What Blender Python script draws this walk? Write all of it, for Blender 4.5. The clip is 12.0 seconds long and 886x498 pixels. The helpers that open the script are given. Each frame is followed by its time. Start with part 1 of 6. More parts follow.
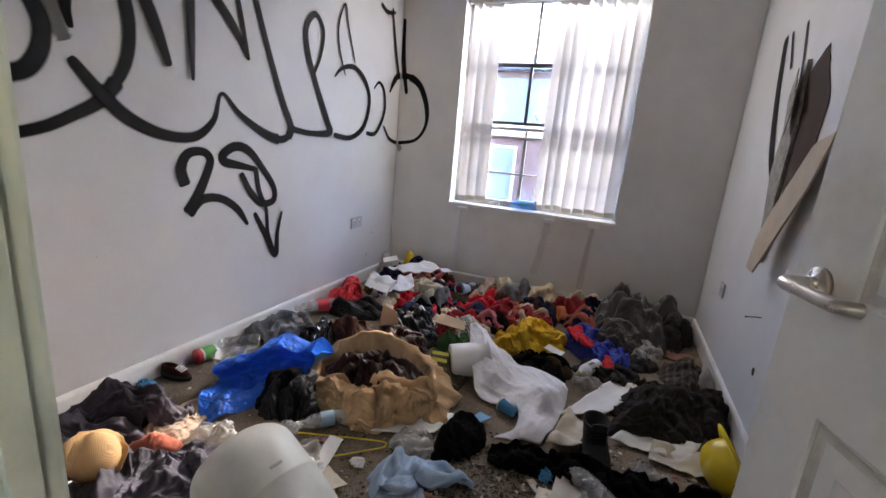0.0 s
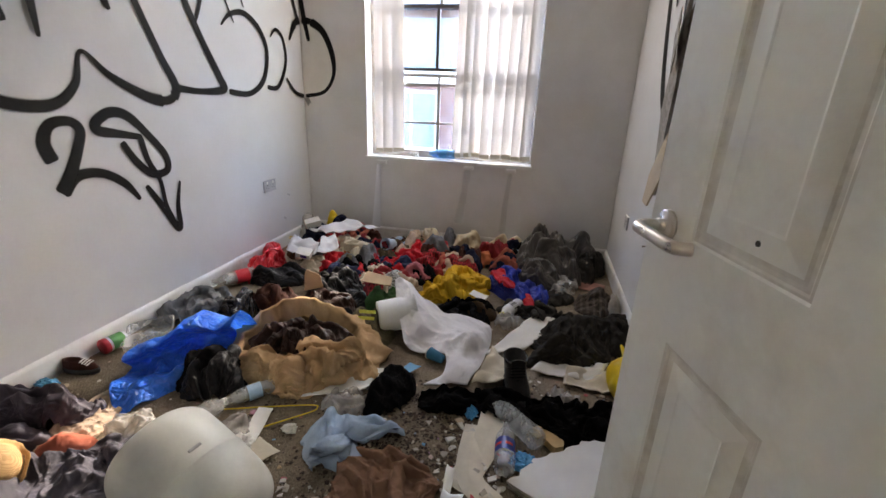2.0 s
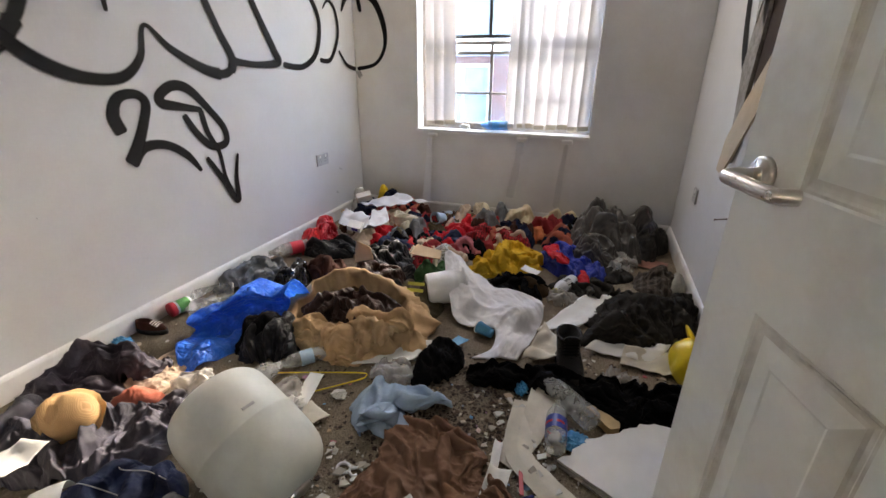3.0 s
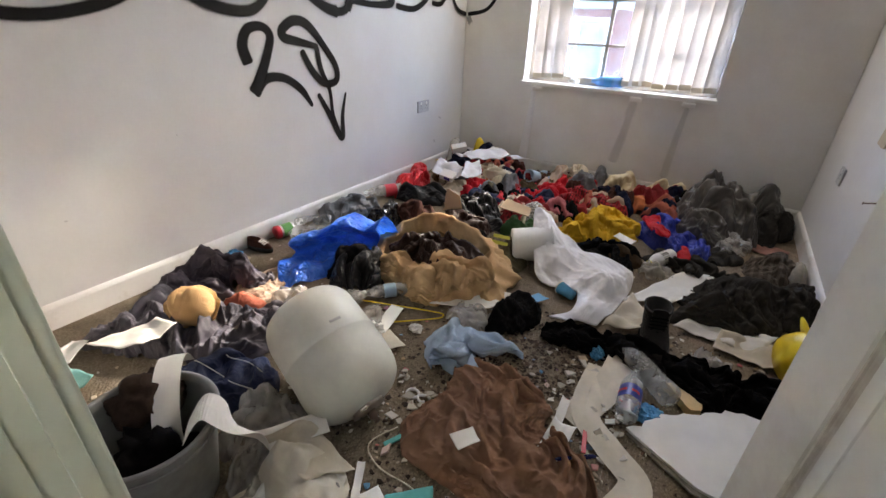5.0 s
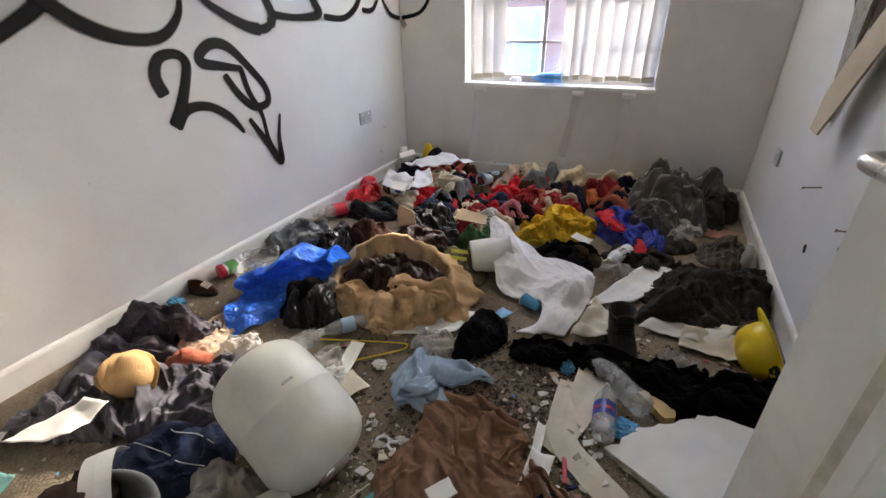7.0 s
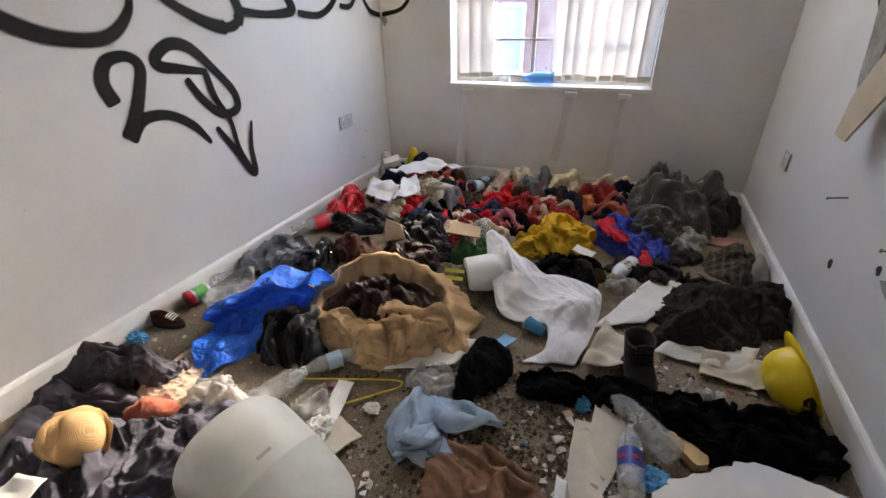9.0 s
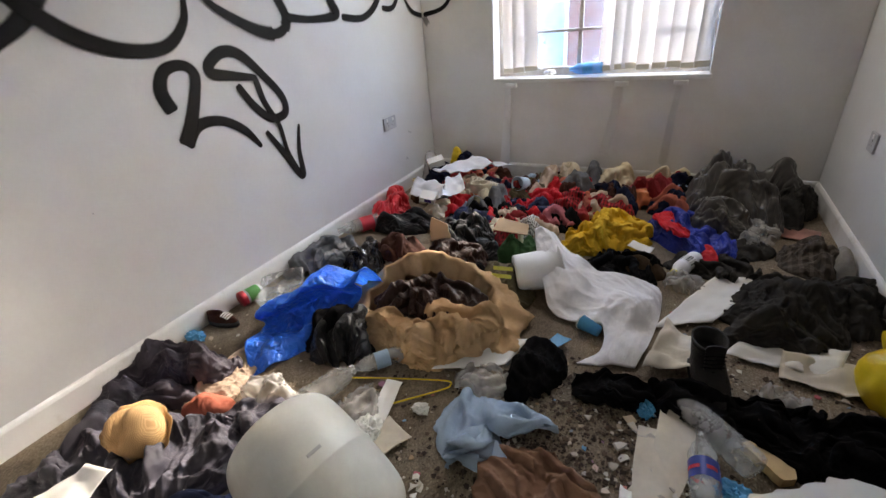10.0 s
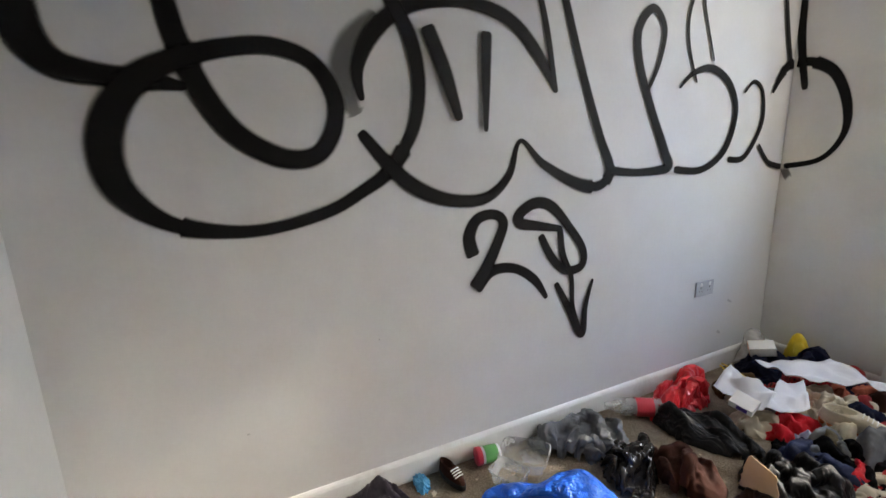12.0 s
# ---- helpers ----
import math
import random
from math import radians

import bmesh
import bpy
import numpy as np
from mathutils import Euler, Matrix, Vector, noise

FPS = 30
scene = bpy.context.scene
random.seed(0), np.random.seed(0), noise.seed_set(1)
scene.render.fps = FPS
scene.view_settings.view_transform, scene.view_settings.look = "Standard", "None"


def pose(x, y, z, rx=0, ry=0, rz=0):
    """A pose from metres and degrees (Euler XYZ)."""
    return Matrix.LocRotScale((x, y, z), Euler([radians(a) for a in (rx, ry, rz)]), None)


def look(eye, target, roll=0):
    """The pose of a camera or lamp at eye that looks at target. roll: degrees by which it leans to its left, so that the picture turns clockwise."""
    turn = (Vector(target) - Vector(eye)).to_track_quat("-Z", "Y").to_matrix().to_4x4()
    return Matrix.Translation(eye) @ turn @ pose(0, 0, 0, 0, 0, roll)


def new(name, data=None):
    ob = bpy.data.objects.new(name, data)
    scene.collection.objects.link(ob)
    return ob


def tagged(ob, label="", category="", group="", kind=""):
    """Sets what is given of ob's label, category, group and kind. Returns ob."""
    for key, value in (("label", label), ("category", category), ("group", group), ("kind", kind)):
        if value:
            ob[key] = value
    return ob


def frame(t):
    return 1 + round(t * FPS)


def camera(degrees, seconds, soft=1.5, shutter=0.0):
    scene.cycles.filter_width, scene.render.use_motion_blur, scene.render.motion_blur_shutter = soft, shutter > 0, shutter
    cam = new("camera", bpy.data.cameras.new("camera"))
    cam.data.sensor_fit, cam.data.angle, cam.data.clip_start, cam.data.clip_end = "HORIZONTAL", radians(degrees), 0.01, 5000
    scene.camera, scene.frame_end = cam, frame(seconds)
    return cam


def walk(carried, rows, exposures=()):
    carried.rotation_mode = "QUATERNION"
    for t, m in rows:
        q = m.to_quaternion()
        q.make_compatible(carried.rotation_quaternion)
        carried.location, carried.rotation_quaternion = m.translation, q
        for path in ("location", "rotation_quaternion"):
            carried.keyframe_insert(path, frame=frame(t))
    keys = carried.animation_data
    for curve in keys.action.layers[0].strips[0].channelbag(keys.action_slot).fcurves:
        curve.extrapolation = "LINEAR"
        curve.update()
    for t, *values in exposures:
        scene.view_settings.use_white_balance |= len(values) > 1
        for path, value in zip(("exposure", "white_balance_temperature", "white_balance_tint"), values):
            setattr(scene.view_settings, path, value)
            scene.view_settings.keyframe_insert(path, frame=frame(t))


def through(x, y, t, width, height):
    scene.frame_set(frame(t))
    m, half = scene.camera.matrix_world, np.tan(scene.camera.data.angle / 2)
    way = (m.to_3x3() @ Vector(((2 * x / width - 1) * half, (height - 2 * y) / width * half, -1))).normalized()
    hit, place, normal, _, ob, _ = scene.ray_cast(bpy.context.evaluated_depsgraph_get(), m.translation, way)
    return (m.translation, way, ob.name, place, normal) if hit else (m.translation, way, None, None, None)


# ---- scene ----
cam = camera(91.1, 12.0)
PATH = [
    (0, (1.908, 0.444, 1.2), (1.207, 2.258, 0.733), 5.0),
    (0.5, (1.966, 0.464, 1.211), (1.479, 2.333, 0.691), 3.4),
    (1, (1.977, 0.458, 1.213), (1.551, 2.314, 0.601), 3.4),
    (1.5, (1.982, 0.472, 1.222), (1.573, 2.321, 0.581), 3.2),
    (2, (1.99, 0.479, 1.234), (1.599, 2.322, 0.564), 2.3),
    (2.5, (2.002, 0.496, 1.222), (1.611, 2.32, 0.5), 1.4),
    (3, (1.981, 0.521, 1.177), (1.379, 2.27, 0.414), 0.5),
    (3.5, (1.97, 0.529, 1.142), (1.221, 2.197, 0.332), 0.3),
    (3.7, (1.978, 0.528, 1.131), (1.174, 2.168, 0.317), 0.0),
    (5.5, (1.986, 0.496, 1.118), (1.064, 1.986, 0.155), 2.4),
    (6, (2.017, 0.503, 1.118), (1.106, 1.989, 0.138), 2.0),
    (6.5, (2.003, 0.506, 1.185), (1.151, 2.036, 0.219), 1.6),
    (7, (1.946, 0.629, 1.188), (1.183, 2.217, 0.242), -1.4),
    (7.2, (1.924, 0.701, 1.19), (1.214, 2.318, 0.252), -1.9),
    (8.8, (1.806, 0.801, 1.204), (1.188, 2.445, 0.246), 0.7),
    (9, (1.81, 0.802, 1.188), (1.125, 2.418, 0.229), -1.5),
    (9.5, (1.804, 0.816, 1.139), (1.031, 2.397, 0.189), -5.5),
    (10, (1.782, 0.822, 1.142), (0.914, 2.363, 0.209), -5.4),
    (10.5, (1.751, 0.829, 1.2), (0.734, 2.313, 0.327), -3.7),
    (11, (1.654, 0.885, 1.17), (0.217, 1.998, 0.336), -1.0),
    (11.2, (1.561, 0.928, 1.178), (0.007, 1.934, 0.421), 0.1),
    (11.5, (1.563, 0.995, 1.254), (-0.147, 1.831, 0.641), -1.3),
    (12, (1.483, 1.077, 1.305), (-0.283, 1.914, 0.884), -1.9),
]
def cam_rows():
    return [(t, look(e, g, r)) for t, e, g, r in PATH]


walk(cam, cam_rows(), [(0.0, 5.42, 7200, 18), (1.0, 5.5, 7600, 17), (2.5, 5.62, 7900, 15), (5.5, 5.8, 7800, 15), (6.5, 5.74, 7700, 14), (9.5, 5.7, 7700, 14), (10.8, 5.56, 7500, 13), (12.0, 5.54, 7500, 11)])

# ---- world and sun ----
SUN_WAY = Vector((-0.197, -1.0, 0.0)).normalized() * math.cos(radians(29)) + Vector((0, 0, -math.sin(radians(29))))
world = bpy.data.worlds.new("sky_world")
scene.world = world
world.use_nodes = True
wn = world.node_tree.nodes
sky = wn.new("ShaderNodeTexSky")
sky.sky_type, sky.sun_disc = "NISHITA", False
sky.sun_elevation = radians(29)
sky.sun_rotation = math.atan2(-SUN_WAY.x, -SUN_WAY.y)
wn["Background"].inputs[1].default_value = 0.15
world.node_tree.links.new(sky.outputs[0], wn["Background"].inputs[0])
sun = new("sun", bpy.data.lights.new("sun", "SUN"))
sun.data.energy, sun.data.angle, sun.data.color = 0.16, radians(1.8), (1.0, 0.98, 0.95)
sun.matrix_world = look((1.5, 9, 8), Vector((1.5, 9, 8)) + SUN_WAY)
# added area lamp, unseen under the window head, standing in for sky light
sky_fill = new("window_sky_fill", bpy.data.lights.new("window_sky_fill", "AREA"))
sky_fill.data.shape, sky_fill.data.size, sky_fill.data.size_y = "RECTANGLE", 1.25, 0.03
sky_fill.data.energy, sky_fill.data.color = 0.33, (0.94, 0.97, 1.0)
sky_fill.matrix_world = look((1.237, 4.012, 2.346), (1.25, 3.0, 1.35))


# ---- mesh helpers ----
def fbm(p, octaves=3):
    return noise.fractal(p, 1.0, 2.0, octaves)


def mesh_of(name, bm, mats, smooth=True):
    me = bpy.data.meshes.new(name)
    bmesh.ops.recalc_face_normals(bm, faces=bm.faces[:])
    bm.to_mesh(me)
    bm.free()
    for m in (mats if isinstance(mats, (list, tuple)) else [mats]):
        me.materials.append(m)
    if smooth:
        me.polygons.foreach_set("use_smooth", [True] * len(me.polygons))
    return me


def part(name, bm, mat, parent, label="", smooth=False, at=None):
    ob = new(name, mesh_of(name, bm, mat, smooth))
    ob.parent = parent
    if at is not None:
        ob.matrix_basis = at
    return tagged(ob, label)


def thing(name, m, label, category, group="", kind=""):
    ob = new(name)
    ob.empty_display_size = 0.05
    ob.matrix_basis = m
    return tagged(ob, label, category, group, kind)


def solid(name, bm, mat, m, label, category, group="", kind="", smooth=False):
    ob = new(name, mesh_of(name, bm, mat, smooth))
    ob.matrix_basis = m
    return tagged(ob, label, category, group, kind)


def box(bm, a, b, bevel=0.0, mat=0):
    a, b = Vector(a), Vector(b)
    r = bmesh.ops.create_cube(bm, size=1.0, matrix=Matrix.Translation((a + b) / 2) @ Matrix.Diagonal((*(b - a), 1)))
    faces = {f for v in r["verts"] for f in v.link_faces}
    if bevel:
        edges = {e for v in r["verts"] for e in v.link_edges}
        r2 = bmesh.ops.bevel(bm, geom=list(edges), offset=bevel, segments=2, affect="EDGES", profile=0.6)
        faces = {f for f in faces if f.is_valid} | set(r2["faces"])
    for f in faces:
        f.material_index = mat
    return bm


def boxed(a, b, bevel=0.0):
    return box(bmesh.new(), a, b, bevel)


def lathe(profile, segs=32, bm=None, m=None, closed=False, wob=0.0, seed=0):
    """A turned body about z from (radius, height) pairs."""
    bm = bm or bmesh.new()
    m = m or Matrix()
    rings = []
    for r, z in profile:
        if r < 1e-5:
            rings.append([bm.verts.new(m @ Vector((0, 0, z)))])
            continue
        ring = []
        for i in range(segs):
            a = 2 * math.pi * i / segs
            k = 1 + wob * fbm(Vector((math.cos(a) * 1.7, math.sin(a) * 1.7, z * 14 + seed)))
            ring.append(bm.verts.new(m @ Vector((r * k * math.cos(a), r * k * math.sin(a), z))))
        rings.append(ring)
    for A, B in zip(rings, rings[1:]):
        for i in range(segs):
            j = (i + 1) % segs
            if len(A) == 1 and len(B) > 1:
                bm.faces.new((A[0], B[i], B[j]))
            elif len(B) == 1 and len(A) > 1:
                bm.faces.new((A[i], A[j], B[0]))
            elif len(A) > 1:
                bm.faces.new((A[i], A[j], B[j], B[i]))
    return bm


def tube(points, radius, segs=8, bm=None):
    """A round bar along points."""
    bm = bm or bmesh.new()
    pts = [Vector(p) for p in points]
    rings = []
    for i, p in enumerate(pts):
        d = (pts[min(i + 1, len(pts) - 1)] - pts[max(i - 1, 0)]).normalized()
        s = d.cross(Vector((0, 0, 1)) if abs(d.z) < 0.9 else Vector((1, 0, 0))).normalized()
        u = s.cross(d)
        r = radius(i / (len(pts) - 1)) if callable(radius) else radius
        rings.append([bm.verts.new(p + r * (math.cos(2 * math.pi * k / segs) * s + math.sin(2 * math.pi * k / segs) * u)) for k in range(segs)])
    for A, B in zip(rings, rings[1:]):
        for k in range(segs):
            bm.faces.new((A[k], A[(k + 1) % segs], B[(k + 1) % segs], B[k]))
    bm.faces.new(rings[0][::-1])
    bm.faces.new(rings[-1])
    return bm


def spline(pts, n, closed=False):
    """Catmull-Rom through pts, n samples."""
    pts = [Vector(p) for p in pts]
    m = len(pts)
    out = []
    spans = m if closed else m - 1
    for k in range(n):
        u = k / n * spans if closed else k / (n - 1) * spans
        i = min(int(u), spans - 1)
        f = u - i
        g = (lambda j: pts[j % m]) if closed else (lambda j: pts[max(0, min(m - 1, j))])
        a, b, c, d = g(i - 1), g(i), g(i + 1), g(i + 2)
        out.append(0.5 * (2 * b + (c - a) * f + (2 * a - 5 * b + 4 * c - d) * f * f + (3 * b - a - 3 * c + d) * f ** 3))
    return out


# ---- materials ----
def material(name):
    m = bpy.data.materials.new(name)
    m.use_nodes = True
    nt = m.node_tree
    return m, nt, nt.nodes["Principled BSDF"]


def node(nt, kind, **inputs):
    n = nt.nodes.new(kind)
    for k, v in inputs.items():
        n.inputs[k.replace("_", " ")].default_value = v
    return n


def ramp(nt, src, stops):
    r = nt.nodes.new("ShaderNodeValToRGB")
    els = r.color_ramp.elements
    while len(els) < len(stops):
        els.new(0.5)
    for e, (p, c) in zip(els, stops):
        e.position, e.color = p, (*c, 1)
    nt.links.new(src, r.inputs[0])
    return r


def grain(nt, scale, detail=4.0, rough=0.6, coord="Object"):
    tc = nt.nodes.new("ShaderNodeTexCoord")
    n = node(nt, "ShaderNodeTexNoise", Scale=scale, Detail=detail, Roughness=rough)
    nt.links.new(tc.outputs[coord], n.inputs["Vector"])
    return n


def bump(nt, bsdf, src, strength=0.3, distance=0.002):
    b = node(nt, "ShaderNodeBump", Strength=strength, Distance=distance)
    nt.links.new(src, b.inputs["Height"])
    nt.links.new(b.outputs[0], bsdf.inputs["Normal"])
    return b


def shade(c, k):
    return tuple(min(1.0, v * k) for v in c)


def paint(name, col, dirt, rough=0.55, scale=3.0, amount=(0.35, 0.75), relief=0.15):
    """Painted plaster or wood: base colour, broad grime and fine scuffs."""
    m, nt, b = material(name)
    n = grain(nt, scale, 6, 0.62)
    r = ramp(nt, n.outputs[0], [(amount[0], dirt), (amount[1], col)])
    n2 = grain(nt, 60, 3)
    mix = nt.nodes.new("ShaderNodeMix")
    mix.data_type, mix.blend_type = "RGBA", "MULTIPLY"
    mix.inputs[0].default_value = 0.08
    nt.links.new(r.outputs[0], mix.inputs[6])
    nt.links.new(n2.outputs[0], mix.inputs[7])
    nt.links.new(mix.outputs[2], b.inputs["Base Color"])
    b.inputs["Roughness"].default_value = rough
    n3 = grain(nt, 180, 3)
    bump(nt, b, n3.outputs[0], relief, 0.001)
    return m


def crumple(nt, fine, scale, strength, distance=0.012):
    """Creases between flat facets, bent by a slow warp, under a finer relief."""
    tc = nt.nodes.new("ShaderNodeTexCoord")
    warp = node(nt, "ShaderNodeTexNoise", Scale=9.0, Detail=3.0)
    nt.links.new(tc.outputs["Object"], warp.inputs["Vector"])
    mix = nt.nodes.new("ShaderNodeMix")
    mix.data_type, mix.blend_type = "RGBA", "LINEAR_LIGHT"
    mix.inputs[0].default_value = 0.11
    nt.links.new(tc.outputs["Object"], mix.inputs[6])
    nt.links.new(warp.outputs["Color"], mix.inputs[7])
    v = node(nt, "ShaderNodeTexVoronoi", Scale=scale)
    v.feature = "DISTANCE_TO_EDGE"
    nt.links.new(mix.outputs[2], v.inputs["Vector"])
    n = node(nt, "ShaderNodeTexNoise", Scale=scale * 1.7, Detail=3.0, Distortion=1.4)
    nt.links.new(tc.outputs["Object"], n.inputs["Vector"])
    add = nt.nodes.new("ShaderNodeMath")
    add.operation = "ADD"
    nt.links.new(v.outputs[0], add.inputs[0])
    nt.links.new(n.outputs[0], add.inputs[1])
    c = node(nt, "ShaderNodeBump", Strength=strength, Distance=distance)
    nt.links.new(add.outputs[0], c.inputs["Height"])
    nt.links.new(c.outputs[0], fine.inputs["Normal"])


def cloth(name, col, rough=0.9, var=0.35, weave=900, sheen=0.0, gloss=0.18):
    """Woven cloth: weave relief, worn patches and dust."""
    m, nt, b = material(name)
    n = grain(nt, 7, 5, 0.65)
    r = ramp(nt, n.outputs[0], [(0.3, shade(col, 1 - var)), (0.7, shade(col, 1 + var))])
    nt.links.new(r.outputs[0], b.inputs["Base Color"])
    b.inputs["Roughness"].default_value = rough
    b.inputs["Sheen Weight"].default_value = sheen
    b.inputs["Specular IOR Level"].default_value = gloss
    w = grain(nt, weave, 2)
    f = grain(nt, 45, 4)
    add = nt.nodes.new("ShaderNodeMath")
    add.operation = "ADD"
    nt.links.new(w.outputs[0], add.inputs[0])
    nt.links.new(f.outputs[0], add.inputs[1])
    fine = bump(nt, b, add.outputs[0], 0.35, 0.004)
    crumple(nt, fine, 16.0, 0.14, 0.012)
    return m


def plaid(name, base, line, scale=22.0):
    """Checked cloth: two crossing sets of bands."""
    m, nt, b = material(name)
    tc = nt.nodes.new("ShaderNodeTexCoord")
    prev = None
    for axis in ("X", "Y"):
        w = node(nt, "ShaderNodeTexWave", Scale=scale, Distortion=1.2)
        w.bands_direction = axis
        nt.links.new(tc.outputs["Object"], w.inputs["Vector"])
        r = ramp(nt, w.outputs[0], [(0.55, base), (0.75, line)])
        if prev:
            mix = nt.nodes.new("ShaderNodeMix")
            mix.data_type = "RGBA"
            mix.inputs[0].default_value = 0.5
            nt.links.new(prev.outputs[0], mix.inputs[6])
            nt.links.new(r.outputs[0], mix.inputs[7])
            nt.links.new(mix.outputs[2], b.inputs["Base Color"])
        prev = r
    b.inputs["Roughness"].default_value = 0.95
    bump(nt, b, grain(nt, 400, 3).outputs[0], 0.4, 0.003)
    return m


def plastic(name, col, rough=0.35, var=0.15, coat=0.0, sub=0.0, crinkle=0.0):
    m, nt, b = material(name)
    n = grain(nt, 9, 5)
    r = ramp(nt, n.outputs[0], [(0.3, shade(col, 1 - var)), (0.7, shade(col, 1 + var * 0.5))])
    nt.links.new(r.outputs[0], b.inputs["Base Color"])
    b.inputs["Roughness"].default_value = rough
    b.inputs["Coat Weight"].default_value = coat
    if sub:
        b.inputs["Transmission Weight"].default_value = sub
    bump(nt, b, grain(nt, 35 if crinkle else 120, 4).outputs[0], 0.12 + crinkle, 0.003)
    return m


def clear(name, tint=(0.93, 0.95, 0.95), rough=0.12, see=0.72):
    """Thin clear film or bottle wall: mostly see-through with gloss."""
    m, nt, b = material(name)
    b.inputs["Base Color"].default_value = (*tint, 1)
    b.inputs["Roughness"].default_value = rough
    t = nt.nodes.new("ShaderNodeBsdfTransparent")
    t.inputs[0].default_value = (*tint, 1)
    mix = nt.nodes.new("ShaderNodeMixShader")
    n = grain(nt, 14, 4)
    mr = node(nt, "ShaderNodeMapRange", To_Min=see - 0.2, To_Max=min(1.0, see + 0.2))
    nt.links.new(n.outputs[0], mr.inputs[0])
    nt.links.new(mr.outputs[0], mix.inputs[0])
    nt.links.new(b.outputs[0], mix.inputs[1])
    nt.links.new(t.outputs[0], mix.inputs[2])
    nt.links.new(mix.outputs[0], nt.nodes["Material Output"].inputs[0])
    bump(nt, b, grain(nt, 60, 3).outputs[0], 0.2, 0.003)
    return m


def thin(name, col, through, rough=0.8, creased=0.0):
    """Thin sheet that lets light through: diffuse, gloss and translucent."""
    m, nt, b = material(name)
    b.inputs["Base Color"].default_value = (*col, 1)
    b.inputs["Roughness"].default_value = rough
    t = nt.nodes.new("ShaderNodeBsdfTranslucent")
    t.inputs[0].default_value = (*col, 1)
    mix = nt.nodes.new("ShaderNodeMixShader")
    mix.inputs[0].default_value = through
    nt.links.new(b.outputs[0], mix.inputs[1])
    nt.links.new(t.outputs[0], mix.inputs[2])
    nt.links.new(mix.outputs[0], nt.nodes["Material Output"].inputs[0])
    fine = bump(nt, b, grain(nt, 90, 4).outputs[0], 0.15, 0.002)
    if creased:
        crumple(nt, fine, creased, 0.8, 0.03)
    return m


def metal(name, col, rough):
    m, nt, b = material(name)
    b.inputs["Base Color"].default_value = (*col, 1)
    b.inputs["Metallic"].default_value = 1.0
    n = grain(nt, 30, 4)
    mr = node(nt, "ShaderNodeMapRange", To_Min=rough * 0.7, To_Max=rough * 1.4)
    nt.links.new(n.outputs[0], mr.inputs[0])
    nt.links.new(mr.outputs[0], b.inputs["Roughness"])
    return m


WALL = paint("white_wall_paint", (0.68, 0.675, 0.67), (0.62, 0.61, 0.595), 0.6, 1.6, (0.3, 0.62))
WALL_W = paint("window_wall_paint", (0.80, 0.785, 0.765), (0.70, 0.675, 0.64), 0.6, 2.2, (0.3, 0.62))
TRIM = paint("trim_gloss_paint", (0.80, 0.79, 0.77), (0.55, 0.50, 0.44), 0.4, 5, (0.22, 0.45))
DOORP = paint("door_paint", (0.80, 0.81, 0.78), (0.62, 0.60, 0.55), 0.42, 4, (0.25, 0.5))
JAMB = paint("jamb_paint", (0.60, 0.65, 0.57), (0.42, 0.43, 0.36), 0.4, 6, (0.25, 0.48))
# door paint toned down for groove shade as well as slight grime
GROOVE = paint("groove_shade_grime_paint", (0.72, 0.71, 0.67), (0.50, 0.47, 0.42), 0.55, 12, (0.3, 0.6))
CEIL = paint("ceiling_paint", (0.82, 0.82, 0.81), (0.76, 0.75, 0.73), 0.8)
STEEL = metal("brushed_steel", (0.62, 0.58, 0.55), 0.28)
IRON = metal("rusty_nail_iron", (0.22, 0.16, 0.13), 0.55)
DARKFRAME = paint("black_steel_frame", (0.035, 0.035, 0.04), (0.06, 0.055, 0.05), 0.45)
GREYFRAME = paint("weathered_steel_frame", (0.42, 0.40, 0.37), (0.28, 0.25, 0.22), 0.55, 9)
SLAT = thin("blind_slat_fabric", (0.76, 0.76, 0.77), 0.052)
WEIGHT = plastic("slat_weight_plastic", (0.50, 0.46, 0.38), 0.5)
SOCKETP = plastic("socket_grey_plastic", (0.42, 0.42, 0.43), 0.4)
DARK = plastic("dark_hole", (0.03, 0.025, 0.02), 0.9)
GLASS = clear("window_glass", (0.62, 0.70, 0.78), 0.03, 0.8)


def carpet_material():
    m, nt, b = material("loop_carpet")
    tc = nt.nodes.new("ShaderNodeTexCoord")
    n = grain(nt, 2.4, 6, 0.65)
    r = ramp(nt, n.outputs[0], [(0.3, (0.16, 0.125, 0.09)), (0.55, (0.31, 0.255, 0.195)), (0.75, (0.42, 0.35, 0.275))])
    vor = node(nt, "ShaderNodeTexVoronoi", Scale=190.0)
    mp = nt.nodes.new("ShaderNodeMapping")
    mp.inputs["Scale"].default_value = (1.0, 0.62, 1.0)
    nt.links.new(tc.outputs["Object"], mp.inputs[0])
    nt.links.new(mp.outputs[0], vor.inputs["Vector"])
    r2 = ramp(nt, vor.outputs[0], [(0.1, (1, 1, 1)), (0.7, (0.58, 0.56, 0.53))])
    mix = nt.nodes.new("ShaderNodeMix")
    mix.data_type, mix.blend_type = "RGBA", "MULTIPLY"
    mix.inputs[0].default_value = 0.8
    nt.links.new(r.outputs[0], mix.inputs[6])
    nt.links.new(r2.outputs[0], mix.inputs[7])
    nt.links.new(mix.outputs[2], b.inputs["Base Color"])
    b.inputs["Roughness"].default_value = 1.0
    b.inputs["Specular IOR Level"].default_value = 0.1
    inv = nt.nodes.new("ShaderNodeMath")
    inv.operation = "SUBTRACT"
    inv.inputs[0].default_value = 1.0
    nt.links.new(vor.outputs[0], inv.inputs[1])
    bump(nt, b, inv.outputs[0], 0.9, 0.004)
    return m


CARPET = carpet_material()

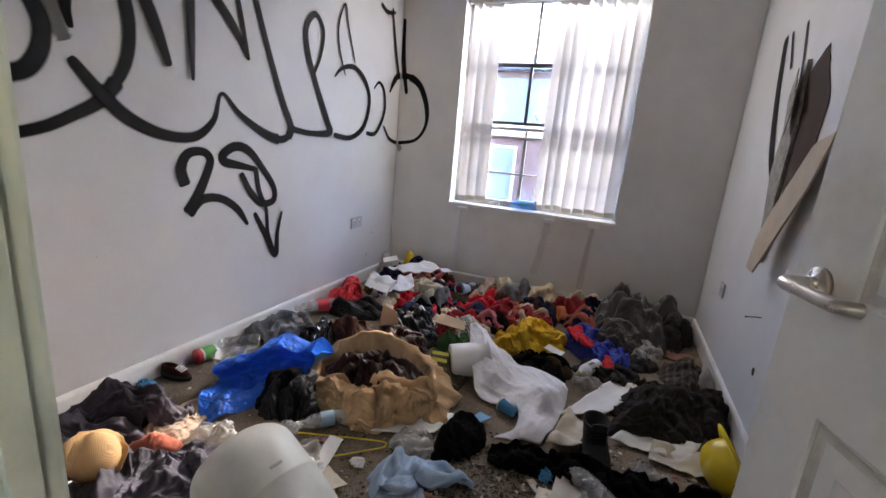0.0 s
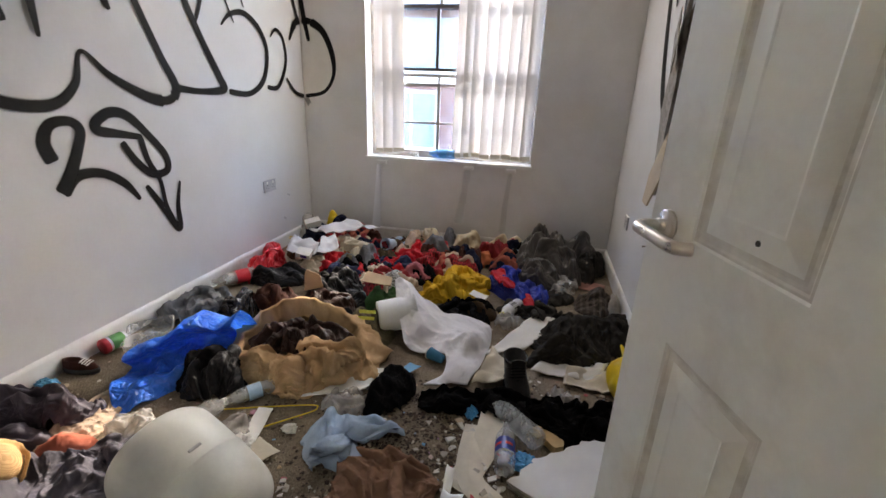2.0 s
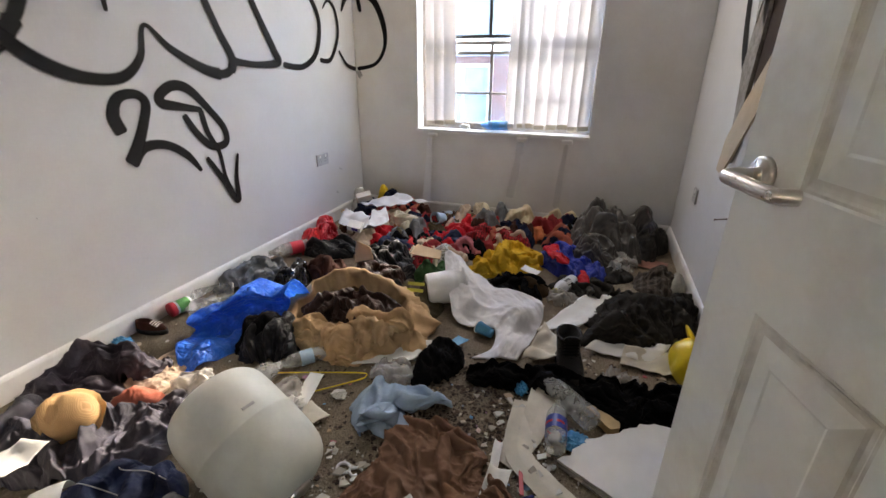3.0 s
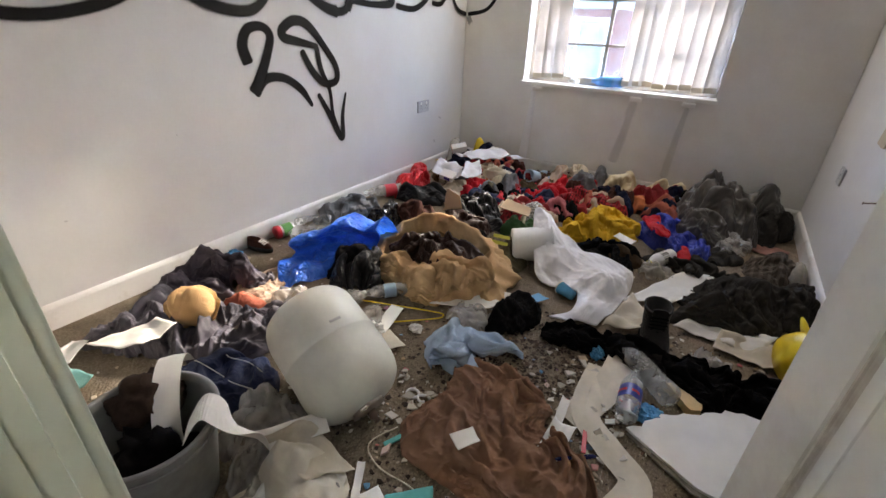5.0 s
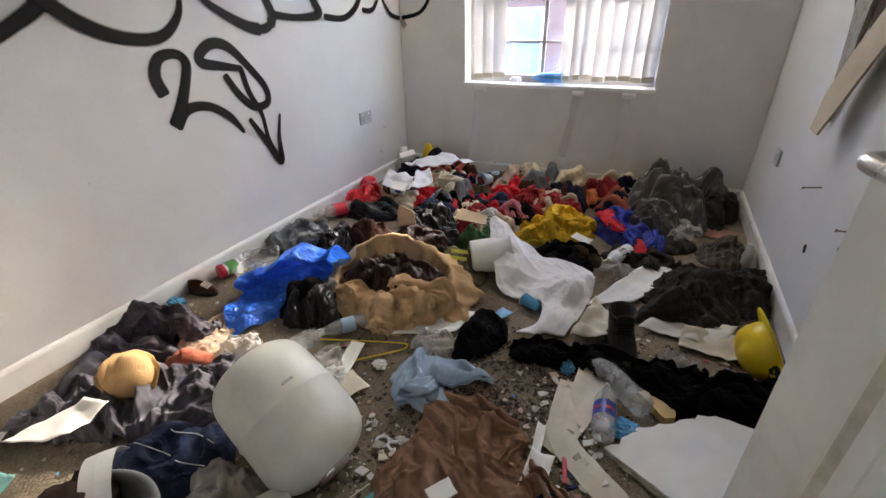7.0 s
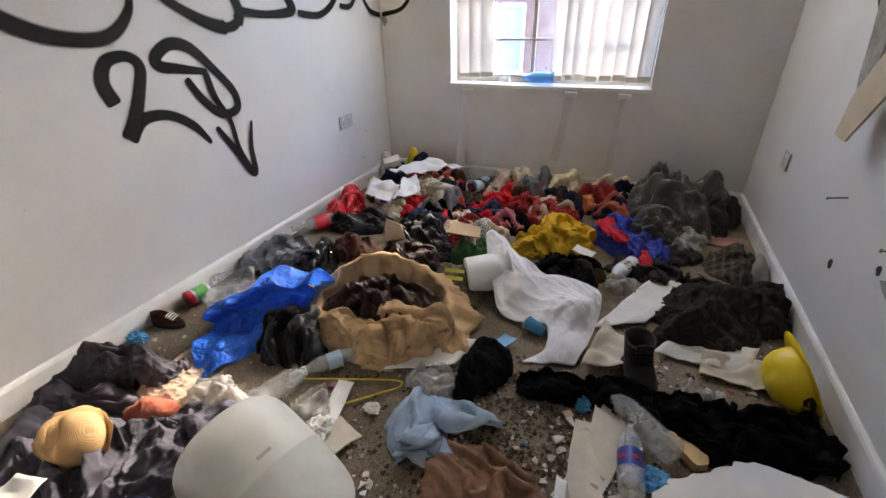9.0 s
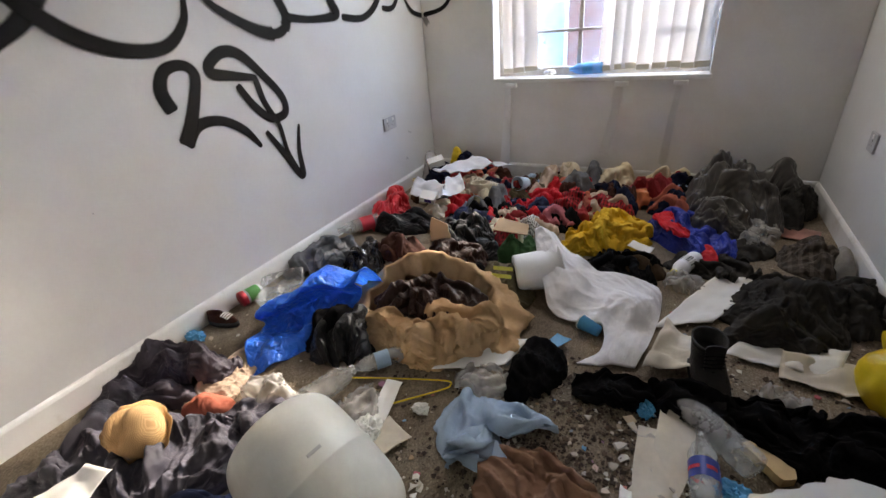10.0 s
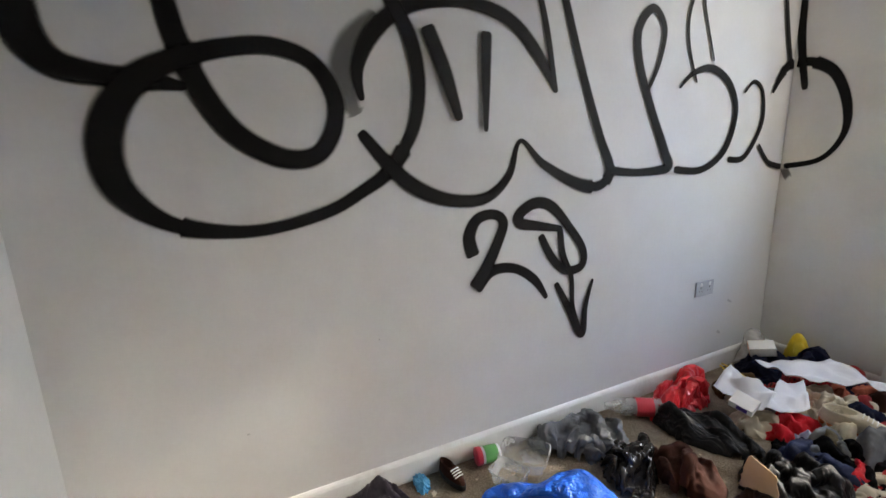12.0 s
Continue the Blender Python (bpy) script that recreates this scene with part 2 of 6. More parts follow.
# ---- the room ----
W, L, NEAR, TOP, T = 2.59, 4.0, 0.53, 2.55, 0.12
WX0, WX1, WZ0, WZ1 = 0.555, 1.92, 0.72, 2.36      # window opening
DX0, DX1, DZ = 1.655, 2.43, 2.0                     # doorway
WALL_T = 0.26                                       # outer wall


def structure(name, boxes, mat, label, category):
    bm = bmesh.new()
    for a, b in boxes:
        box(bm, a, b)
    return solid(name, bm, mat, Matrix(), label, category, kind="structure")


structure("floor", [((-T, -1.6, -0.1), (W + T, L + WALL_T, 0.0))], CARPET, "worn brown-grey loop carpet, dirty and littered", "floor")
structure("ceiling", [((-T, -1.6, TOP), (W + T, L + WALL_T, TOP + 0.1))], CEIL, "plain white painted ceiling", "ceiling")
structure("wall_left", [((-T, NEAR - 0.12, 0), (0, L, TOP))], WALL, "white painted wall covered with black graffiti", "wall")
structure("wall_right", [((W, NEAR - 0.12, 0), (W + T, L, TOP))], WALL, "white painted wall with nails and torn plasterboard", "wall")
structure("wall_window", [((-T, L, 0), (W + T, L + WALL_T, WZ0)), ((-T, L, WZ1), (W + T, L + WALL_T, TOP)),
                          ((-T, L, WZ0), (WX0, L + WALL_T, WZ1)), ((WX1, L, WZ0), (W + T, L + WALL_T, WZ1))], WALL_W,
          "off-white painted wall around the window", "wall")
structure("wall_near", [((0, NEAR - 0.12, 0), (DX0 - 0.03, NEAR, TOP)), ((DX1 + 0.03, NEAR - 0.12, 0), (W, NEAR, TOP)),
                        ((DX0 - 0.03, NEAR - 0.12, DZ + 0.03), (DX1 + 0.03, NEAR, TOP))], WALL, "white painted wall with the doorway", "wall")
# the right hall wall leaves an added opening that lights jamb and bin
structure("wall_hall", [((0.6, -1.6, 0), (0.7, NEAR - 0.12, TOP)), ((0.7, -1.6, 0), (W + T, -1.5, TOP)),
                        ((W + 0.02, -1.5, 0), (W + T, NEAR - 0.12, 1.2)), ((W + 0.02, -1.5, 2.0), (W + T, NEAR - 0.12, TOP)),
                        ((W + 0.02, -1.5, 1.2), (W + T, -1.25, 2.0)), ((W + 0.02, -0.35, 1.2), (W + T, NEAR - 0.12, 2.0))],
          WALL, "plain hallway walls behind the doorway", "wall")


def baseboard(name, a, b, inward):
    """A skirting board with a rounded top edge, a to b along a wall."""
    a, b = Vector((*a, 0)), Vector((*b, 0))
    n = Vector((*inward, 0))
    bm = bmesh.new()
    prof = [(0.0, 0.0), (0.016, 0.0), (0.016, 0.088), (0.012, 0.098), (0.006, 0.104), (0.0, 0.105)]
    ends = []
    for p in (a, b):
        ends.append([bm.verts.new(p + n * x + Vector((0, 0, z))) for x, z in prof])
    k = len(prof)
    for i in range(k):
        bm.faces.new((ends[0][i], ends[0][(i + 1) % k], ends[1][(i + 1) % k], ends[1][i]))
    bm.faces.new(ends[0])
    bm.faces.new(ends[1][::-1])
    return solid(name, bm, TRIM, Matrix(), "white painted wooden skirting board, scuffed", "skirting", kind="structure")


baseboard("baseboard_left", (0, NEAR + 0.017), (0, L - 0.017), (1, 0))
baseboard("baseboard_window", (0, L), (W, L), (0, -1))
baseboard("baseboard_right", (W, NEAR + 0.017), (W, L - 0.017), (-1, 0))
baseboard("baseboard_near", (0, NEAR), (DX0 - 0.085, NEAR), (0, 1))

# door lining and architrave
lining = thing("door_frame", pose(0, 0, 0), "pale green-white painted wooden door frame, chipped", "door frame", kind="structure")
for x0, x1 in ((DX0 - 0.03, DX0), (DX1, DX1 + 0.03)):
    part("jamb", boxed((x0, NEAR - 0.14, 0), (x1, NEAR + (0.03 if x0 < 2 else 0.012), DZ), 0.003), JAMB, lining)
part("head", boxed((DX0 - 0.03, NEAR - 0.14, DZ), (DX1 + 0.03, NEAR + 0.012, DZ + 0.03), 0.002), JAMB, lining)
part("stop", boxed((DX0, NEAR - 0.07, 0), (DX0 + 0.012, NEAR - 0.035, DZ), 0.001), JAMB, lining)
for x0, x1, z0, z1 in ((DX0 - 0.085, DX0 - 0.008, 0, DZ + 0.075), (DX1 + 0.008, DX1 + 0.085, 0, DZ + 0.075), (DX0 - 0.008, DX1 + 0.008, DZ + 0.008, DZ + 0.075)):
    bm = bmesh.new()
    box(bm, (x0, NEAR + 0.0005, z0), (x1, NEAR + 0.016, z1), 0.004)
    part("architrave", bm, JAMB, lining)
for y0, y1, out in ((-0.128, -0.108, 0.003), (-0.104, -0.094, 0.005), (-0.09, -0.074, 0.003), (-0.030, -0.012, 0.002), (0.004, 0.018, 0.003)):
    part("bead", boxed((DX0 - 0.001, NEAR + y0, 0), (DX0 + out, NEAR + y1, DZ), 0.001), JAMB, lining)
part("strike_plate", boxed((DX0 - 0.001, NEAR - 0.03, 0.97), (DX0 + 0.0015, NEAR - 0.005, 1.11), 0.0005), IRON, lining, "worn dark metal strike plate")

# added unseen opening in the hall wall; its warm pane tints the fill light
hall_fill = thing("hall_fill_opening", pose(0, 0, 0), "added unseen hallway light opening with a warm-tinted pane", "window", kind="structure")
fill_pane = part("pane", boxed((W + 0.06, -1.25, 1.2), (W + 0.064, -0.35, 2.0)), clear("warm_fill_pane", (1.0, 0.86, 0.70), 0.3, 0.82), hall_fill)
fill_pane.visible_shadow = False

# ---- door ----
DW, DH, DT = 0.755, 1.985, 0.04
door = thing("door_1", pose(2.43, 0.57, 0.008, 0, 0, 105.2), "white moulded four-panel door standing open, grubby", "door", kind="structure")
COLS = ((0.115, 0.33), (0.418, 0.634))
ROWS = ((0.235, 0.855), (1.03, 1.86))
leaf = bmesh.new()
xs = (0, COLS[0][0], COLS[0][1], COLS[1][0], COLS[1][1], DW)
zs = (0, ROWS[0][0], ROWS[0][1], ROWS[1][0], ROWS[1][1], DH)
for y, s in ((0.0, -1), (DT, 1)):
    for a0, a1 in zip(xs, xs[1:]):
        for b0, b1 in zip(zs, zs[1:]):
            corner = lambda inset, lift: [leaf.verts.new((x, y + s * lift, z)) for x, z in ((a0 + inset, b0 + inset), (a1 - inset, b0 + inset), (a1 - inset, b1 - inset), (a0 + inset, b1 - inset))]
            if (a0, a1) in COLS and (b0, b1) in ROWS:
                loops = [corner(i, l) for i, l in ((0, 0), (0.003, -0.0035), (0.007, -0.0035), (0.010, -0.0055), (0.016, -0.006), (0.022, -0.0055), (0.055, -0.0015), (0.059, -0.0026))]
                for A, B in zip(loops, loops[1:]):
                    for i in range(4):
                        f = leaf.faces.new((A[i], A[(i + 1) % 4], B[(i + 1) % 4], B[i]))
                        # recessed loops take the darker tone, with their shade in the colour
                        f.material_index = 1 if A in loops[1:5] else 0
                leaf.faces.new(loops[-1])
            else:
                leaf.faces.new(corner(0, 0))
for a, c in (((0, 0), (0, DH)), ((DW, 0), (DW, DH))):
    leaf.faces.new([leaf.verts.new(p) for p in ((a[0], 0, 0), (a[0], DT, 0), (a[0], DT, DH), (a[0], 0, DH))])
for z in (0, DH):
    leaf.faces.new([leaf.verts.new(p) for p in ((0, 0, z), (DW, 0, z), (DW, DT, z), (0, DT, z))])
bmesh.ops.remove_doubles(leaf, verts=leaf.verts[:], dist=0.0002)
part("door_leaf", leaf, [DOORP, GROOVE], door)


def lever(sign):
    """A lever handle: rose, neck and a returned grip, standing off one face of the door."""
    y0 = DT if sign > 0 else 0.0
    h = part("handle", lathe([(0, 0.0), (0.026, 0.0), (0.026, 0.006), (0.023, 0.009), (0.012, 0.009), (0.0105, 0.012), (0.0105, 0.02), (0, 0.02)], 32,
             m=Matrix.Translation((DW - 0.055, y0, 1.037)) @ Matrix.Rotation(radians(-90 * sign), 4, "X")), STEEL, door, "brushed steel lever handle", True)
    x, z = DW - 0.055, 1.037
    ctrl = [(x, y0 + sign * 0.015, z), (x, y0 + sign * 0.04, z), (x - 0.006, y0 + sign * 0.052, z), (x - 0.02, y0 + sign * 0.058, z), (x - 0.06, y0 + sign * 0.058, z),
            (x - 0.1, y0 + sign * 0.058, z), (x - 0.118, y0 + sign * 0.054, z), (x - 0.124, y0 + sign * 0.035, z)]
    ob = new("grip", mesh_of("grip", tube(spline(ctrl, 40), 0.0098, 16), STEEL))
    ob.parent = h
    return h


lever(1)
lever(-1)
part("latch_plate", boxed((DW - 0.0005, 0.008, 0.96), (DW + 0.0015, 0.032, 1.1), 0.0004), IRON, door)
part("screw_hole", lathe([(0, 0), (0.004, 0), (0.004, 0.001), (0, 0.001)], 10, m=Matrix.Translation((0.508, DT - 0.0003, 1.07)) @ Matrix.Rotation(radians(-90), 4, "X")), DARK, door)
for z in (0.25, 1.75):
    part("hinge", tube([(-0.004, -0.004, z - 0.04), (-0.004, -0.004, z + 0.04)], 0.005, 10), STEEL, door)

# ---- window ----
win = thing("window_1", pose(0, 0, 0), "steel-framed window with dark upper casement and grey lower bars", "window", kind="structure")
FY = L + 0.12
part("window_sill", boxed((WX0 - 0.012, L - 0.022, WZ0 - 0.022), (WX1 + 0.012, FY, WZ0 + 0.003), 0.004), TRIM, win, "white painted window sill")
for a, b in (((WX0, FY, WZ0 + 0.003), (WX0 + 0.03, FY + 0.04, WZ1)), ((WX1 - 0.03, FY, WZ0 + 0.003), (WX1, FY + 0.04, WZ1)),
             ((WX0 + 0.03, FY, WZ0 + 0.003), (WX1 - 0.03, FY + 0.04, WZ0 + 0.055)), ((WX0 + 0.03, FY, WZ1 - 0.035), (WX1 - 0.03, FY + 0.04, WZ1))):
    part("window_frame", boxed(a, b, 0.003), GREYFRAME, win)
for z0, z1 in ((1.288, 1.314), (1.36, 1.385)):
    part("transom", boxed((WX0 + 0.03, FY + 0.004, z0), (WX1 - 0.03, FY + 0.034, z1), 0.002), GREYFRAME, win)
for z0, z1 in ((1.405, 1.428), (1.855, 1.882)):
    part("casement_rail", boxed((WX0 + 0.03, FY + 0.002, z0), (WX1 - 0.03, FY + 0.036, z1), 0.002), DARKFRAME, win)
for x in (0.80, 1.108, 1.43):
    part("casement_bar", boxed((x - 0.012, FY + 0.004, 1.428), (x + 0.012, FY + 0.034, 1.855), 0.002), DARKFRAME, win)
for x in (0.80, 1.128, 1.44):
    part("glazing_bar", boxed((x - 0.013, FY + 0.006, 0.775), (x + 0.013, FY + 0.032, 1.288), 0.002), GREYFRAME, win)
    part("glazing_bar", boxed((x - 0.01, FY + 0.006, 1.314), (x + 0.01, FY + 0.032, 1.36), 0.002), GREYFRAME, win)
    part("glazing_bar", boxed((x - 0.012, FY + 0.006, 1.882), (x + 0.012, FY + 0.032, WZ1 - 0.035), 0.002), GREYFRAME, win)
part("rail", boxed((WX0 + 0.03, FY + 0.004, 0.995), (WX1 - 0.03, FY + 0.03, 1.012), 0.002), GREYFRAME, win)
for z0, z1 in ((0.775, 1.288), (1.428, 1.855), (1.882, WZ1 - 0.035)):
    xs = (WX0 + 0.03, 0.80, 1.118, 1.435, WX1 - 0.03)
    for a, b in zip(xs, xs[1:]):
        pane = part("pane", boxed((a, FY + 0.017, z0), (b, FY + 0.02, z1)), GLASS, win)
        pane.visible_shadow = False

# vertical blind
blind = thing("vertical_blind", pose(0, L + 0.06, WZ0), "white fabric vertical blind with several slats missing", "blind")
part("headrail", boxed((WX0 + 0.01, -0.02, WZ1 - WZ0 - 0.05), (WX1 - 0.01, 0.02, WZ1 - WZ0 - 0.005), 0.003), TRIM, blind, "white headrail")


def slat(x, width, turn, drop, sway, seed):
    """One blind slat: a long cupped strip of cloth with a stiff weight in its hem."""
    bm = bmesh.new()
    n, k = 26, 7
    grid = []
    top = WZ1 - WZ0 - 0.05
    for i in range(n):
        f = i / (n - 1)
        z = top + (drop - top) * f
        row = []
        for j in range(k):
            u = j / (k - 1) - 0.5
            cup = 0.006 * (1 - 4 * u * u)
            off = 0.012 * fbm(Vector((seed * 3.1, f * 2.2, 0))) * f
            row.append(bm.verts.new((u * width + sway * f * f, cup + off + 0.01 * u * math.sin(f * 3 + seed), z)))
        grid.append(row)
    for a, b in zip(grid, grid[1:]):
        for j in range(k - 1):
            bm.faces.new((a[j], a[j + 1], b[j + 1], b[j]))
    s = part("slat", bm, SLAT, blind, smooth=True, at=pose(x, 0, 0, 0, 0, turn))
    w = boxed((-width / 2 + 0.002 + sway, -0.001, drop - 0.001), (width / 2 - 0.002 + sway, 0.0085, drop + 0.034), 0.001)
    ob = new("weight", mesh_of("weight", w, WEIGHT, False))
    ob.parent = s
    tagged(ob, "beige bottom weight")


for i, (x, turn, sway) in enumerate(((0.655, 12, 0.0), (0.722, 20, 0.004), (0.80, 9, 0.012), (1.33, 12, -0.012), (1.39, 18, 0.0), (1.455, 10, 0.004), (1.545, 20, 0.0),
                                     (1.632, 13, 0.006), (1.722, 18, 0.0), (1.80, 11, 0.0), (1.868, 26, 0.0))):
    slat(x, 0.095, turn, 0.028 + 0.006 * (i % 3), sway, i + 1)


# ---- graffiti ----
def spray_material(name, density, col=(0.006, 0.0055, 0.006, 1)):
    m, nt, b = material(name)
    b.inputs["Base Color"].default_value = col
    b.inputs["Roughness"].default_value = 0.6
    b.inputs["Specular IOR Level"].default_value = 0.15
    at = nt.nodes.new("ShaderNodeAttribute")
    at.attribute_name = "cover"
    n = grain(nt, 700, 2)
    mul = nt.nodes.new("ShaderNodeMath")
    mul.operation = "MULTIPLY_ADD"
    nt.links.new(n.outputs[0], mul.inputs[0])
    mul.inputs[1].default_value = 0.9
    mul.inputs[2].default_value = -0.45
    add = nt.nodes.new("ShaderNodeMath")
    add.operation = "ADD"
    nt.links.new(at.outputs["Fac"], add.inputs[0])
    nt.links.new(mul.outputs[0], add.inputs[1])
    mr = node(nt, "ShaderNodeMapRange", From_Min=0.25, From_Max=0.75, To_Max=density)
    nt.links.new(add.outputs[0], mr.inputs[0])
    t = nt.nodes.new("ShaderNodeBsdfTransparent")
    mix = nt.nodes.new("ShaderNodeMixShader")
    nt.links.new(mr.outputs[0], mix.inputs[0])
    nt.links.new(t.outputs[0], mix.inputs[1])
    nt.links.new(b.outputs[0], mix.inputs[2])
    nt.links.new(mix.outputs[0], nt.nodes["Material Output"].inputs[0])
    return m


SPRAY = spray_material("black_spray_paint", 0.97)
MIST = spray_material("thin_grey_spray_mist", 0.55)


def strokes(name, lines, place, mat, label, soft=0.2, proud=0.002, fat=1.0):
    """Sprayed strokes: flat ribbons on a wall with feathered edges. place maps (along, height, lift) to the room."""
    whole = thing(name, Matrix(), label, "graffiti") if len(lines) > 1 else None
    ob = whole
    for q, line in enumerate(lines):
        bm = bmesh.new()
        lay = bm.verts.layers.float.new("cover")
        pts = spline([(a, b, w) for a, b, w in line], 14 * len(line))
        rows = []
        for i, p in enumerate(pts):
            lift = proud + 0.0005 * q + 0.0012 * i / len(pts)
            d = (pts[min(i + 1, len(pts) - 1)] - pts[max(i - 1, 0)]).to_2d()
            d = d.normalized() if d.length > 1e-6 else Vector((1, 0))
            s = Vector((-d.y, d.x))
            tip = min(1.0, 0.45 + 0.55 * math.sqrt(min(i, len(pts) - 1 - i) / 3.0))
            w = max(p.z, 0.004) * (0.53 if p.z < 0.06 else 0.37) * fat * tip
            row = []
            for u, c in ((-1 - soft, 0.0), (-1 + soft, 1.0), (0, 1.0), (1 - soft, 1.0), (1 + soft, 0.0)):
                v = bm.verts.new(place(p.x + s.x * w * u, p.y + s.y * w * u, lift))
                v[lay] = c
                row.append(v)
            rows.append(row)
        for row in (rows[0], rows[-1]):
            for v in row:
                v[lay] = 0.0
        for a, b in zip(rows, rows[1:]):
            for j in range(4):
                bm.faces.new((a[j], a[j + 1], b[j + 1], b[j]))
        if whole:
            part("stroke", bm, mat, whole)
        else:
            ob = solid(name, bm, mat, Matrix(), label, "graffiti")
    return ob


on_left = lambda a, b, lift: (lift, a, b)
on_window = lambda a, b, lift: (a, L - lift, b)
on_right = lambda a, b, lift: (W - lift, a, b)
on_near = lambda a, b, lift: (a, NEAR + lift, b)
BIG = [
    [(0.644, 1.74, 0.135), (0.659, 1.63, 0.12), (0.702, 1.568, 0.1), (0.779, 1.545, 0.083), (0.889, 1.535, 0.06), (0.994, 1.517, 0.02)],
    [(0.955, 1.80, 0.07), (0.967, 1.744, 0.08), (0.984, 1.642, 0.088), (1.034, 1.495, 0.096), (1.109, 1.384, 0.096), (1.23, 1.313, 0.088), (1.336, 1.319, 0.08),
     (1.397, 1.399, 0.078), (1.406, 1.504, 0.074), (1.345, 1.604, 0.07), (1.233, 1.642, 0.07), (1.109, 1.63, 0.07), (0.977, 1.591, 0.08), (0.876, 1.535, 0.1),
     (0.806, 1.446, 0.112), (0.777, 1.343, 0.118), (0.798, 1.235, 0.108), (0.886, 1.144, 0.07), (1.012, 1.101, 0.045), (1.173, 1.093, 0.037), (1.356, 1.132, 0.04),
     (1.477, 1.191, 0.043), (1.584, 1.263, 0.052), (1.676, 1.397, 0.066), (1.705, 1.55, 0.075), (1.681, 1.695, 0.078), (1.617, 1.81, 0.067), (1.55, 1.90, 0.06)],
    [(1.499, 1.489, 0.02), (1.491, 1.595, 0.04), (1.553, 1.711, 0.055), (1.656, 1.789, 0.048), (1.782, 1.823, 0.038), (1.915, 1.834, 0.044), (2.084, 1.794, 0.05),
     (2.216, 1.683, 0.05), (2.318, 1.539, 0.022)],
    [(1.482, 1.394, 0.036), (1.584, 1.273, 0.052), (1.688, 1.187, 0.056), (1.825, 1.136, 0.048), (1.976, 1.136, 0.044), (2.083, 1.219, 0.032), (2.137, 1.351, 0.018),
     (2.252, 1.257, 0.034), (2.439, 1.165, 0.052), (2.572, 1.15, 0.062), (2.63, 1.218, 0.054), (2.559, 1.368, 0.044), (2.451, 1.621, 0.04), (2.351, 1.89, 0.036), (2.31, 2.0, 0.03)],
    [(2.19, 2.0, 0.024), (2.218, 1.915, 0.026), (2.264, 1.759, 0.028), (2.31, 1.538, 0.024)],
    [(2.63, 1.213, 0.04), (2.819, 1.196, 0.034), (3.013, 1.212, 0.05), (2.985, 1.283, 0.056), (2.868, 1.492, 0.046), (2.777, 1.684, 0.046), (2.765, 1.822, 0.042),
     (2.846, 1.91, 0.036), (2.926, 1.836, 0.032), (2.904, 1.691, 0.026), (2.842, 1.566, 0.02)],
    [(3.056, 1.199, 0.036), (3.272, 1.19, 0.036), (3.443, 1.286, 0.042), (3.507, 1.473, 0.042), (3.436, 1.611, 0.042), (3.29, 1.681, 0.036), (3.145, 1.653, 0.026), (3.052, 1.58, 0.012)],
    [(3.18, 1.608, 0.012), (3.1, 1.777, 0.018), (3.089, 1.922, 0.018), (3.157, 2.06, 0.016), (3.2, 1.93, 0.016), (3.294, 1.712, 0.014)],
    [(3.475, 1.235, 0.03), (3.622, 1.245, 0.032), (3.744, 1.416, 0.032), (3.726, 1.578, 0.028), (3.639, 1.633, 0.022), (3.562, 1.574, 0.012)],
    [(3.739, 1.309, 0.02), (3.839, 1.213, 0.028), (3.93, 1.185, 0.03), (3.985, 1.178, 0.03)],
    [(3.815, 1.581, 0.018), (3.876, 1.672, 0.045), (3.93, 1.725, 0.07), (3.985, 1.74, 0.07)],
    [(3.80, 2.22, 0.026), (3.83, 2.105, 0.028), (3.896, 1.89, 0.034), (3.965, 1.719, 0.03)],
    [(3.62, 2.2, 0.03), (3.72, 2.17, 0.03), (3.85, 2.2, 0.02)],
    [(1.74, 1.744, 0.055), (1.806, 1.592, 0.055), (1.863, 1.426, 0.032)],
    [(1.98, 1.746, 0.046), (1.976, 1.56, 0.036), (1.974, 1.385, 0.018)],
]
strokes("graffiti_lettering", BIG, on_left, SPRAY, "large looping black spray-paint lettering on the white wall", 0.32)
strokes("graffiti_mist", [[(1.48, 1.444, 0.05), (1.437, 1.54, 0.12), (1.474, 1.662, 0.12), (1.575, 1.755, 0.09)]], on_left, MIST, "thin grey spray shading beside the lettering", 0.5, 0.0012)
strokes("graffiti_number", [
    [(1.914, 0.902, 0.045), (1.895, 0.985, 0.042), (1.935, 1.054, 0.034), (2.014, 1.065, 0.03), (2.055, 1.026, 0.034), (2.027, 0.947, 0.036), (1.972, 0.847, 0.042), (1.917, 0.767, 0.05)],
    [(1.917, 0.767, 0.048), (1.998, 0.831, 0.036), (2.111, 0.827, 0.031), (2.215, 0.761, 0.031), (2.285, 0.664, 0.016)],
    [(2.366, 0.971, 0.02), (2.227, 0.998, 0.03), (2.139, 1.018, 0.036), (2.133, 1.054, 0.036), (2.21, 1.095, 0.036), (2.3, 1.076, 0.036), (2.397, 0.981, 0.031), (2.484, 0.867, 0.031),
     (2.481, 0.788, 0.031), (2.388, 0.78, 0.031), (2.306, 0.851, 0.031), (2.242, 0.959, 0.026)],
    [(2.35, 0.973, 0.026), (2.369, 0.856, 0.026), (2.422, 0.742, 0.02), (2.434, 0.604, 0.02), (2.47, 0.5, 0.02)],
    [(2.331, 0.73, 0.02), (2.411, 0.595, 0.03), (2.496, 0.45, 0.032), (2.514, 0.589, 0.022), (2.553, 0.717, 0.012)]],
    on_left, SPRAY, "black sprayed number 28 with an arrow tail", 0.22, fat=1.3)
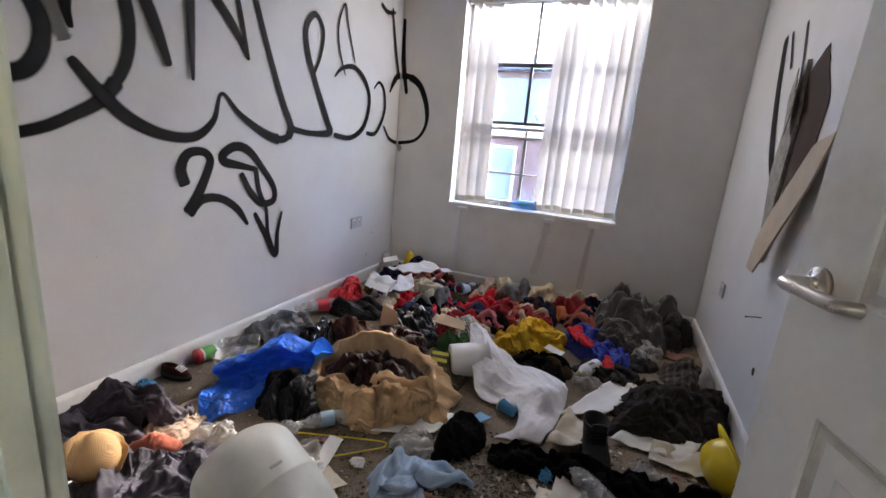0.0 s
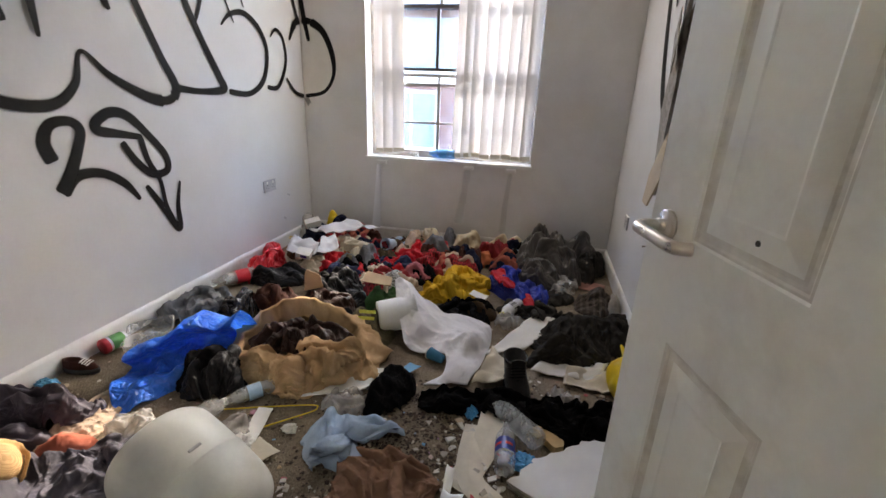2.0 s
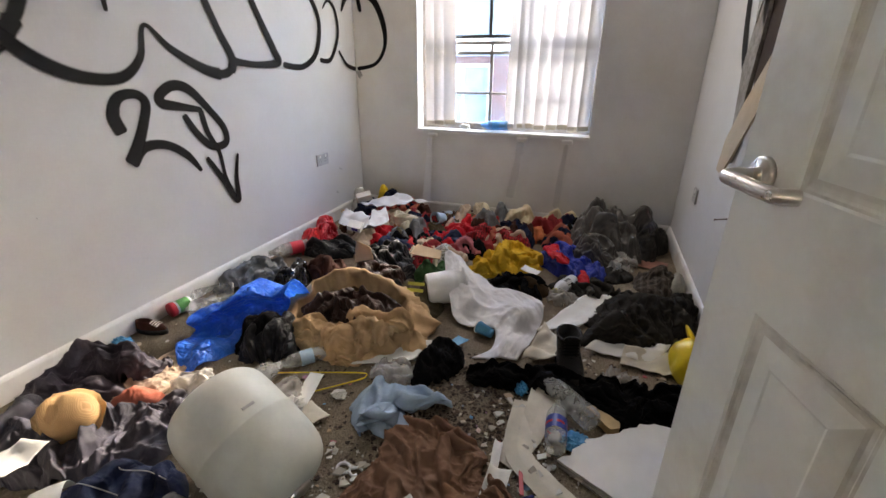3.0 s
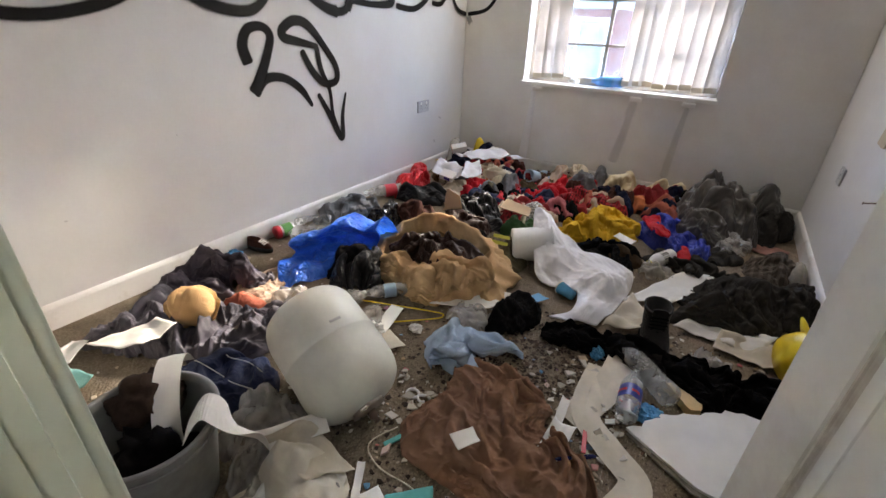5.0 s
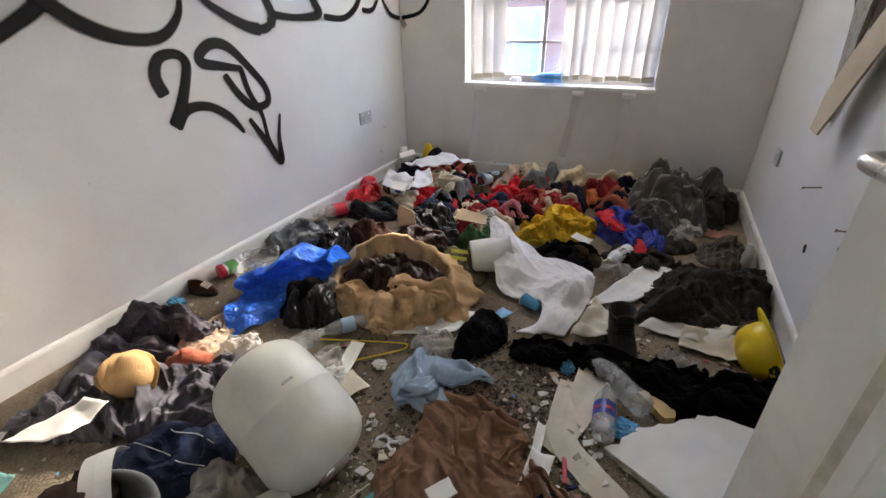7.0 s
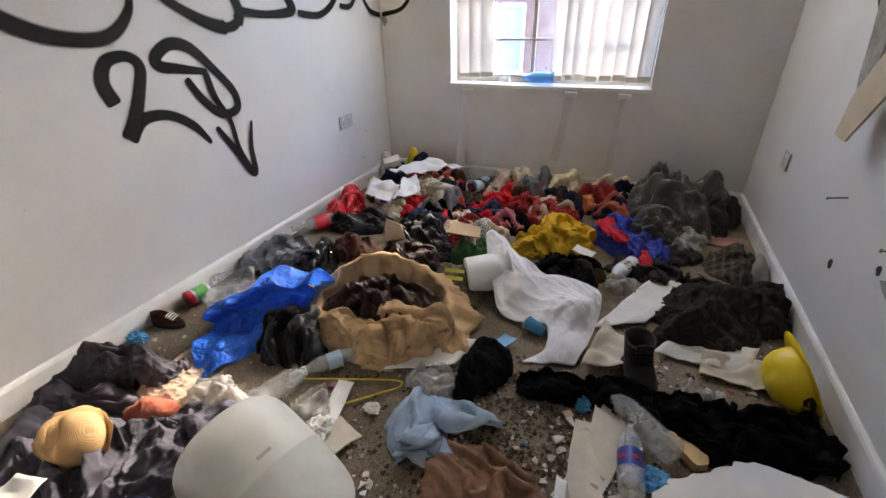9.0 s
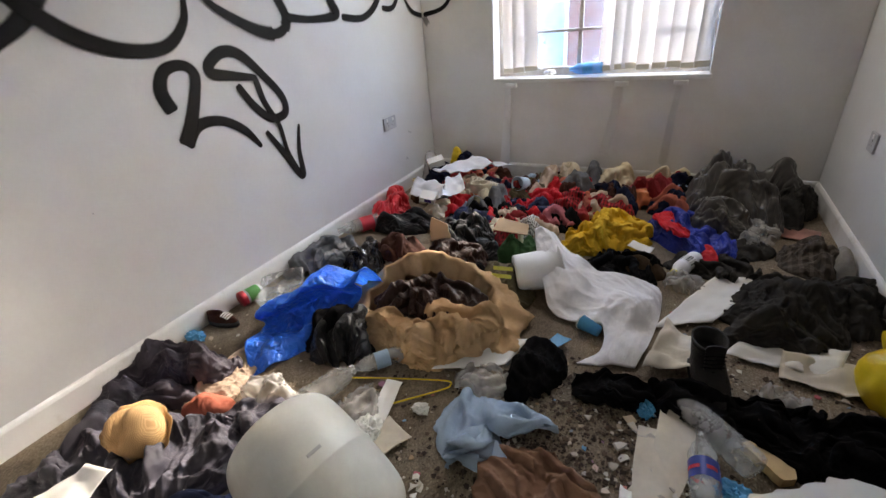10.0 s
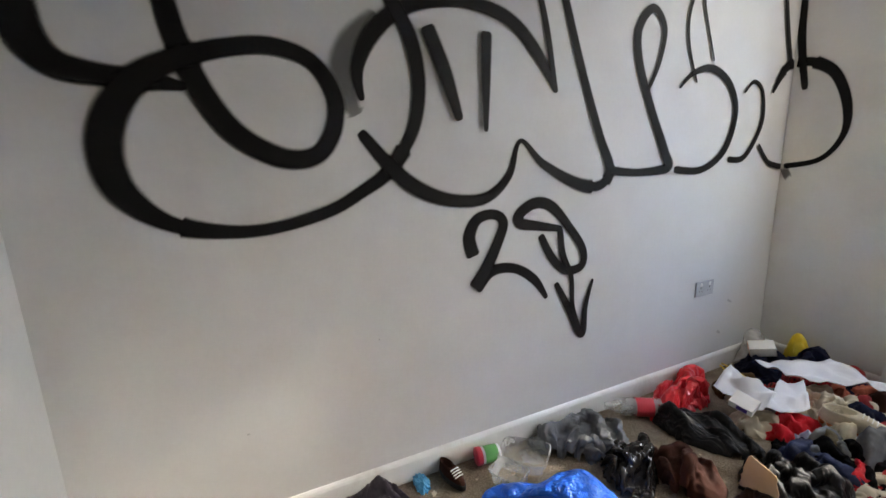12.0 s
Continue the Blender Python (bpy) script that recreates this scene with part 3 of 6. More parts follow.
strokes("graffiti_corner", [[(0.012, 1.178, 0.03), (0.183, 1.216, 0.026), (0.272, 1.338, 0.028), (0.271, 1.494, 0.042), (0.203, 1.657, 0.048), (0.1, 1.733, 0.06), (0.015, 1.745, 0.07)],
                            [(0.012, 2.2, 0.03), (0.02, 1.9, 0.04), (0.072, 1.591, 0.03)]], on_window, SPRAY, "end of the black lettering wrapping onto the window wall", 0.25)
strokes("graffiti_corner", [[(0.012, 1.13, 0.1), (0.05, 1.15, 0.05)]], on_window, MIST, "faint grey spray shading in the corner", 0.5, 0.0012)
strokes("graffiti_right", [[(3.4, 1.9, 0.09), (3.3, 1.6, 0.1), (3.15, 1.3, 0.1), (2.98, 1.13, 0.07)], [(3.1, 1.9, 0.03), (3.0, 1.62, 0.025), (3.06, 1.45, 0.02)],
                           [(3.3, 1.9, 0.025), (3.18, 1.7, 0.025)]], on_right, SPRAY, "black sprayed strokes on the side wall", 0.18)
strokes("graffiti_near", [[(0.30, 1.16, 0.06), (0.25, 1.06, 0.06), (0.215, 0.98, 0.035)]], on_near, SPRAY, "black sprayed stroke end beside the doorway", 0.2)


def socket(name, m, wide, label):
    """A switched socket: bevelled plate, rockers and pin slots."""
    ob = thing(name, m, label, "wall socket")
    hw = wide / 2
    part("plate", boxed((-hw, -0.001, -0.043), (hw, 0.009, 0.043), 0.003), SOCKETP, ob)
    for cx in ((-0.036, 0.036) if wide > 0.1 else (0.0,)):
        part("rocker", boxed((cx - 0.008, 0.008, 0.016), (cx + 0.008, 0.0115, 0.034), 0.001), TRIM, ob)
        for dx, dz, sx, sz in ((0, 0.006, 0.002, 0.004), (-0.011, -0.014, 0.0032, 0.002), (0.011, -0.014, 0.0032, 0.002)):
            part("slot", boxed((cx + dx - sx, 0.0085, dz - sz), (cx + dx + sx, 0.0094, dz + sz)), DARK, ob)
    return ob


socket("wall_socket", pose(0.001, 3.391, 0.53, 0, 0, -90), 0.148, "grey double wall socket with white rockers")
socket("wall_socket", pose(W - 0.001, 3.42, 0.49, 0, 0, 90), 0.088, "grey single wall socket on the side wall")

# ---- wall damage and small fixings ----
FLAPM = paint("torn_board_paper", (0.55, 0.45, 0.33), (0.44, 0.35, 0.25), 0.8, 6)
CORE = paint("grey_board_core", (0.36, 0.34, 0.31), (0.22, 0.20, 0.18), 0.95, 25, (0.35, 0.6), 0.8)
BROWNHOLE = plastic("dark_cavity", (0.05, 0.03, 0.02), 0.95)


def ragged(pts, thick, seed, place, jag=0.012, n=48):
    """A broken flat piece with ragged edges and thickness. place maps (u, v, lift)."""
    ends = [Vector((u, v, 0)) for u, v in pts]
    lens = [(ends[(i + 1) % len(ends)] - e).length for i, e in enumerate(ends)]
    total, rim = sum(lens), []
    for k in range(n):
        d, i = total * k / n, 0
        while d > lens[i]:
            d -= lens[i]
            i += 1
        rim.append(ends[i].lerp(ends[(i + 1) % len(ends)], d / lens[i]))
    bm = bmesh.new()
    lo, hi = [], []
    for i, p in enumerate(rim):
        j = jag * (fbm(Vector((p.x * 40, p.y * 40, seed))) + 0.5 * fbm(Vector((p.x * 130, p.y * 130, seed))))
        lo.append(bm.verts.new(place(p.x + j, p.y - j * 0.7, 0)))
        hi.append(bm.verts.new(place(p.x + j * 0.8, p.y - j * 0.6, thick)))
    bm.faces.new(hi)
    bm.faces.new(lo[::-1])
    for i in range(n):
        k = (i + 1) % n
        bm.faces.new((lo[i], lo[k], hi[k], hi[i]))
    return bm


torn = thing("torn_plasterboard", pose(W, 2.75, 1.1), "broken plasterboard with torn paper hanging from the wall", "wall damage")
right_flat = lambda u, v, t: (-0.002 - t, u, v)
# the wall is solid: a flat dark piece stands in for the hole's shaded depth
part("cavity", ragged([(0.18, 0.16), (0.2, 0.5), (0.0, 0.62), (-0.16, 0.4), (-0.12, 0.05), (0.0, -0.12)], 0.002, 3, right_flat), BROWNHOLE, torn, "dark brown cavity")
part("broken_edge", ragged([(0.28, 0.1), (0.24, 0.35), (0.16, 0.6), (0.1, 0.3), (0.12, 0.0), (0.05, -0.2), (0.12, -0.33), (0.2, -0.15)], 0.016, 5, right_flat), CORE, torn)
part("torn_paper", ragged([(0.24, 0.44), (0.18, 0.56), (0.08, 0.4), (0.14, 0.26)], 0.004, 9, lambda u, v, t: (-0.02 - t - 0.12 * (0.3 - u), u, v)), CORE, torn)
part("hanging_strip", ragged([(0.03, -0.33), (-0.06, -0.34), (-0.30, 0.06), (-0.36, 0.26), (-0.2, 0.22), (-0.02, -0.05), (0.05, -0.2)], 0.008, 7,
                              lambda u, v, t: (-0.03 - t - 0.10 * (0.1 - v), u, v), 0.005), FLAPM, torn, "tan paper-faced strip of board")


def nail(name, y, z, out, down):
    bm = tube([(W + 0.005, y, z), (W - out * 0.5, y + 0.004, z - down * 0.45), (W - out, y + 0.008, z - down)], 0.0028, 8)
    lathe([(0, 0), (0.006, 0), (0.006, 0.002), (0, 0.002)], 10, bm, Matrix.Translation((W - out, y + 0.008, z - down)) @ Matrix.Rotation(radians(-80), 4, "Y"))
    return solid(name, bm, IRON, Matrix(), "rusty bent nail sticking out of the wall", "nail", "nails in the side wall", smooth=True)


nail("nail", 2.69, 0.57, 0.055, 0.012)
nail("nail", 2.24, 0.575, 0.06, 0.004)
for y, z, r in ((2.611, 0.342, 0.014), (2.332, 0.471, 0.012)):
    solid("wall_hole", lathe([(0, 0.002), (r, 0.0025), (r * 1.15, 0.0)], 14, m=Matrix.Translation((W, y, z)) @ Matrix.Rotation(radians(-90), 4, "Y") @ Matrix.Diagonal((1.25, 0.9, 1, 1)), wob=0.3),
          DARK, Matrix(), "dark ragged hole in the painted wall", "wall hole", "holes in the side wall")
solid("chipped_plaster", ragged([(2.3, 0.455), (2.26, 0.475), (2.2, 0.44), (2.22, 0.425), (2.27, 0.44)], 0.004, 2, lambda u, v, t: (W - 0.001 - t, u, v), 0.008, 30), CORE, Matrix(),
      "chipped plaster patch beside a hole", "wall damage")
for x in (0.69, 1.432, 1.773):
    solid("bracket", boxed((x - 0.04, L - 0.034, 0.664), (x + 0.04, L - 0.001, 0.692), 0.006), TRIM, Matrix(), "white painted bracket under the window sill", "bracket", "sill brackets")
STAIN = spray_material("pale_drip_stain", 0.22, (0.86, 0.84, 0.8, 1))
for ob in (strokes("drip_stain", [[(1.42, 0.66, 0.05), (1.40, 0.45, 0.07), (1.36, 0.2, 0.09)]], on_window, STAIN, "faint pale drip stain below the sill", 0.6),
           strokes("drip_stain", [[(1.77, 0.66, 0.03), (1.75, 0.4, 0.04), (1.74, 0.15, 0.05)]], on_window, STAIN, "faint pale drip stain below the sill", 0.6)):
    tagged(ob, category="stain")
SMUDGE = spray_material("scuff_marks", 0.25)
tagged(strokes("scuff_mark", [[(3.62, 0.42, 0.012), (3.66, 0.40, 0.01)], [(3.55, 0.24, 0.02), (3.58, 0.22, 0.01)], [(1.02, 0.4, 0.006), (1.03, 0.4, 0.006)], [(1.5, 0.64, 0.006), (1.505, 0.64, 0.006)]],
               on_left, SMUDGE, "small grey scuff marks on the white wall", 0.5), category="stain")

# ---- outside ----
BRICK = paint("red_brick_wall", (0.22, 0.075, 0.055), (0.13, 0.045, 0.035), 0.9, 4, (0.3, 0.7), 0.5)
SLATE = paint("blue_slate_roof", (0.10, 0.13, 0.22), (0.06, 0.08, 0.14), 0.6, 3)
RENDERW = paint("pale_render", (0.34, 0.38, 0.43), (0.27, 0.3, 0.34), 0.8, 1)
CURT = paint("net_curtain", (0.30, 0.35, 0.42), (0.17, 0.2, 0.27), 0.8, 3)
GLOSSDARK = plastic("dark_window_glass", (0.10, 0.14, 0.20), 0.05)
BY = 10.5
house = thing("apartment_building", pose(1.2, BY, -3.0), "red brick building opposite with a dark slate roof", "building")
part("wall", boxed((-9, 0, 0), (9, 4, 5.9)), BRICK, house)
part("band", boxed((-9, -0.04, 4.45), (9, -0.002, 5.75), 0.01), RENDERW, house, "pale rendered upper band")
bm = bmesh.new()
for x in (-9.3, 9.3):
    for y, z in ((-0.35, 5.9), (2.0, 6.65), (4.3, 5.9)):
        bm.verts.new((x, y, z))
bm.verts.ensure_lookup_table()
v = bm.verts
for f in ((0, 1, 2), (3, 5, 4), (0, 3, 4, 1), (1, 4, 5, 2), (0, 2, 5, 3)):
    bm.faces.new([v[i] for i in f])
part("roof", bm, SLATE, house)
for x in (-6.4, -4.3, -2.2, -0.1, 2.0, 4.1, 6.2):
    for z in (3.0, 0.6):
        w = part("window", boxed((x - 0.62, -0.03, z), (x + 0.62, 0.02, z + 1.3), 0.01), TRIM, house, "white-framed window with net curtains")
        for a, b in ((x - 0.56, x - 0.03), (x + 0.03, x + 0.56)):
            ob = new("pane", mesh_of("pane", boxed((a, -0.034, z + 0.06), (b, -0.026, z + 1.24)), GLOSSDARK, False))
            ob.parent = w
            ob = new("curtain", mesh_of("curtain", boxed((a + 0.03, -0.0375, z + 0.1), (b - 0.12, -0.0345, z + 1.2)), CURT, False))
            ob.parent = w
solid("ground", boxed((-60, L + 0.3, -3.2), (60, 120, -3.05)), paint("asphalt", (0.05, 0.05, 0.052), (0.035, 0.035, 0.035), 0.9), Matrix(), "grey asphalt street far below the window", "street", kind="structure")

# ---- cloth ----
def settle(A, ru_k, rv_k, floor, head, steps, seed, span=5, hold=0.1, g=0.0003):
    """Crowds a wide sheet of cloth into the plan A, so that it buckles into folds that lean over and come to rest on a floor."""
    r = np.random.RandomState(seed)
    n = A.shape[0]
    ln = lambda d: np.sqrt((d * d).sum(-1))
    ru = ln(A[1:] - A[:-1]) * ru_k
    rv = ln(A[:, 1:] - A[:, :-1]) * rv_k
    mid = A[..., :2].mean((0, 1))
    wide = 0.5 * (ru_k + rv_k)
    X = A.copy()
    X[..., :2] = mid + (A[..., :2] - mid) * wide
    X[..., 2] += r.normal(0, 0.0008, X.shape[:2])
    P = X.copy()
    full = slice(None)
    sets = []
    for o in (0, 1):
        sets.append(((slice(1 + o, n, 2), full), (slice(o, n - 1, 2), full), ru[o::2], 0.9))
        sets.append(((full, slice(1 + o, n, 2)), (full, slice(o, n - 1, 2)), rv[:, o::2], 0.9))
    du = np.sqrt(0.25 * (ru[:, 1:] + ru[:, :-1]) ** 2 + 0.25 * (rv[1:] + rv[:-1]) ** 2)
    sets.append(((slice(1, n), slice(1, n)), (slice(0, n - 1), slice(0, n - 1)), du, 0.15))
    sets.append(((slice(1, n), slice(0, n - 1)), (slice(0, n - 1), slice(1, n)), du, 0.15))
    s = span
    sets.append(((slice(s, n), full), (slice(0, n - s), full), sum(ru[k:n - s + k] for k in range(s)) * 0.97, 0.16))
    sets.append(((full, slice(s, n)), (full, slice(0, n - s)), sum(rv[:, k:n - s + k] for k in range(s)) * 0.97, 0.16))
    for step in range(steps):
        f = min(1.0, step / (0.6 * steps))
        V = (X - P) * 0.88
        P = X.copy()
        X = X + np.clip(V, -0.006, 0.006)
        X[..., 2] -= g * (0.1 if f < 1 else 1.0)
        goal = mid + (A[..., :2] - mid) * (wide + (1 - wide) * f)
        for I, J, rest, k in sets:
            d = X[I] - X[J]
            l = ln(d) + 1e-9
            c = (0.5 * k * (l - rest) / l)[..., None] * d
            X[I] -= c
            X[J] += c
        X[..., :2] += hold * (goal - X[..., :2])
        over = X[..., 2] - head
        X[..., 2] -= 0.35 * np.maximum(over, 0)
        low = X[..., 2] < floor
        X[..., 2] = np.maximum(X[..., 2], floor)
        X[low, :2] = 0.8 * P[low, :2] + 0.2 * X[low, :2]
    return X


def cloth_mesh(bm, X, shift, thick=0.006):
    """Grid points to a sheet with a turned-down edge."""
    n, m = X.shape[:2]
    V = [[bm.verts.new((X[i, j, 0] - shift[0], X[i, j, 1] - shift[1], X[i, j, 2])) for j in range(m)] for i in range(n)]
    for i in range(n - 1):
        for j in range(m - 1):
            bm.faces.new((V[i][j], V[i + 1][j], V[i + 1][j + 1], V[i][j + 1]))
    ring = [(i, 0) for i in range(n - 1)] + [(n - 1, j) for j in range(m - 1)] + [(i, m - 1) for i in range(n - 1, 0, -1)] + [(0, j) for j in range(m - 1, 0, -1)]
    low = [bm.verts.new(V[i][j].co - Vector((0, 0, min(thick + 0.004, max(V[i][j].co.z - 0.001, 0.0005))))) for i, j in ring]
    for k, (i, j) in enumerate(ring):
        q = (k + 1) % len(ring)
        a, c = ring[q]
        bm.faces.new((V[i][j], low[k], low[q], V[a][c]))


def ridge(p):
    return (1 - min(1.0, 2.2 * abs(noise.noise(p)))) ** 1.2


def creases(X, turn, seed, amp):
    """Sharp gathered folds running in two directions over settled cloth, fading in and out."""
    n, m = X.shape[:2]
    a = radians(turn)
    ca, sa = math.cos(a), math.sin(a)
    for i in range(n):
        for j in range(m):
            P = Vector((X[i, j, 0], X[i, j, 1], 0.0))
            k = P * 3.2 + Vector((seed * 1.7, seed * 0.9, 0))
            x = P.x + 0.07 * noise.noise(k) + 0.02 * noise.noise(k * 3)
            y = P.y + 0.07 * noise.noise(k + Vector((9, 4, 1))) + 0.02 * noise.noise(k * 3.1)
            u, v = x * ca + y * sa, y * ca - x * sa
            mask = 0.5 + 0.5 * math.tanh(4 * noise.noise(P * 4.5 + Vector((0, seed * 2.3, 5))))
            f = mask * ridge(Vector((u * 13, v * 2.5, seed))) + (1 - mask) * ridge(Vector((u * 2.5, v * 13, seed + 7.7)))
            g = ridge(Vector((u * 24 + v * 8, v * 10 - u * 4, seed + 3.1)))
            e = ridge(Vector((u * 14 - v * 40, v * 16 + u * 36, seed + 5.3)))
            X[i, j, 2] += 1.9 * amp * (f + 0.4 * g + 0.16 * e - 0.4) * min(1.0, 0.5 + X[i, j, 2] / 0.04)
    X[..., 2] = np.maximum(X[..., 2], 0.003)
    return X


def finer(X):
    """The same cloth on a grid twice as fine, rounded between its points."""
    for _ in (0, 1):
        n = X.shape[0]
        Y = np.zeros((2 * n - 1, *X.shape[1:]))
        Y[::2] = X
        pad = np.concatenate((2 * X[:1] - X[1:2], X, 2 * X[-1:] - X[-2:-1]))
        Y[1::2] = (9 * (pad[1:-2] + pad[2:-1]) - pad[:-3] - pad[3:]) / 16
        X = Y.transpose(1, 0, 2)
    return X


def facets(X, seed, amp, count=7):
    """Bends a sheet into flat facets with hard creases."""
    r = random.Random(seed)
    folds = []
    for _ in range(count):
        a, wave = r.uniform(0, math.pi), r.uniform(0.10, 0.34)
        folds.append((math.cos(a) / wave, math.sin(a) / wave, r.random(), wave))
    n, m = X.shape[:2]
    for i in range(n):
        for j in range(m):
            P = Vector(X[i, j])
            x, y = P.x + 0.025 * noise.noise(P * 6), P.y + 0.025 * noise.noise(P * 6 + Vector((5, 2, 8)))
            h = 0.0
            for cx, cy, ph, wave in folds:
                s = (x * cx + y * cy + 0.3 * P.z / wave + ph) % 1.0
                h += wave * (abs(2 * s - 1) - 0.5)
            X[i, j, 2] += amp * h
            X[i, j, 1] -= 0.4 * amp * h
    X[..., 2] = np.maximum(X[..., 2], 0.003)
    return X


def heap(name, outlines, h, mat, label, category="clothing", seed=1, z0=0.0, fold=0.03, pitch=0.08, turn=30, flat=2.6, group="clothes on the floor", parent=None, sharp=0.018):
    """A garment thrown down: a sheet of cloth crowded into a plan outline over a low mound, settled into folds."""
    if not isinstance(outlines[0], list):
        outlines = [outlines]
    bm = bmesh.new()
    allp = [p for o in outlines for p in o]
    cx, cy = sum(p[0] for p in allp) / len(allp), sum(p[1] for p in allp) / len(allp)
    off = Vector((seed * 7.31, seed * 3.77, seed * 1.13))
    for q, outline in enumerate(outlines):
        edge = spline([(x, y, 0) for x, y in outline], 180, True)
        ox, oy = sum(p.x for p in edge) / 180, sum(p.y for p in edge) / 180
        ang = np.array([math.atan2(p.y - oy, p.x - ox) for p in edge])
        rad = np.array([math.hypot(p.x - ox, p.y - oy) * (1 + 0.09 * fbm(Vector((p.x * 7, p.y * 7, seed)), 2)) for p in edge])
        order = np.argsort(ang)
        ang, rad = ang[order], rad[order]
        n = int(min(80, max(26, 2 * rad.mean() / 0.0065)))
        u, v = np.meshgrid(np.linspace(-1, 1, n), np.linspace(-1, 1, n), indexing="ij")
        du, dv = u * np.sqrt(1 - 0.5 * v * v), v * np.sqrt(1 - 0.5 * u * u)
        rho = np.sqrt(du * du + dv * dv)
        th = (np.arctan2(dv, du) + radians(turn + 50 * q) + math.pi) % (2 * math.pi) - math.pi
        R = np.interp(th, ang, rad, period=2 * math.pi) * 0.93
        X = np.zeros((n, n, 3))
        X[..., 0], X[..., 1] = ox + rho * R * np.cos(th), oy + rho * R * np.sin(th)
        wob = np.array([[fbm(Vector((X[i, j, 0], X[i, j, 1], 0)) * 5 + off, 2) for j in range(n)] for i in range(n)])
        body = np.maximum(0, 1 - rho ** flat) ** 0.7
        floor = z0 + 0.004 + np.maximum(0, h * 0.62 * body * (0.8 + 0.8 * wob))
        wave = np.zeros((n, n))
        a = radians(turn + 50 * q)
        for i in range(n):
            for j in range(n):
                P = Vector((X[i, j, 0], X[i, j, 1], 0))
                k = P * 4.5 + off
                w = Vector((noise.noise(k), noise.noise(k + Vector((3, 8, 2))), 0))
                bend = a + 1.1 * noise.noise(P * 3 + off)
                wave[i, j] = math.sin(math.pi * (P.x * math.cos(bend) + P.y * math.sin(bend) + 0.05 * w.x) / (1.15 * pitch)) ** 2
                X[i, j, 0] += 0.2 * rad.mean() * w.x
                X[i, j, 1] += 0.2 * rad.mean() * w.y
        X[..., 2] = floor + 0.005 + 0.45 * fold * wave
        d = 2 * rad.mean() / n
        span = int(min(6, max(3, round(pitch / d * 0.5))))
        X = settle(X, 1.12 + 3.4 * fold, 1.03 + 1.3 * fold, floor, floor + 0.014 + 0.8 * fold, 110, seed * 13 + q, span)
        X[1:-1, 1:-1] = 0.6 * X[1:-1, 1:-1] + 0.1 * (X[2:, 1:-1] + X[:-2, 1:-1] + X[1:-1, 2:] + X[1:-1, :-2])
        if n > 44:
            X = finer(X)
        X = creases(X, turn + 25 * q, seed, sharp * 0.5)
        X[..., 0] = np.clip(X[..., 0], 0.02, W - 0.02)
        X[..., 1] = np.clip(X[..., 1], NEAR + 0.03, L - 0.02)
        cloth_mesh(bm, X, (cx, cy))
    if parent:
        return part(name, bm, mat, parent, label, True, pose(cx - parent.location.x, cy - parent.location.y, -parent.location.z))
    return solid(name, bm, mat, pose(cx, cy, 0), label, category, group, smooth=True)


def C(name, col, **k):
    return cloth(name, col, **k)


TAN = C("tan_canvas", (0.50, 0.325, 0.18), var=0.25)
LINING = C("dark_brown_satin", (0.034, 0.013, 0.009), rough=0.45, gloss=0.3)
BLACK = C("black_cotton", (0.006, 0.006, 0.007), var=0.3, gloss=0.06)
BLACKNYL = C("black_nylon", (0.006, 0.007, 0.009), rough=0.45, gloss=0.25, sheen=0)
PURPLE = C("purple_grey_shirting", (0.06, 0.05, 0.068), rough=0.5, gloss=0.32)
SLATEC = C("slate_grey_trouser_cloth", (0.075, 0.07, 0.09), rough=0.5, gloss=0.32)
NAVY = C("navy_cotton", (0.008, 0.011, 0.03))
NAVYT = C("navy_tracksuit", (0.02, 0.03, 0.075), rough=0.6)
BROWN = C("brown_jersey", (0.25, 0.14, 0.092), var=0.2)
DKBROWN = C("dark_brown_cloth", (0.055, 0.02, 0.014))
LBLUE = C("light_blue_shirting", (0.33, 0.44, 0.57), var=0.15)
WHITE = C("white_cotton_sheet", (0.80, 0.80, 0.84), var=0.05)
CHARCOAL = C("charcoal_fleece", (0.042, 0.04, 0.038), var=0.4, gloss=0.06)
MUSTARD = C("mustard_knit", (0.66, 0.40, 0.035), var=0.2)
RED = C("bright_red_nylon", (0.55, 0.015, 0.025), rough=0.5)
MAROON = C("maroon_cloth", (0.27, 0.03, 0.035))
RUST = C("rust_red_cloth", (0.45, 0.13, 0.085))
ORANGE = C("orange_cloth", (0.55, 0.17, 0.07))
BEIGE = C("beige_cloth", (0.50, 0.38, 0.29), var=0.2)
CREAM = C("cream_cloth", (0.62, 0.55, 0.42), var=0.15)
GREEN = C("dark_green_knit", (0.03, 0.085, 0.03))
OLIVE = C("olive_cloth", (0.10, 0.085, 0.05))
GREYC = C("grey_sweat_cloth", (0.16, 0.17, 0.18))
PINK = C("dusky_pink_cloth", (0.42, 0.13, 0.15))
ROYAL = C("royal_blue_nylon", (0.008, 0.03, 0.30), rough=0.5, gloss=0.5)
TEALC = C("pale_teal_wipe", (0.25, 0.55, 0.53), var=0.15)
HIVIS = plastic("yellow_reflective_tape", (0.75, 0.72, 0.12), 0.3)
PLAIDR = plaid("red_black_plaid", (0.45, 0.02, 0.03), (0.03, 0.01, 0.01), 18)
PLAIDB = plaid("brown_grey_plaid", (0.045, 0.034, 0.026), (0.12, 0.10, 0.085), 9)
STRIPE = plaid("white_black_check", (0.7, 0.7, 0.68), (0.03, 0.03, 0.03), 30)
BLUEPL = thin("blue_plastic_sheet", (0.014, 0.18, 0.88), 0.22, 0.28, 11.0)
BINBAG = plastic("black_bin_liner", (0.018, 0.018, 0.02), 0.22, 0.2, crinkle=0.35)
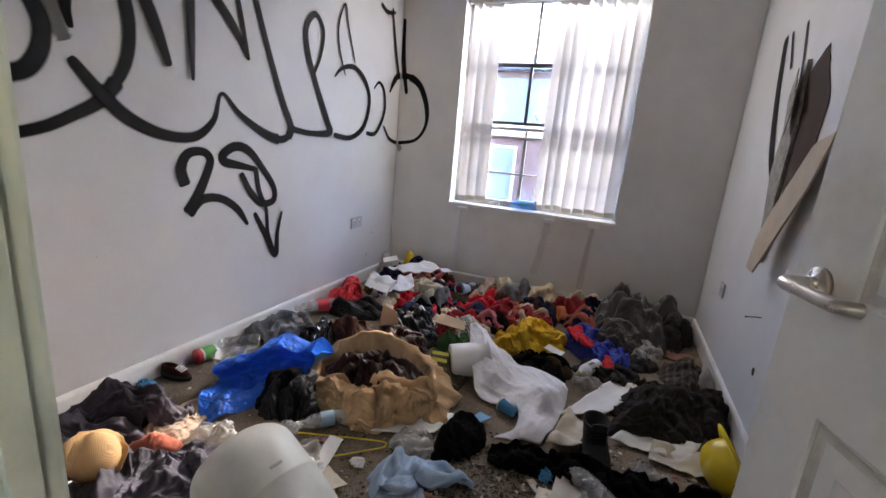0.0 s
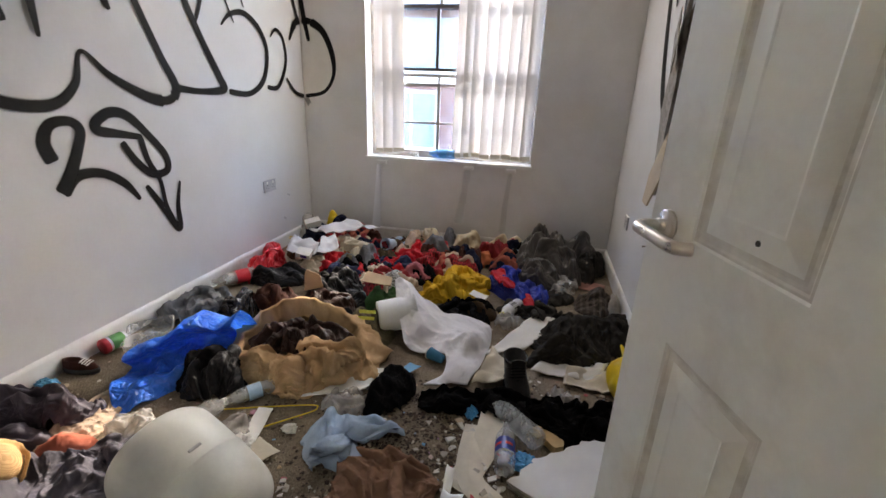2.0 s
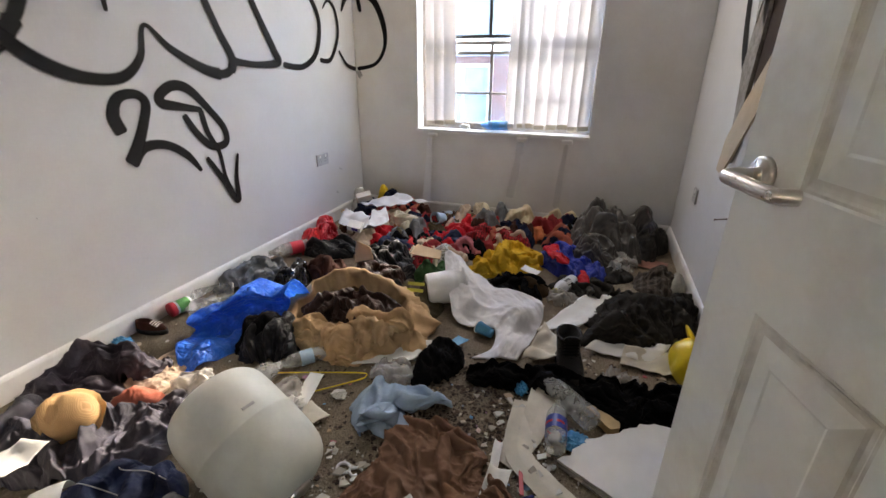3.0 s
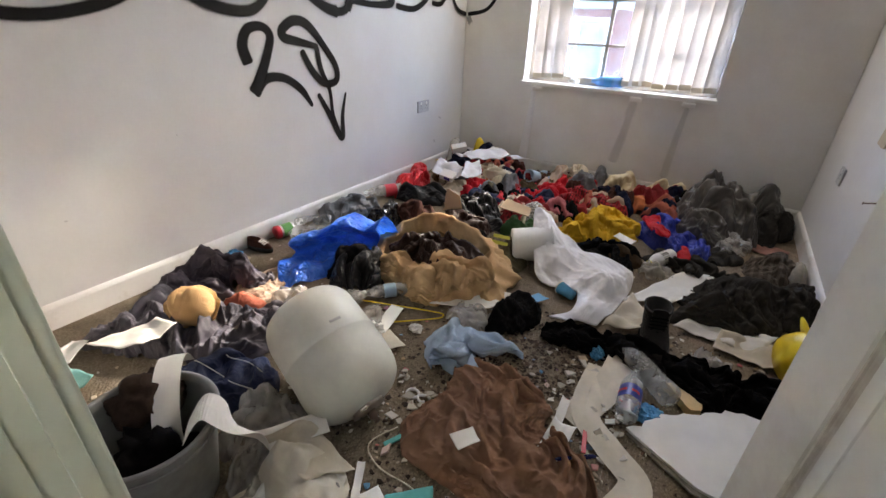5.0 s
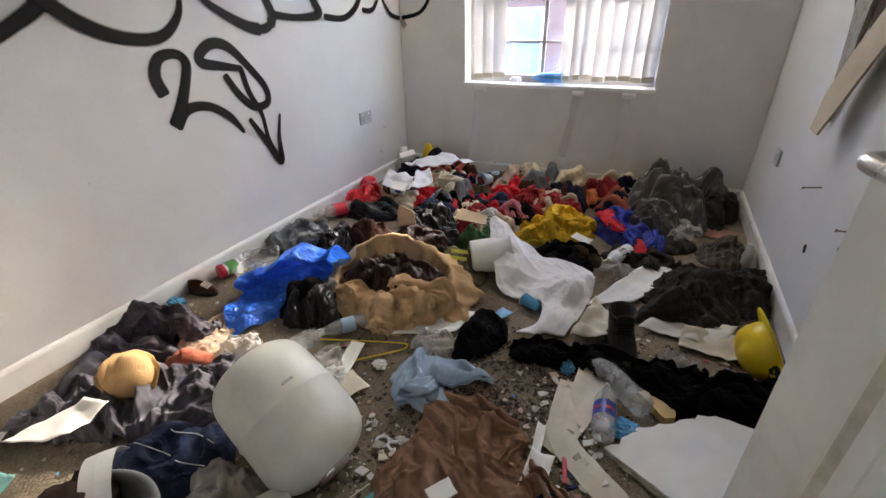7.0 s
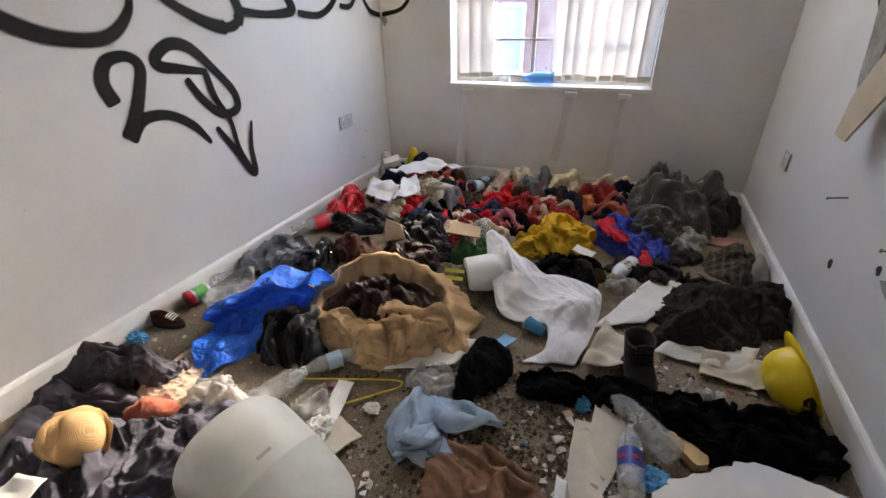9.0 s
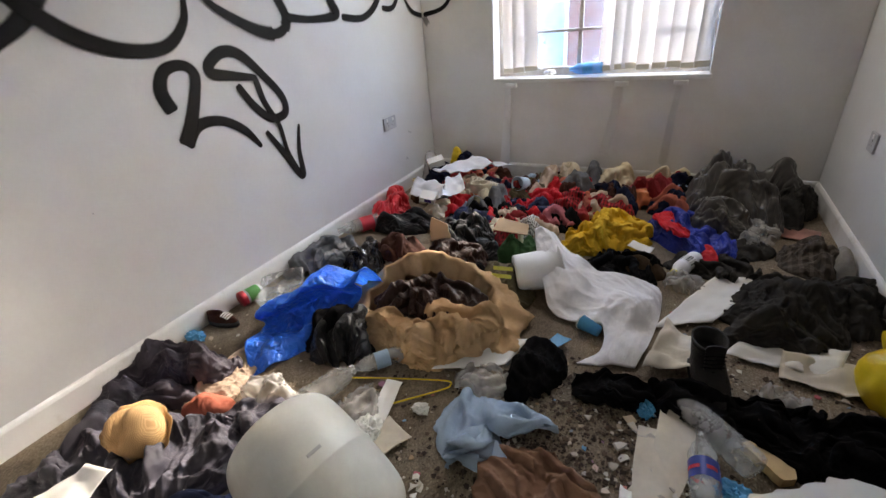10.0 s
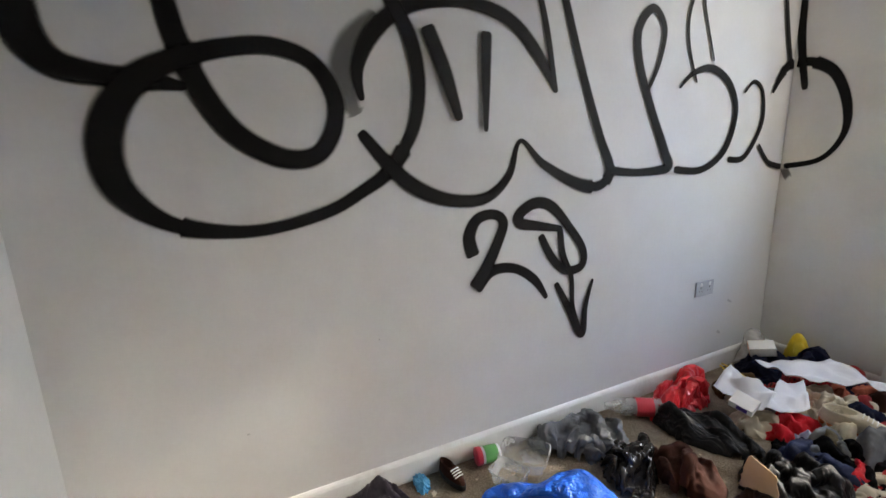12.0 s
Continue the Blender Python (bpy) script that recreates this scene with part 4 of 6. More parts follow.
GREYBAG = plastic("dusty_grey_bin_liner", (0.075, 0.07, 0.065), 0.33, 0.4, crinkle=0.35)
REDPL = plastic("red_plastic_bag", (0.62, 0.02, 0.03), 0.3, crinkle=0.2)
YELPL = plastic("yellow_plastic", (0.80, 0.56, 0.02), 0.3, 0.15)
CREAMPL = plastic("cream_plastic_bag", (0.66, 0.55, 0.36), 0.35, crinkle=0.2)
CLEARPL = clear("clear_plastic", rough=0.06, see=0.74)
CLEARBAG = clear("cloudy_plastic_bag", (0.92, 0.91, 0.90), 0.08, 0.68)
MILKPL = plastic("milky_white_plastic", (0.74, 0.75, 0.78), 0.35, 0.06)
ENAMEL = plastic("tank_enamel", (0.66, 0.66, 0.60), 0.45, 0.14, 0.08)
GREYPL = plastic("grey_bin_plastic", (0.30, 0.31, 0.32), 0.42, 0.3)
PAPER = plastic("white_paper", (0.78, 0.77, 0.74), 0.85, 0.08)
PAPERD = plastic("dirty_cream_paper", (0.62, 0.56, 0.46), 0.9, 0.2)
CARD = plastic("brown_cardboard", (0.42, 0.30, 0.19), 0.9, 0.15)
WOOD = plastic("split_pine", (0.62, 0.42, 0.20), 0.6, 0.3)
def straw_material():
    """Plaited straw: two crossing sets of fine strands, pale on top and brown in the gaps."""
    m, nt, b = material("woven_straw")
    tc = nt.nodes.new("ShaderNodeTexCoord")
    top = None
    for axis in ("X", "DIAGONAL"):
        w = node(nt, "ShaderNodeTexWave", Scale=80.0, Distortion=2.0)
        w.bands_direction = axis
        nt.links.new(tc.outputs["Object"], w.inputs["Vector"])
        if top is None:
            top = w.outputs["Fac"]
        else:
            mx = nt.nodes.new("ShaderNodeMath")
            mx.operation = "MULTIPLY"
            nt.links.new(top, mx.inputs[0])
            nt.links.new(w.outputs["Fac"], mx.inputs[1])
            top = mx.outputs[0]
    r = ramp(nt, top, [(0.0, (0.52, 0.30, 0.12)), (0.4, (0.72, 0.45, 0.21)), (0.95, (0.78, 0.52, 0.26))])
    nt.links.new(r.outputs[0], b.inputs["Base Color"])
    b.inputs["Roughness"].default_value = 0.7
    bump(nt, b, top, 0.4, 0.002)
    return m


STRAW = straw_material()
LEATHER = C("black_boot_leather", (0.008, 0.0075, 0.0075), rough=0.55, gloss=0.3, sheen=0)
RUBBER = plastic("dark_rubber_sole", (0.02, 0.02, 0.02), 0.7)
BLUECARD = plastic("sky_blue_card", (0.05, 0.30, 0.55), 0.5)
LABELB = plastic("dark_blue_label", (0.03, 0.06, 0.30), 0.35)
LABELR = plastic("red_label", (0.55, 0.03, 0.05), 0.35)
LABELG = plastic("green_label", (0.10, 0.36, 0.10), 0.4)
PENBLUE = plastic("navy_pen_plastic", (0.01, 0.015, 0.12), 0.25)
TURQ = plastic("turquoise_plastic", (0.07, 0.42, 0.42), 0.45)

# large garments first
slate_trousers = thing("trousers", pose(0.5, 1.12, 0.0), "crumpled slate-grey trousers heaped near the wall", "trousers", "clothes on the floor")
heap("leg", [(0.40, 1.06), (0.36, 1.22), (0.56, 1.37), (0.72, 1.40), (0.82, 1.26), (0.70, 1.10), (0.54, 1.0)], 0.13, SLATEC, "", seed=2, sharp=0.034, fold=0.034, pitch=0.08, turn=30, parent=slate_trousers)
heap("leg", [(0.21, 0.86), (0.2, 0.99), (0.2, 1.13), (0.36, 1.20), (0.52, 1.12), (0.56, 1.0), (0.35, 0.91)], 0.11, SLATEC, "", seed=102, sharp=0.034, fold=0.034, pitch=0.08, turn=70, parent=slate_trousers)
dark_shirt = thing("shirt", pose(0.2, 1.4, 0.0), "creased purple-grey shirt lying against the skirting", "shirt", "clothes on the floor")
heap("body", [(0.02, 1.24), (0.0, 1.38), (0.06, 1.50), (0.36, 1.60), (0.42, 1.55), (0.38, 1.44), (0.22, 1.36), (0.1, 1.26)], 0.15, PURPLE, "", seed=3, sharp=0.034, fold=0.034, pitch=0.07, turn=75, parent=dark_shirt)
heap("sleeve", [(0.04, 1.20), (0.06, 1.30), (0.20, 1.36), (0.34, 1.42), (0.38, 1.36), (0.24, 1.26), (0.12, 1.18)], 0.09, PURPLE, "dark creased sleeve", seed=103, sharp=0.03, fold=0.026, pitch=0.06, turn=40, parent=dark_shirt)
track_top = thing("tracksuit_top", pose(0.83, 1.06, 0.0), "navy tracksuit top with white piping", "jacket", "clothes on the floor")
top_body = heap("body", [(0.65, 0.97), (0.70, 1.12), (0.85, 1.21), (0.99, 1.15), (0.99, 1.04), (0.88, 0.95), (0.73, 0.92)], 0.14, NAVYT, "", seed=4, fold=0.028, turn=10, parent=track_top)


def over(ob, x, y):
    """A point of the thing's own space lying just on the cloth above (x, y) of the floor."""
    base = ob.parent.location + ob.location
    near = [v.co.z for v in ob.data.vertices if abs(v.co.x + base.x - x) < 0.014 and abs(v.co.y + base.y - y) < 0.014]
    return (x - ob.parent.location.x, y - ob.parent.location.y, (max(near) if near else 0.1) + 0.001)


for line in ([(0.70, 1.02), (0.76, 1.01), (0.83, 1.04), (0.90, 1.03), (0.96, 1.06)], [(0.74, 1.12), (0.80, 1.09), (0.86, 1.12), (0.93, 1.12)]):
    part("piping", tube(spline([over(top_body, x, y) for x, y in line], 24), 0.0015, 6), PAPER, track_top, "thin white piping", True)
heap("trousers", [(0.34, 1.36), (0.34, 1.50), (0.30, 1.68), (0.40, 1.68), (0.50, 1.52), (0.52, 1.38), (0.43, 1.31)], 0.035, BEIGE, "sunlit beige trousers under the blue sheet", "trousers", 5, fold=0.012, pitch=0.08, turn=100, sharp=0.02)
heap("cloth", [(0.41, 1.30), (0.41, 1.39), (0.49, 1.44), (0.57, 1.40), (0.52, 1.33)], 0.085, RUST, "rust-red patterned cloth beside the straw hat", "cloth", 6, fold=0.012)
coat = thing("coat", pose(0.98, 2.1, 0.0), "tan canvas coat with dark brown lining, crumpled open", "coat", "clothes on the floor")
HEM = [(0.695, 1.97, 0.70, 1.985, 0.085), (0.66, 2.10, 0.70, 2.10, 0.12), (0.68, 2.26, 0.74, 2.21, 0.18), (0.82, 2.39, 0.85, 2.29, 0.22), (1.03, 2.41, 1.03, 2.33, 0.18),
       (1.22, 2.36, 1.19, 2.26, 0.13), (1.35, 2.19, 1.24, 2.13, 0.09), (1.22, 1.98, 1.17, 2.0, 0.10), (1.13, 1.862, 1.10, 1.955, 0.10), (0.95, 1.842, 0.965, 1.965, 0.10), (0.81, 1.868, 0.79, 1.925, 0.075)]


def coat_shell():
    """The outside of an open coat: a leaning wall of cloth with a turned hem, running round the lining."""
    n = 150
    lo = spline([(h[0], h[1], 0.004) for h in HEM], n, True)
    hi = spline([h[2:] for h in HEM], n, True)
    c = Vector((0.98, 2.1, 0.0))
    bm, rows = bmesh.new(), []
    for k in range(15):
        f = k / 9
        row = []
        for a, b in zip(lo, hi):
            d = (b - c).to_2d().normalized()
            if k <= 9:
                p = a.lerp(b, f)
                out = 0.035 * math.sin(math.pi * f ** 0.8)
            else:
                g = (k - 9) / 5
                p = b + Vector((0, 0, 0.006 * math.sin(3.14 * min(1, 2 * g)) - 0.10 * g ** 1.6))
                out = -0.008 - 0.035 * g
            q = Vector((p.x * 7, p.y * 7, p.z * 5))
            w = (0.05 * (ridge(q + Vector((3, 1, 9))) - 0.4) + 0.035 * (ridge(q * 2.1 + Vector((1, 7, 2))) - 0.4)) * (0.5 if k in (8, 9, 10) else min(1.0, 0.35 + 0.2 * k)) + 0.014 * fbm(q * 3)
            row.append(bm.verts.new((p.x + d.x * (out + w) - c.x, p.y + d.y * (out + w) - c.y, max(0.003, p.z + 0.25 * w * (k > 3)))))
        rows.append(row)
    for A, B in zip(rows, rows[1:]):
        for k in range(n):
            bm.faces.new((A[k], A[(k + 1) % n], B[(k + 1) % n], B[k]))
    return part("shell", bm, TAN, coat, smooth=True)


coat_shell()
heap("lining", [(0.76, 1.98), (0.75, 2.12), (0.84, 2.25), (1.03, 2.29), (1.17, 2.22), (1.16, 2.08), (1.09, 1.99), (0.89, 1.97)], 0.10, LINING, "glossy dark brown lining", seed=8, z0=0.075, fold=0.032, pitch=0.1, sharp=0.026, parent=coat)
heap("sleeve", [(1.0, 2.04), (1.09, 2.12), (1.25, 2.13), (1.31, 2.06), (1.25, 1.96), (1.23, 1.87), (1.15, 1.87), (1.06, 1.94)], 0.10, TAN, "bunched tan sleeve", seed=9, z0=0.09, fold=0.034, pitch=0.07, turn=100, sharp=0.03, parent=coat)
heap("front_panel", [(0.69, 1.97), (0.80, 2.00), (0.95, 2.0), (1.08, 1.98), (1.20, 1.95), (1.16, 1.86), (1.02, 1.83), (0.90, 1.835), (0.78, 1.87)], 0.15, TAN, "creased tan front", seed=109, fold=0.03, pitch=0.09, turn=5, sharp=0.035, flat=3.5, parent=coat)
heap("tail", [(1.18, 2.12), (1.24, 2.18), (1.36, 2.14), (1.40, 2.04), (1.32, 1.98), (1.22, 2.02)], 0.07, TAN, "flat tan coat tail", seed=110, fold=0.02, pitch=0.08, turn=40, sharp=0.025, parent=coat)
vest = thing("work_vest", pose(1.2, 2.38, 0.0), "dark olive work vest with yellow reflective stripes", "vest", "clothes on the floor")
heap("body", [(1.06, 2.32), (1.04, 2.50), (1.2, 2.56), (1.32, 2.46), (1.32, 2.33), (1.18, 2.26)], 0.15, OLIVE, "", seed=10, fold=0.02, parent=vest)
for k in (0, 1):
    part("stripe", ragged([(-0.045, -0.008 - k * 0.03), (0.045, -0.002 - k * 0.03), (0.045, -0.016 - k * 0.03), (-0.045, -0.022 - k * 0.03)], 0.002, k, lambda u, v, t: (u, v * 0.65, 0.164 + v * 0.9 + t), 0.002, 20), HIVIS, vest, "yellow reflective stripe")
heap("garment", [(0.64, 1.70), (0.58, 1.82), (0.62, 1.95), (0.71, 2.03), (0.82, 1.92), (0.90, 1.81), (0.79, 1.70)], 0.12, BLACKNYL, "glossy black garment bundled beside the coat", "clothing", 11, fold=0.03)
def drape(name, rows, mat, label, category, seed, n=70, group="rubbish", fold=0.2, gather=0.0, turn=0, smooth=True):
    """A sheet hung through rows of points and bent into creases."""
    cols = [spline([r[i] for r in rows], n) for i in range(len(rows[0]))]
    X = np.array([[tuple(p) for p in spline([c[i] for c in cols], n)] for i in range(n)])
    m = X.mean((0, 1))
    X = facets(X, seed, fold)
    if gather:
        X = creases(X, turn, seed, gather)
    bm = bmesh.new()
    cloth_mesh(bm, X, m, 0.002)
    return solid(name, bm, mat, pose(m[0], m[1], 0), label, category, group, smooth=smooth)


drape("blue_sheet", [[(0.488, 1.54, 0.006), (0.535, 1.64, 0.008), (0.58, 1.745, 0.01), (0.635, 1.87, 0.02)],
                     [(0.41, 1.60, 0.05), (0.46, 1.69, 0.065), (0.53, 1.80, 0.055), (0.62, 1.90, 0.06)],
                     [(0.36, 1.68, 0.05), (0.42, 1.78, 0.035), (0.50, 1.88, 0.03), (0.62, 1.95, 0.05)],
                     [(0.34, 1.77, 0.06), (0.40, 1.88, 0.07), (0.50, 1.99, 0.09), (0.66, 2.05, 0.12)],
                     [(0.335, 1.74, 0.11), (0.40, 1.82, 0.14), (0.51, 1.91, 0.175), (0.68, 2.0, 0.20)],
                     [(0.31, 1.79, 0.10), (0.37, 1.91, 0.14), (0.50, 2.08, 0.195), (0.72, 2.08, 0.205)],
                     [(0.27, 1.82, 0.01), (0.30, 2.0, 0.02), (0.44, 2.2, 0.03), (0.72, 2.17, 0.05)]], BLUEPL,
      "bright blue plastic sheet crumpled with sharp creases", "plastic sheet", 12, n=72, fold=0.12)
heap("garment", [(0.55, 1.84), (0.60, 1.98), (0.70, 1.97), (0.76, 1.86), (0.68, 1.76), (0.60, 1.74)], 0.15, BLACK, "black garment bundled in the fold of the blue sheet", "clothing", 98, fold=0.03)
heap("shirt", [(1.23, 1.68), (1.27, 1.78), (1.47, 1.80), (1.60, 1.75), (1.50, 1.68), (1.42, 1.66), (1.39, 1.58), (1.40, 1.48), (1.31, 1.50)], 0.08, LBLUE, "crumpled light blue shirt on the carpet", "shirt", 13, fold=0.032, pitch=0.055, turn=20)
heap("cloth", [(1.44, 1.21), (1.42, 1.38), (1.41, 1.60), (1.52, 1.67), (1.77, 1.58), (1.79, 1.47), (1.99, 1.37), (1.98, 1.28), (1.87, 1.22), (1.72, 1.15), (1.55, 1.13)], 0.055, BROWN, "large brown jersey cloth spread over the carpet", "cloth", 14, fold=0.03, pitch=0.085, turn=55, flat=4, sharp=0.028)
heap("jumper", [(1.36, 1.93), (1.38, 2.08), (1.46, 2.11), (1.54, 2.06), (1.57, 1.96), (1.50, 1.83), (1.42, 1.80)], 0.14, BLACK, "small black knitted jumper in a heap", "jumper", 15, fold=0.034, pitch=0.07, sharp=0.035)
drape("bed_sheet", [[(1.27, 2.62, 0.235), (1.30, 2.64, 0.245), (1.35, 2.65, 0.22)],
                    [(1.31, 2.52, 0.16), (1.38, 2.56, 0.195), (1.46, 2.60, 0.15)],
                    [(1.37, 2.41, 0.09), (1.47, 2.49, 0.14), (1.57, 2.57, 0.10)],
                    [(1.43, 2.31, 0.03), (1.56, 2.44, 0.10), (1.69, 2.58, 0.09)],
                    [(1.53, 2.28, 0.02), (1.66, 2.42, 0.09), (1.80, 2.60, 0.05)],
                    [(1.64, 2.27, 0.03), (1.73, 2.36, 0.085), (1.84, 2.52, 0.02)],
                    [(1.655, 2.16, 0.012), (1.72, 2.22, 0.05), (1.82, 2.30, 0.01)],
                    [(1.59, 2.06, 0.006), (1.68, 2.08, 0.02), (1.78, 2.11, 0.006)]], WHITE, "white cotton sheet draped over the clutter", "sheet", 16, n=90, group="clothes on the floor", fold=0.06, gather=0.007, turn=60)
black_trousers = thing("trousers", pose(2.05, 1.98, 0.0), "black trousers stretched across the floor", "trousers", "clothes on the floor")
heap("leg", [(1.60, 1.97), (1.75, 2.02), (1.95, 2.09), (2.08, 2.04), (2.08, 1.90), (1.93, 1.91), (1.78, 1.90), (1.63, 1.87)], 0.055, BLACK, "", seed=17, sharp=0.028, fold=0.02, pitch=0.08, turn=95, parent=black_trousers)
heap("seat", [(1.98, 2.03), (2.21, 2.08), (2.44, 2.13), (2.55, 2.03), (2.52, 1.90), (2.28, 1.85), (2.06, 1.87)], 0.06, BLACK, "", seed=117, sharp=0.03, fold=0.022, pitch=0.09, turn=80, parent=black_trousers)
fleece = thing("fleece", pose(2.3, 2.62, 0.0), "charcoal fleece jumper crumpled by the wall", "jumper", "clothes on the floor")
heap("body", [(2.05, 2.34), (2.09, 2.48), (2.05, 2.58), (2.21, 2.84), (2.34, 2.88), (2.46, 2.78), (2.50, 2.62), (2.39, 2.42), (2.23, 2.36)], 0.16, CHARCOAL, "", seed=18, sharp=0.03, fold=0.034, pitch=0.11, turn=40, parent=fleece)
heap("sleeve", [(2.34, 2.76), (2.38, 2.90), (2.54, 2.88), (2.57, 2.74), (2.56, 2.56), (2.46, 2.52), (2.42, 2.64)], 0.17, CHARCOAL, "bunched dark sleeve", seed=118, sharp=0.03, fold=0.03, pitch=0.08, turn=110, parent=fleece)
corner_bag = thing("bin_bag", pose(2.2, 3.65, 0.0), "dusty black bin bag slumped in the corner", "bin bag", "rubbish")
heap("body", [(1.90, 3.42), (1.91, 3.80), (2.06, 3.97), (2.45, 3.97), (2.51, 3.72), (2.41, 3.50), (2.29, 3.33), (2.10, 3.33)], 0.50, GREYBAG, "", seed=19, sharp=0.014, fold=0.02, pitch=0.16, turn=15, flat=2.2, parent=corner_bag)
heap("torn_flap", [(1.94, 3.32), (1.93, 3.48), (2.06, 3.54), (2.20, 3.46), (2.22, 3.30), (2.08, 3.24)], 0.16, GREYBAG, "torn loose flap of the bag", seed=119, sharp=0.03, fold=0.026, pitch=0.09, turn=60, parent=corner_bag)
heap("trousers", [(2.30, 3.50), (2.36, 3.84), (2.56, 3.92), (2.57, 3.74), (2.46, 3.54), (2.38, 3.40)], 0.24, CHARCOAL, "dark grey trousers slumped over the bin bag", "trousers", 59)
jk = thing("jacket", pose(1.9, 3.18, 0.0), "royal blue jacket with red panels, thrown down", "jacket", "clothes on the floor")
heap("body", [(1.69, 3.26), (1.82, 3.46), (2.02, 3.40), (2.13, 3.21), (2.14, 2.98), (1.99, 2.91), (1.90, 3.0), (1.78, 3.12)], 0.15, ROYAL, "", seed=20, fold=0.036, parent=jk)
heap("red_panel", [(1.74, 3.22), (1.80, 3.30), (1.86, 3.14), (1.93, 3.03), (1.88, 3.01), (1.79, 3.12)], 0.02, RED, "red side panel", seed=21, z0=0.10, fold=0.012, parent=jk)
heap("red_panel", [(1.97, 3.04), (2.02, 3.05), (2.05, 2.93), (1.99, 2.90)], 0.05, RED, "red cuff panel", seed=22, z0=0.03, fold=0.012, parent=jk)
heap("jumper", [(1.32, 2.95), (1.42, 3.24), (1.58, 3.34), (1.78, 3.10), (1.66, 2.97), (1.48, 2.87)], 0.135, MUSTARD, "mustard yellow knitted jumper, crumpled", "jumper", 23, fold=0.034, pitch=0.08, turn=20)
heap("coat", [(0.1, 3.55), (0.06, 3.78), (0.18, 3.93), (0.40, 3.95), (0.74, 3.80), (0.5, 3.66), (0.28, 3.58)], 0.23, NAVY, "dark navy coat heaped in the corner", "coat", 24, fold=0.03)
heap("carrier_bag", [(0.04, 3.10), (0.03, 3.28), (0.12, 3.34), (0.22, 3.12), (0.25, 2.90), (0.18, 2.76), (0.08, 2.92)], 0.16, REDPL, "bright red plastic bag against the wall", "plastic bag", 25, fold=0.036, group="rubbish")
heap("jacket", [(0.18, 2.80), (0.25, 2.96), (0.50, 3.06), (0.62, 2.95), (0.5, 2.82), (0.34, 2.76)], 0.14, BLACKNYL, "shiny black waterproof jacket", "jacket", 26, fold=0.03, turn=80)
heap("jacket", [(0.62, 2.95), (0.77, 3.06), (0.93, 2.94), (1.07, 2.73), (0.96, 2.62), (0.76, 2.64), (0.60, 2.76)], 0.2, BLACKNYL, "black nylon jacket piled on other clothes", "jacket", 27, fold=0.032, turn=120)
heap("jumper", [(0.40, 2.50), (0.41, 2.64), (0.58, 2.70), (0.68, 2.58), (0.54, 2.47)], 0.13, DKBROWN, "dark red-brown woollen jumper, bunched up", "jumper", 28)
heap("bin_bag", [(0.24, 2.45), (0.31, 2.60), (0.47, 2.48), (0.55, 2.36), (0.48, 2.27), (0.36, 2.29)], 0.12, BINBAG, "small shiny black bin bag", "bin bag", 29, fold=0.026, pitch=0.06, group="rubbish")
heap("trousers", [(0.03, 2.20), (0.03, 2.44), (0.19, 2.60), (0.31, 2.46), (0.25, 2.27), (0.12, 2.14)], 0.12, GREYC, "dark grey jogging trousers by the skirting", "trousers", 30, fold=0.03)
heap("jumper", [(1.02, 2.72), (1.06, 2.92), (1.18, 2.95), (1.24, 2.78), (1.12, 2.66)], 0.14, GREEN, "dark green knitted jumper, crumpled", "jumper", 31)
heap("shirt", [(1.17, 3.26), (1.17, 3.54), (1.41, 3.65), (1.48, 3.46), (1.30, 3.29)], 0.12, PLAIDR, "red and black plaid shirt, crumpled", "shirt", 32, fold=0.03)
heap("cloth", [(1.15, 3.12), (1.18, 3.28), (1.32, 3.28), (1.33, 3.14)], 0.11, PINK, "dusky pink cloth rolled up", "cloth", 33)
heap("dress", [(1.53, 3.70), (1.62, 3.93), (1.9, 3.95), (1.92, 3.75), (1.70, 3.66)], 0.17, MAROON, "dark maroon dress crumpled by the wall", "dress", 34, fold=0.03)
heap("skirt", [(1.10, 3.72), (1.14, 3.93), (1.38, 3.95), (1.47, 3.74), (1.25, 3.66)], 0.13, RUST, "rust-red skirt in a heap", "skirt", 35, fold=0.03)
heap("cloth", [(1.51, 3.56), (1.55, 3.72), (1.70, 3.70), (1.71, 3.55)], 0.1, ORANGE, "small orange cloth in the pile", "cloth", 36)
heap("shirt", [(0.94, 3.45), (0.98, 3.70), (1.16, 3.68), (1.18, 3.52), (1.05, 3.40)], 0.12, BEIGE, "beige striped shirt, crumpled", "shirt", 37, fold=0.03, pitch=0.07)
heap("blouse", [(1.32, 3.28), (1.34, 3.48), (1.50, 3.52), (1.53, 3.36), (1.42, 3.24)], 0.13, BEIGE, "pale beige pleated blouse", "blouse", 38, fold=0.03, pitch=0.06)
heap("carrier_bag", [(1.36, 3.78), (1.37, 3.94), (1.52, 3.96), (1.60, 3.84), (1.49, 3.74)], 0.19, CREAMPL, "cream plastic bag, half inflated", "plastic bag", 39, fold=0.036, group="rubbish")
heap("carrier_bag", [(1.60, 3.86), (1.66, 3.96), (1.92, 3.97), (1.94, 3.88), (1.75, 3.84)], 0.22, CREAMPL, "yellowed plastic bag against the wall", "plastic bag", 40, fold=0.036, group="rubbish")
heap("towel", [(0.97, 3.80), (1.02, 3.95), (1.28, 3.96), (1.32, 3.85), (1.1, 3.78)], 0.14, CREAM, "off-white towel by the wall", "towel", 41, fold=0.03)
heap("cloth", [(1.79, 3.68), (1.82, 3.82), (1.93, 3.82), (1.92, 3.68)], 0.13, C("yellow_cloth", (0.62, 0.46, 0.05)), "yellow duster cloth, crumpled", "cloth", 42)
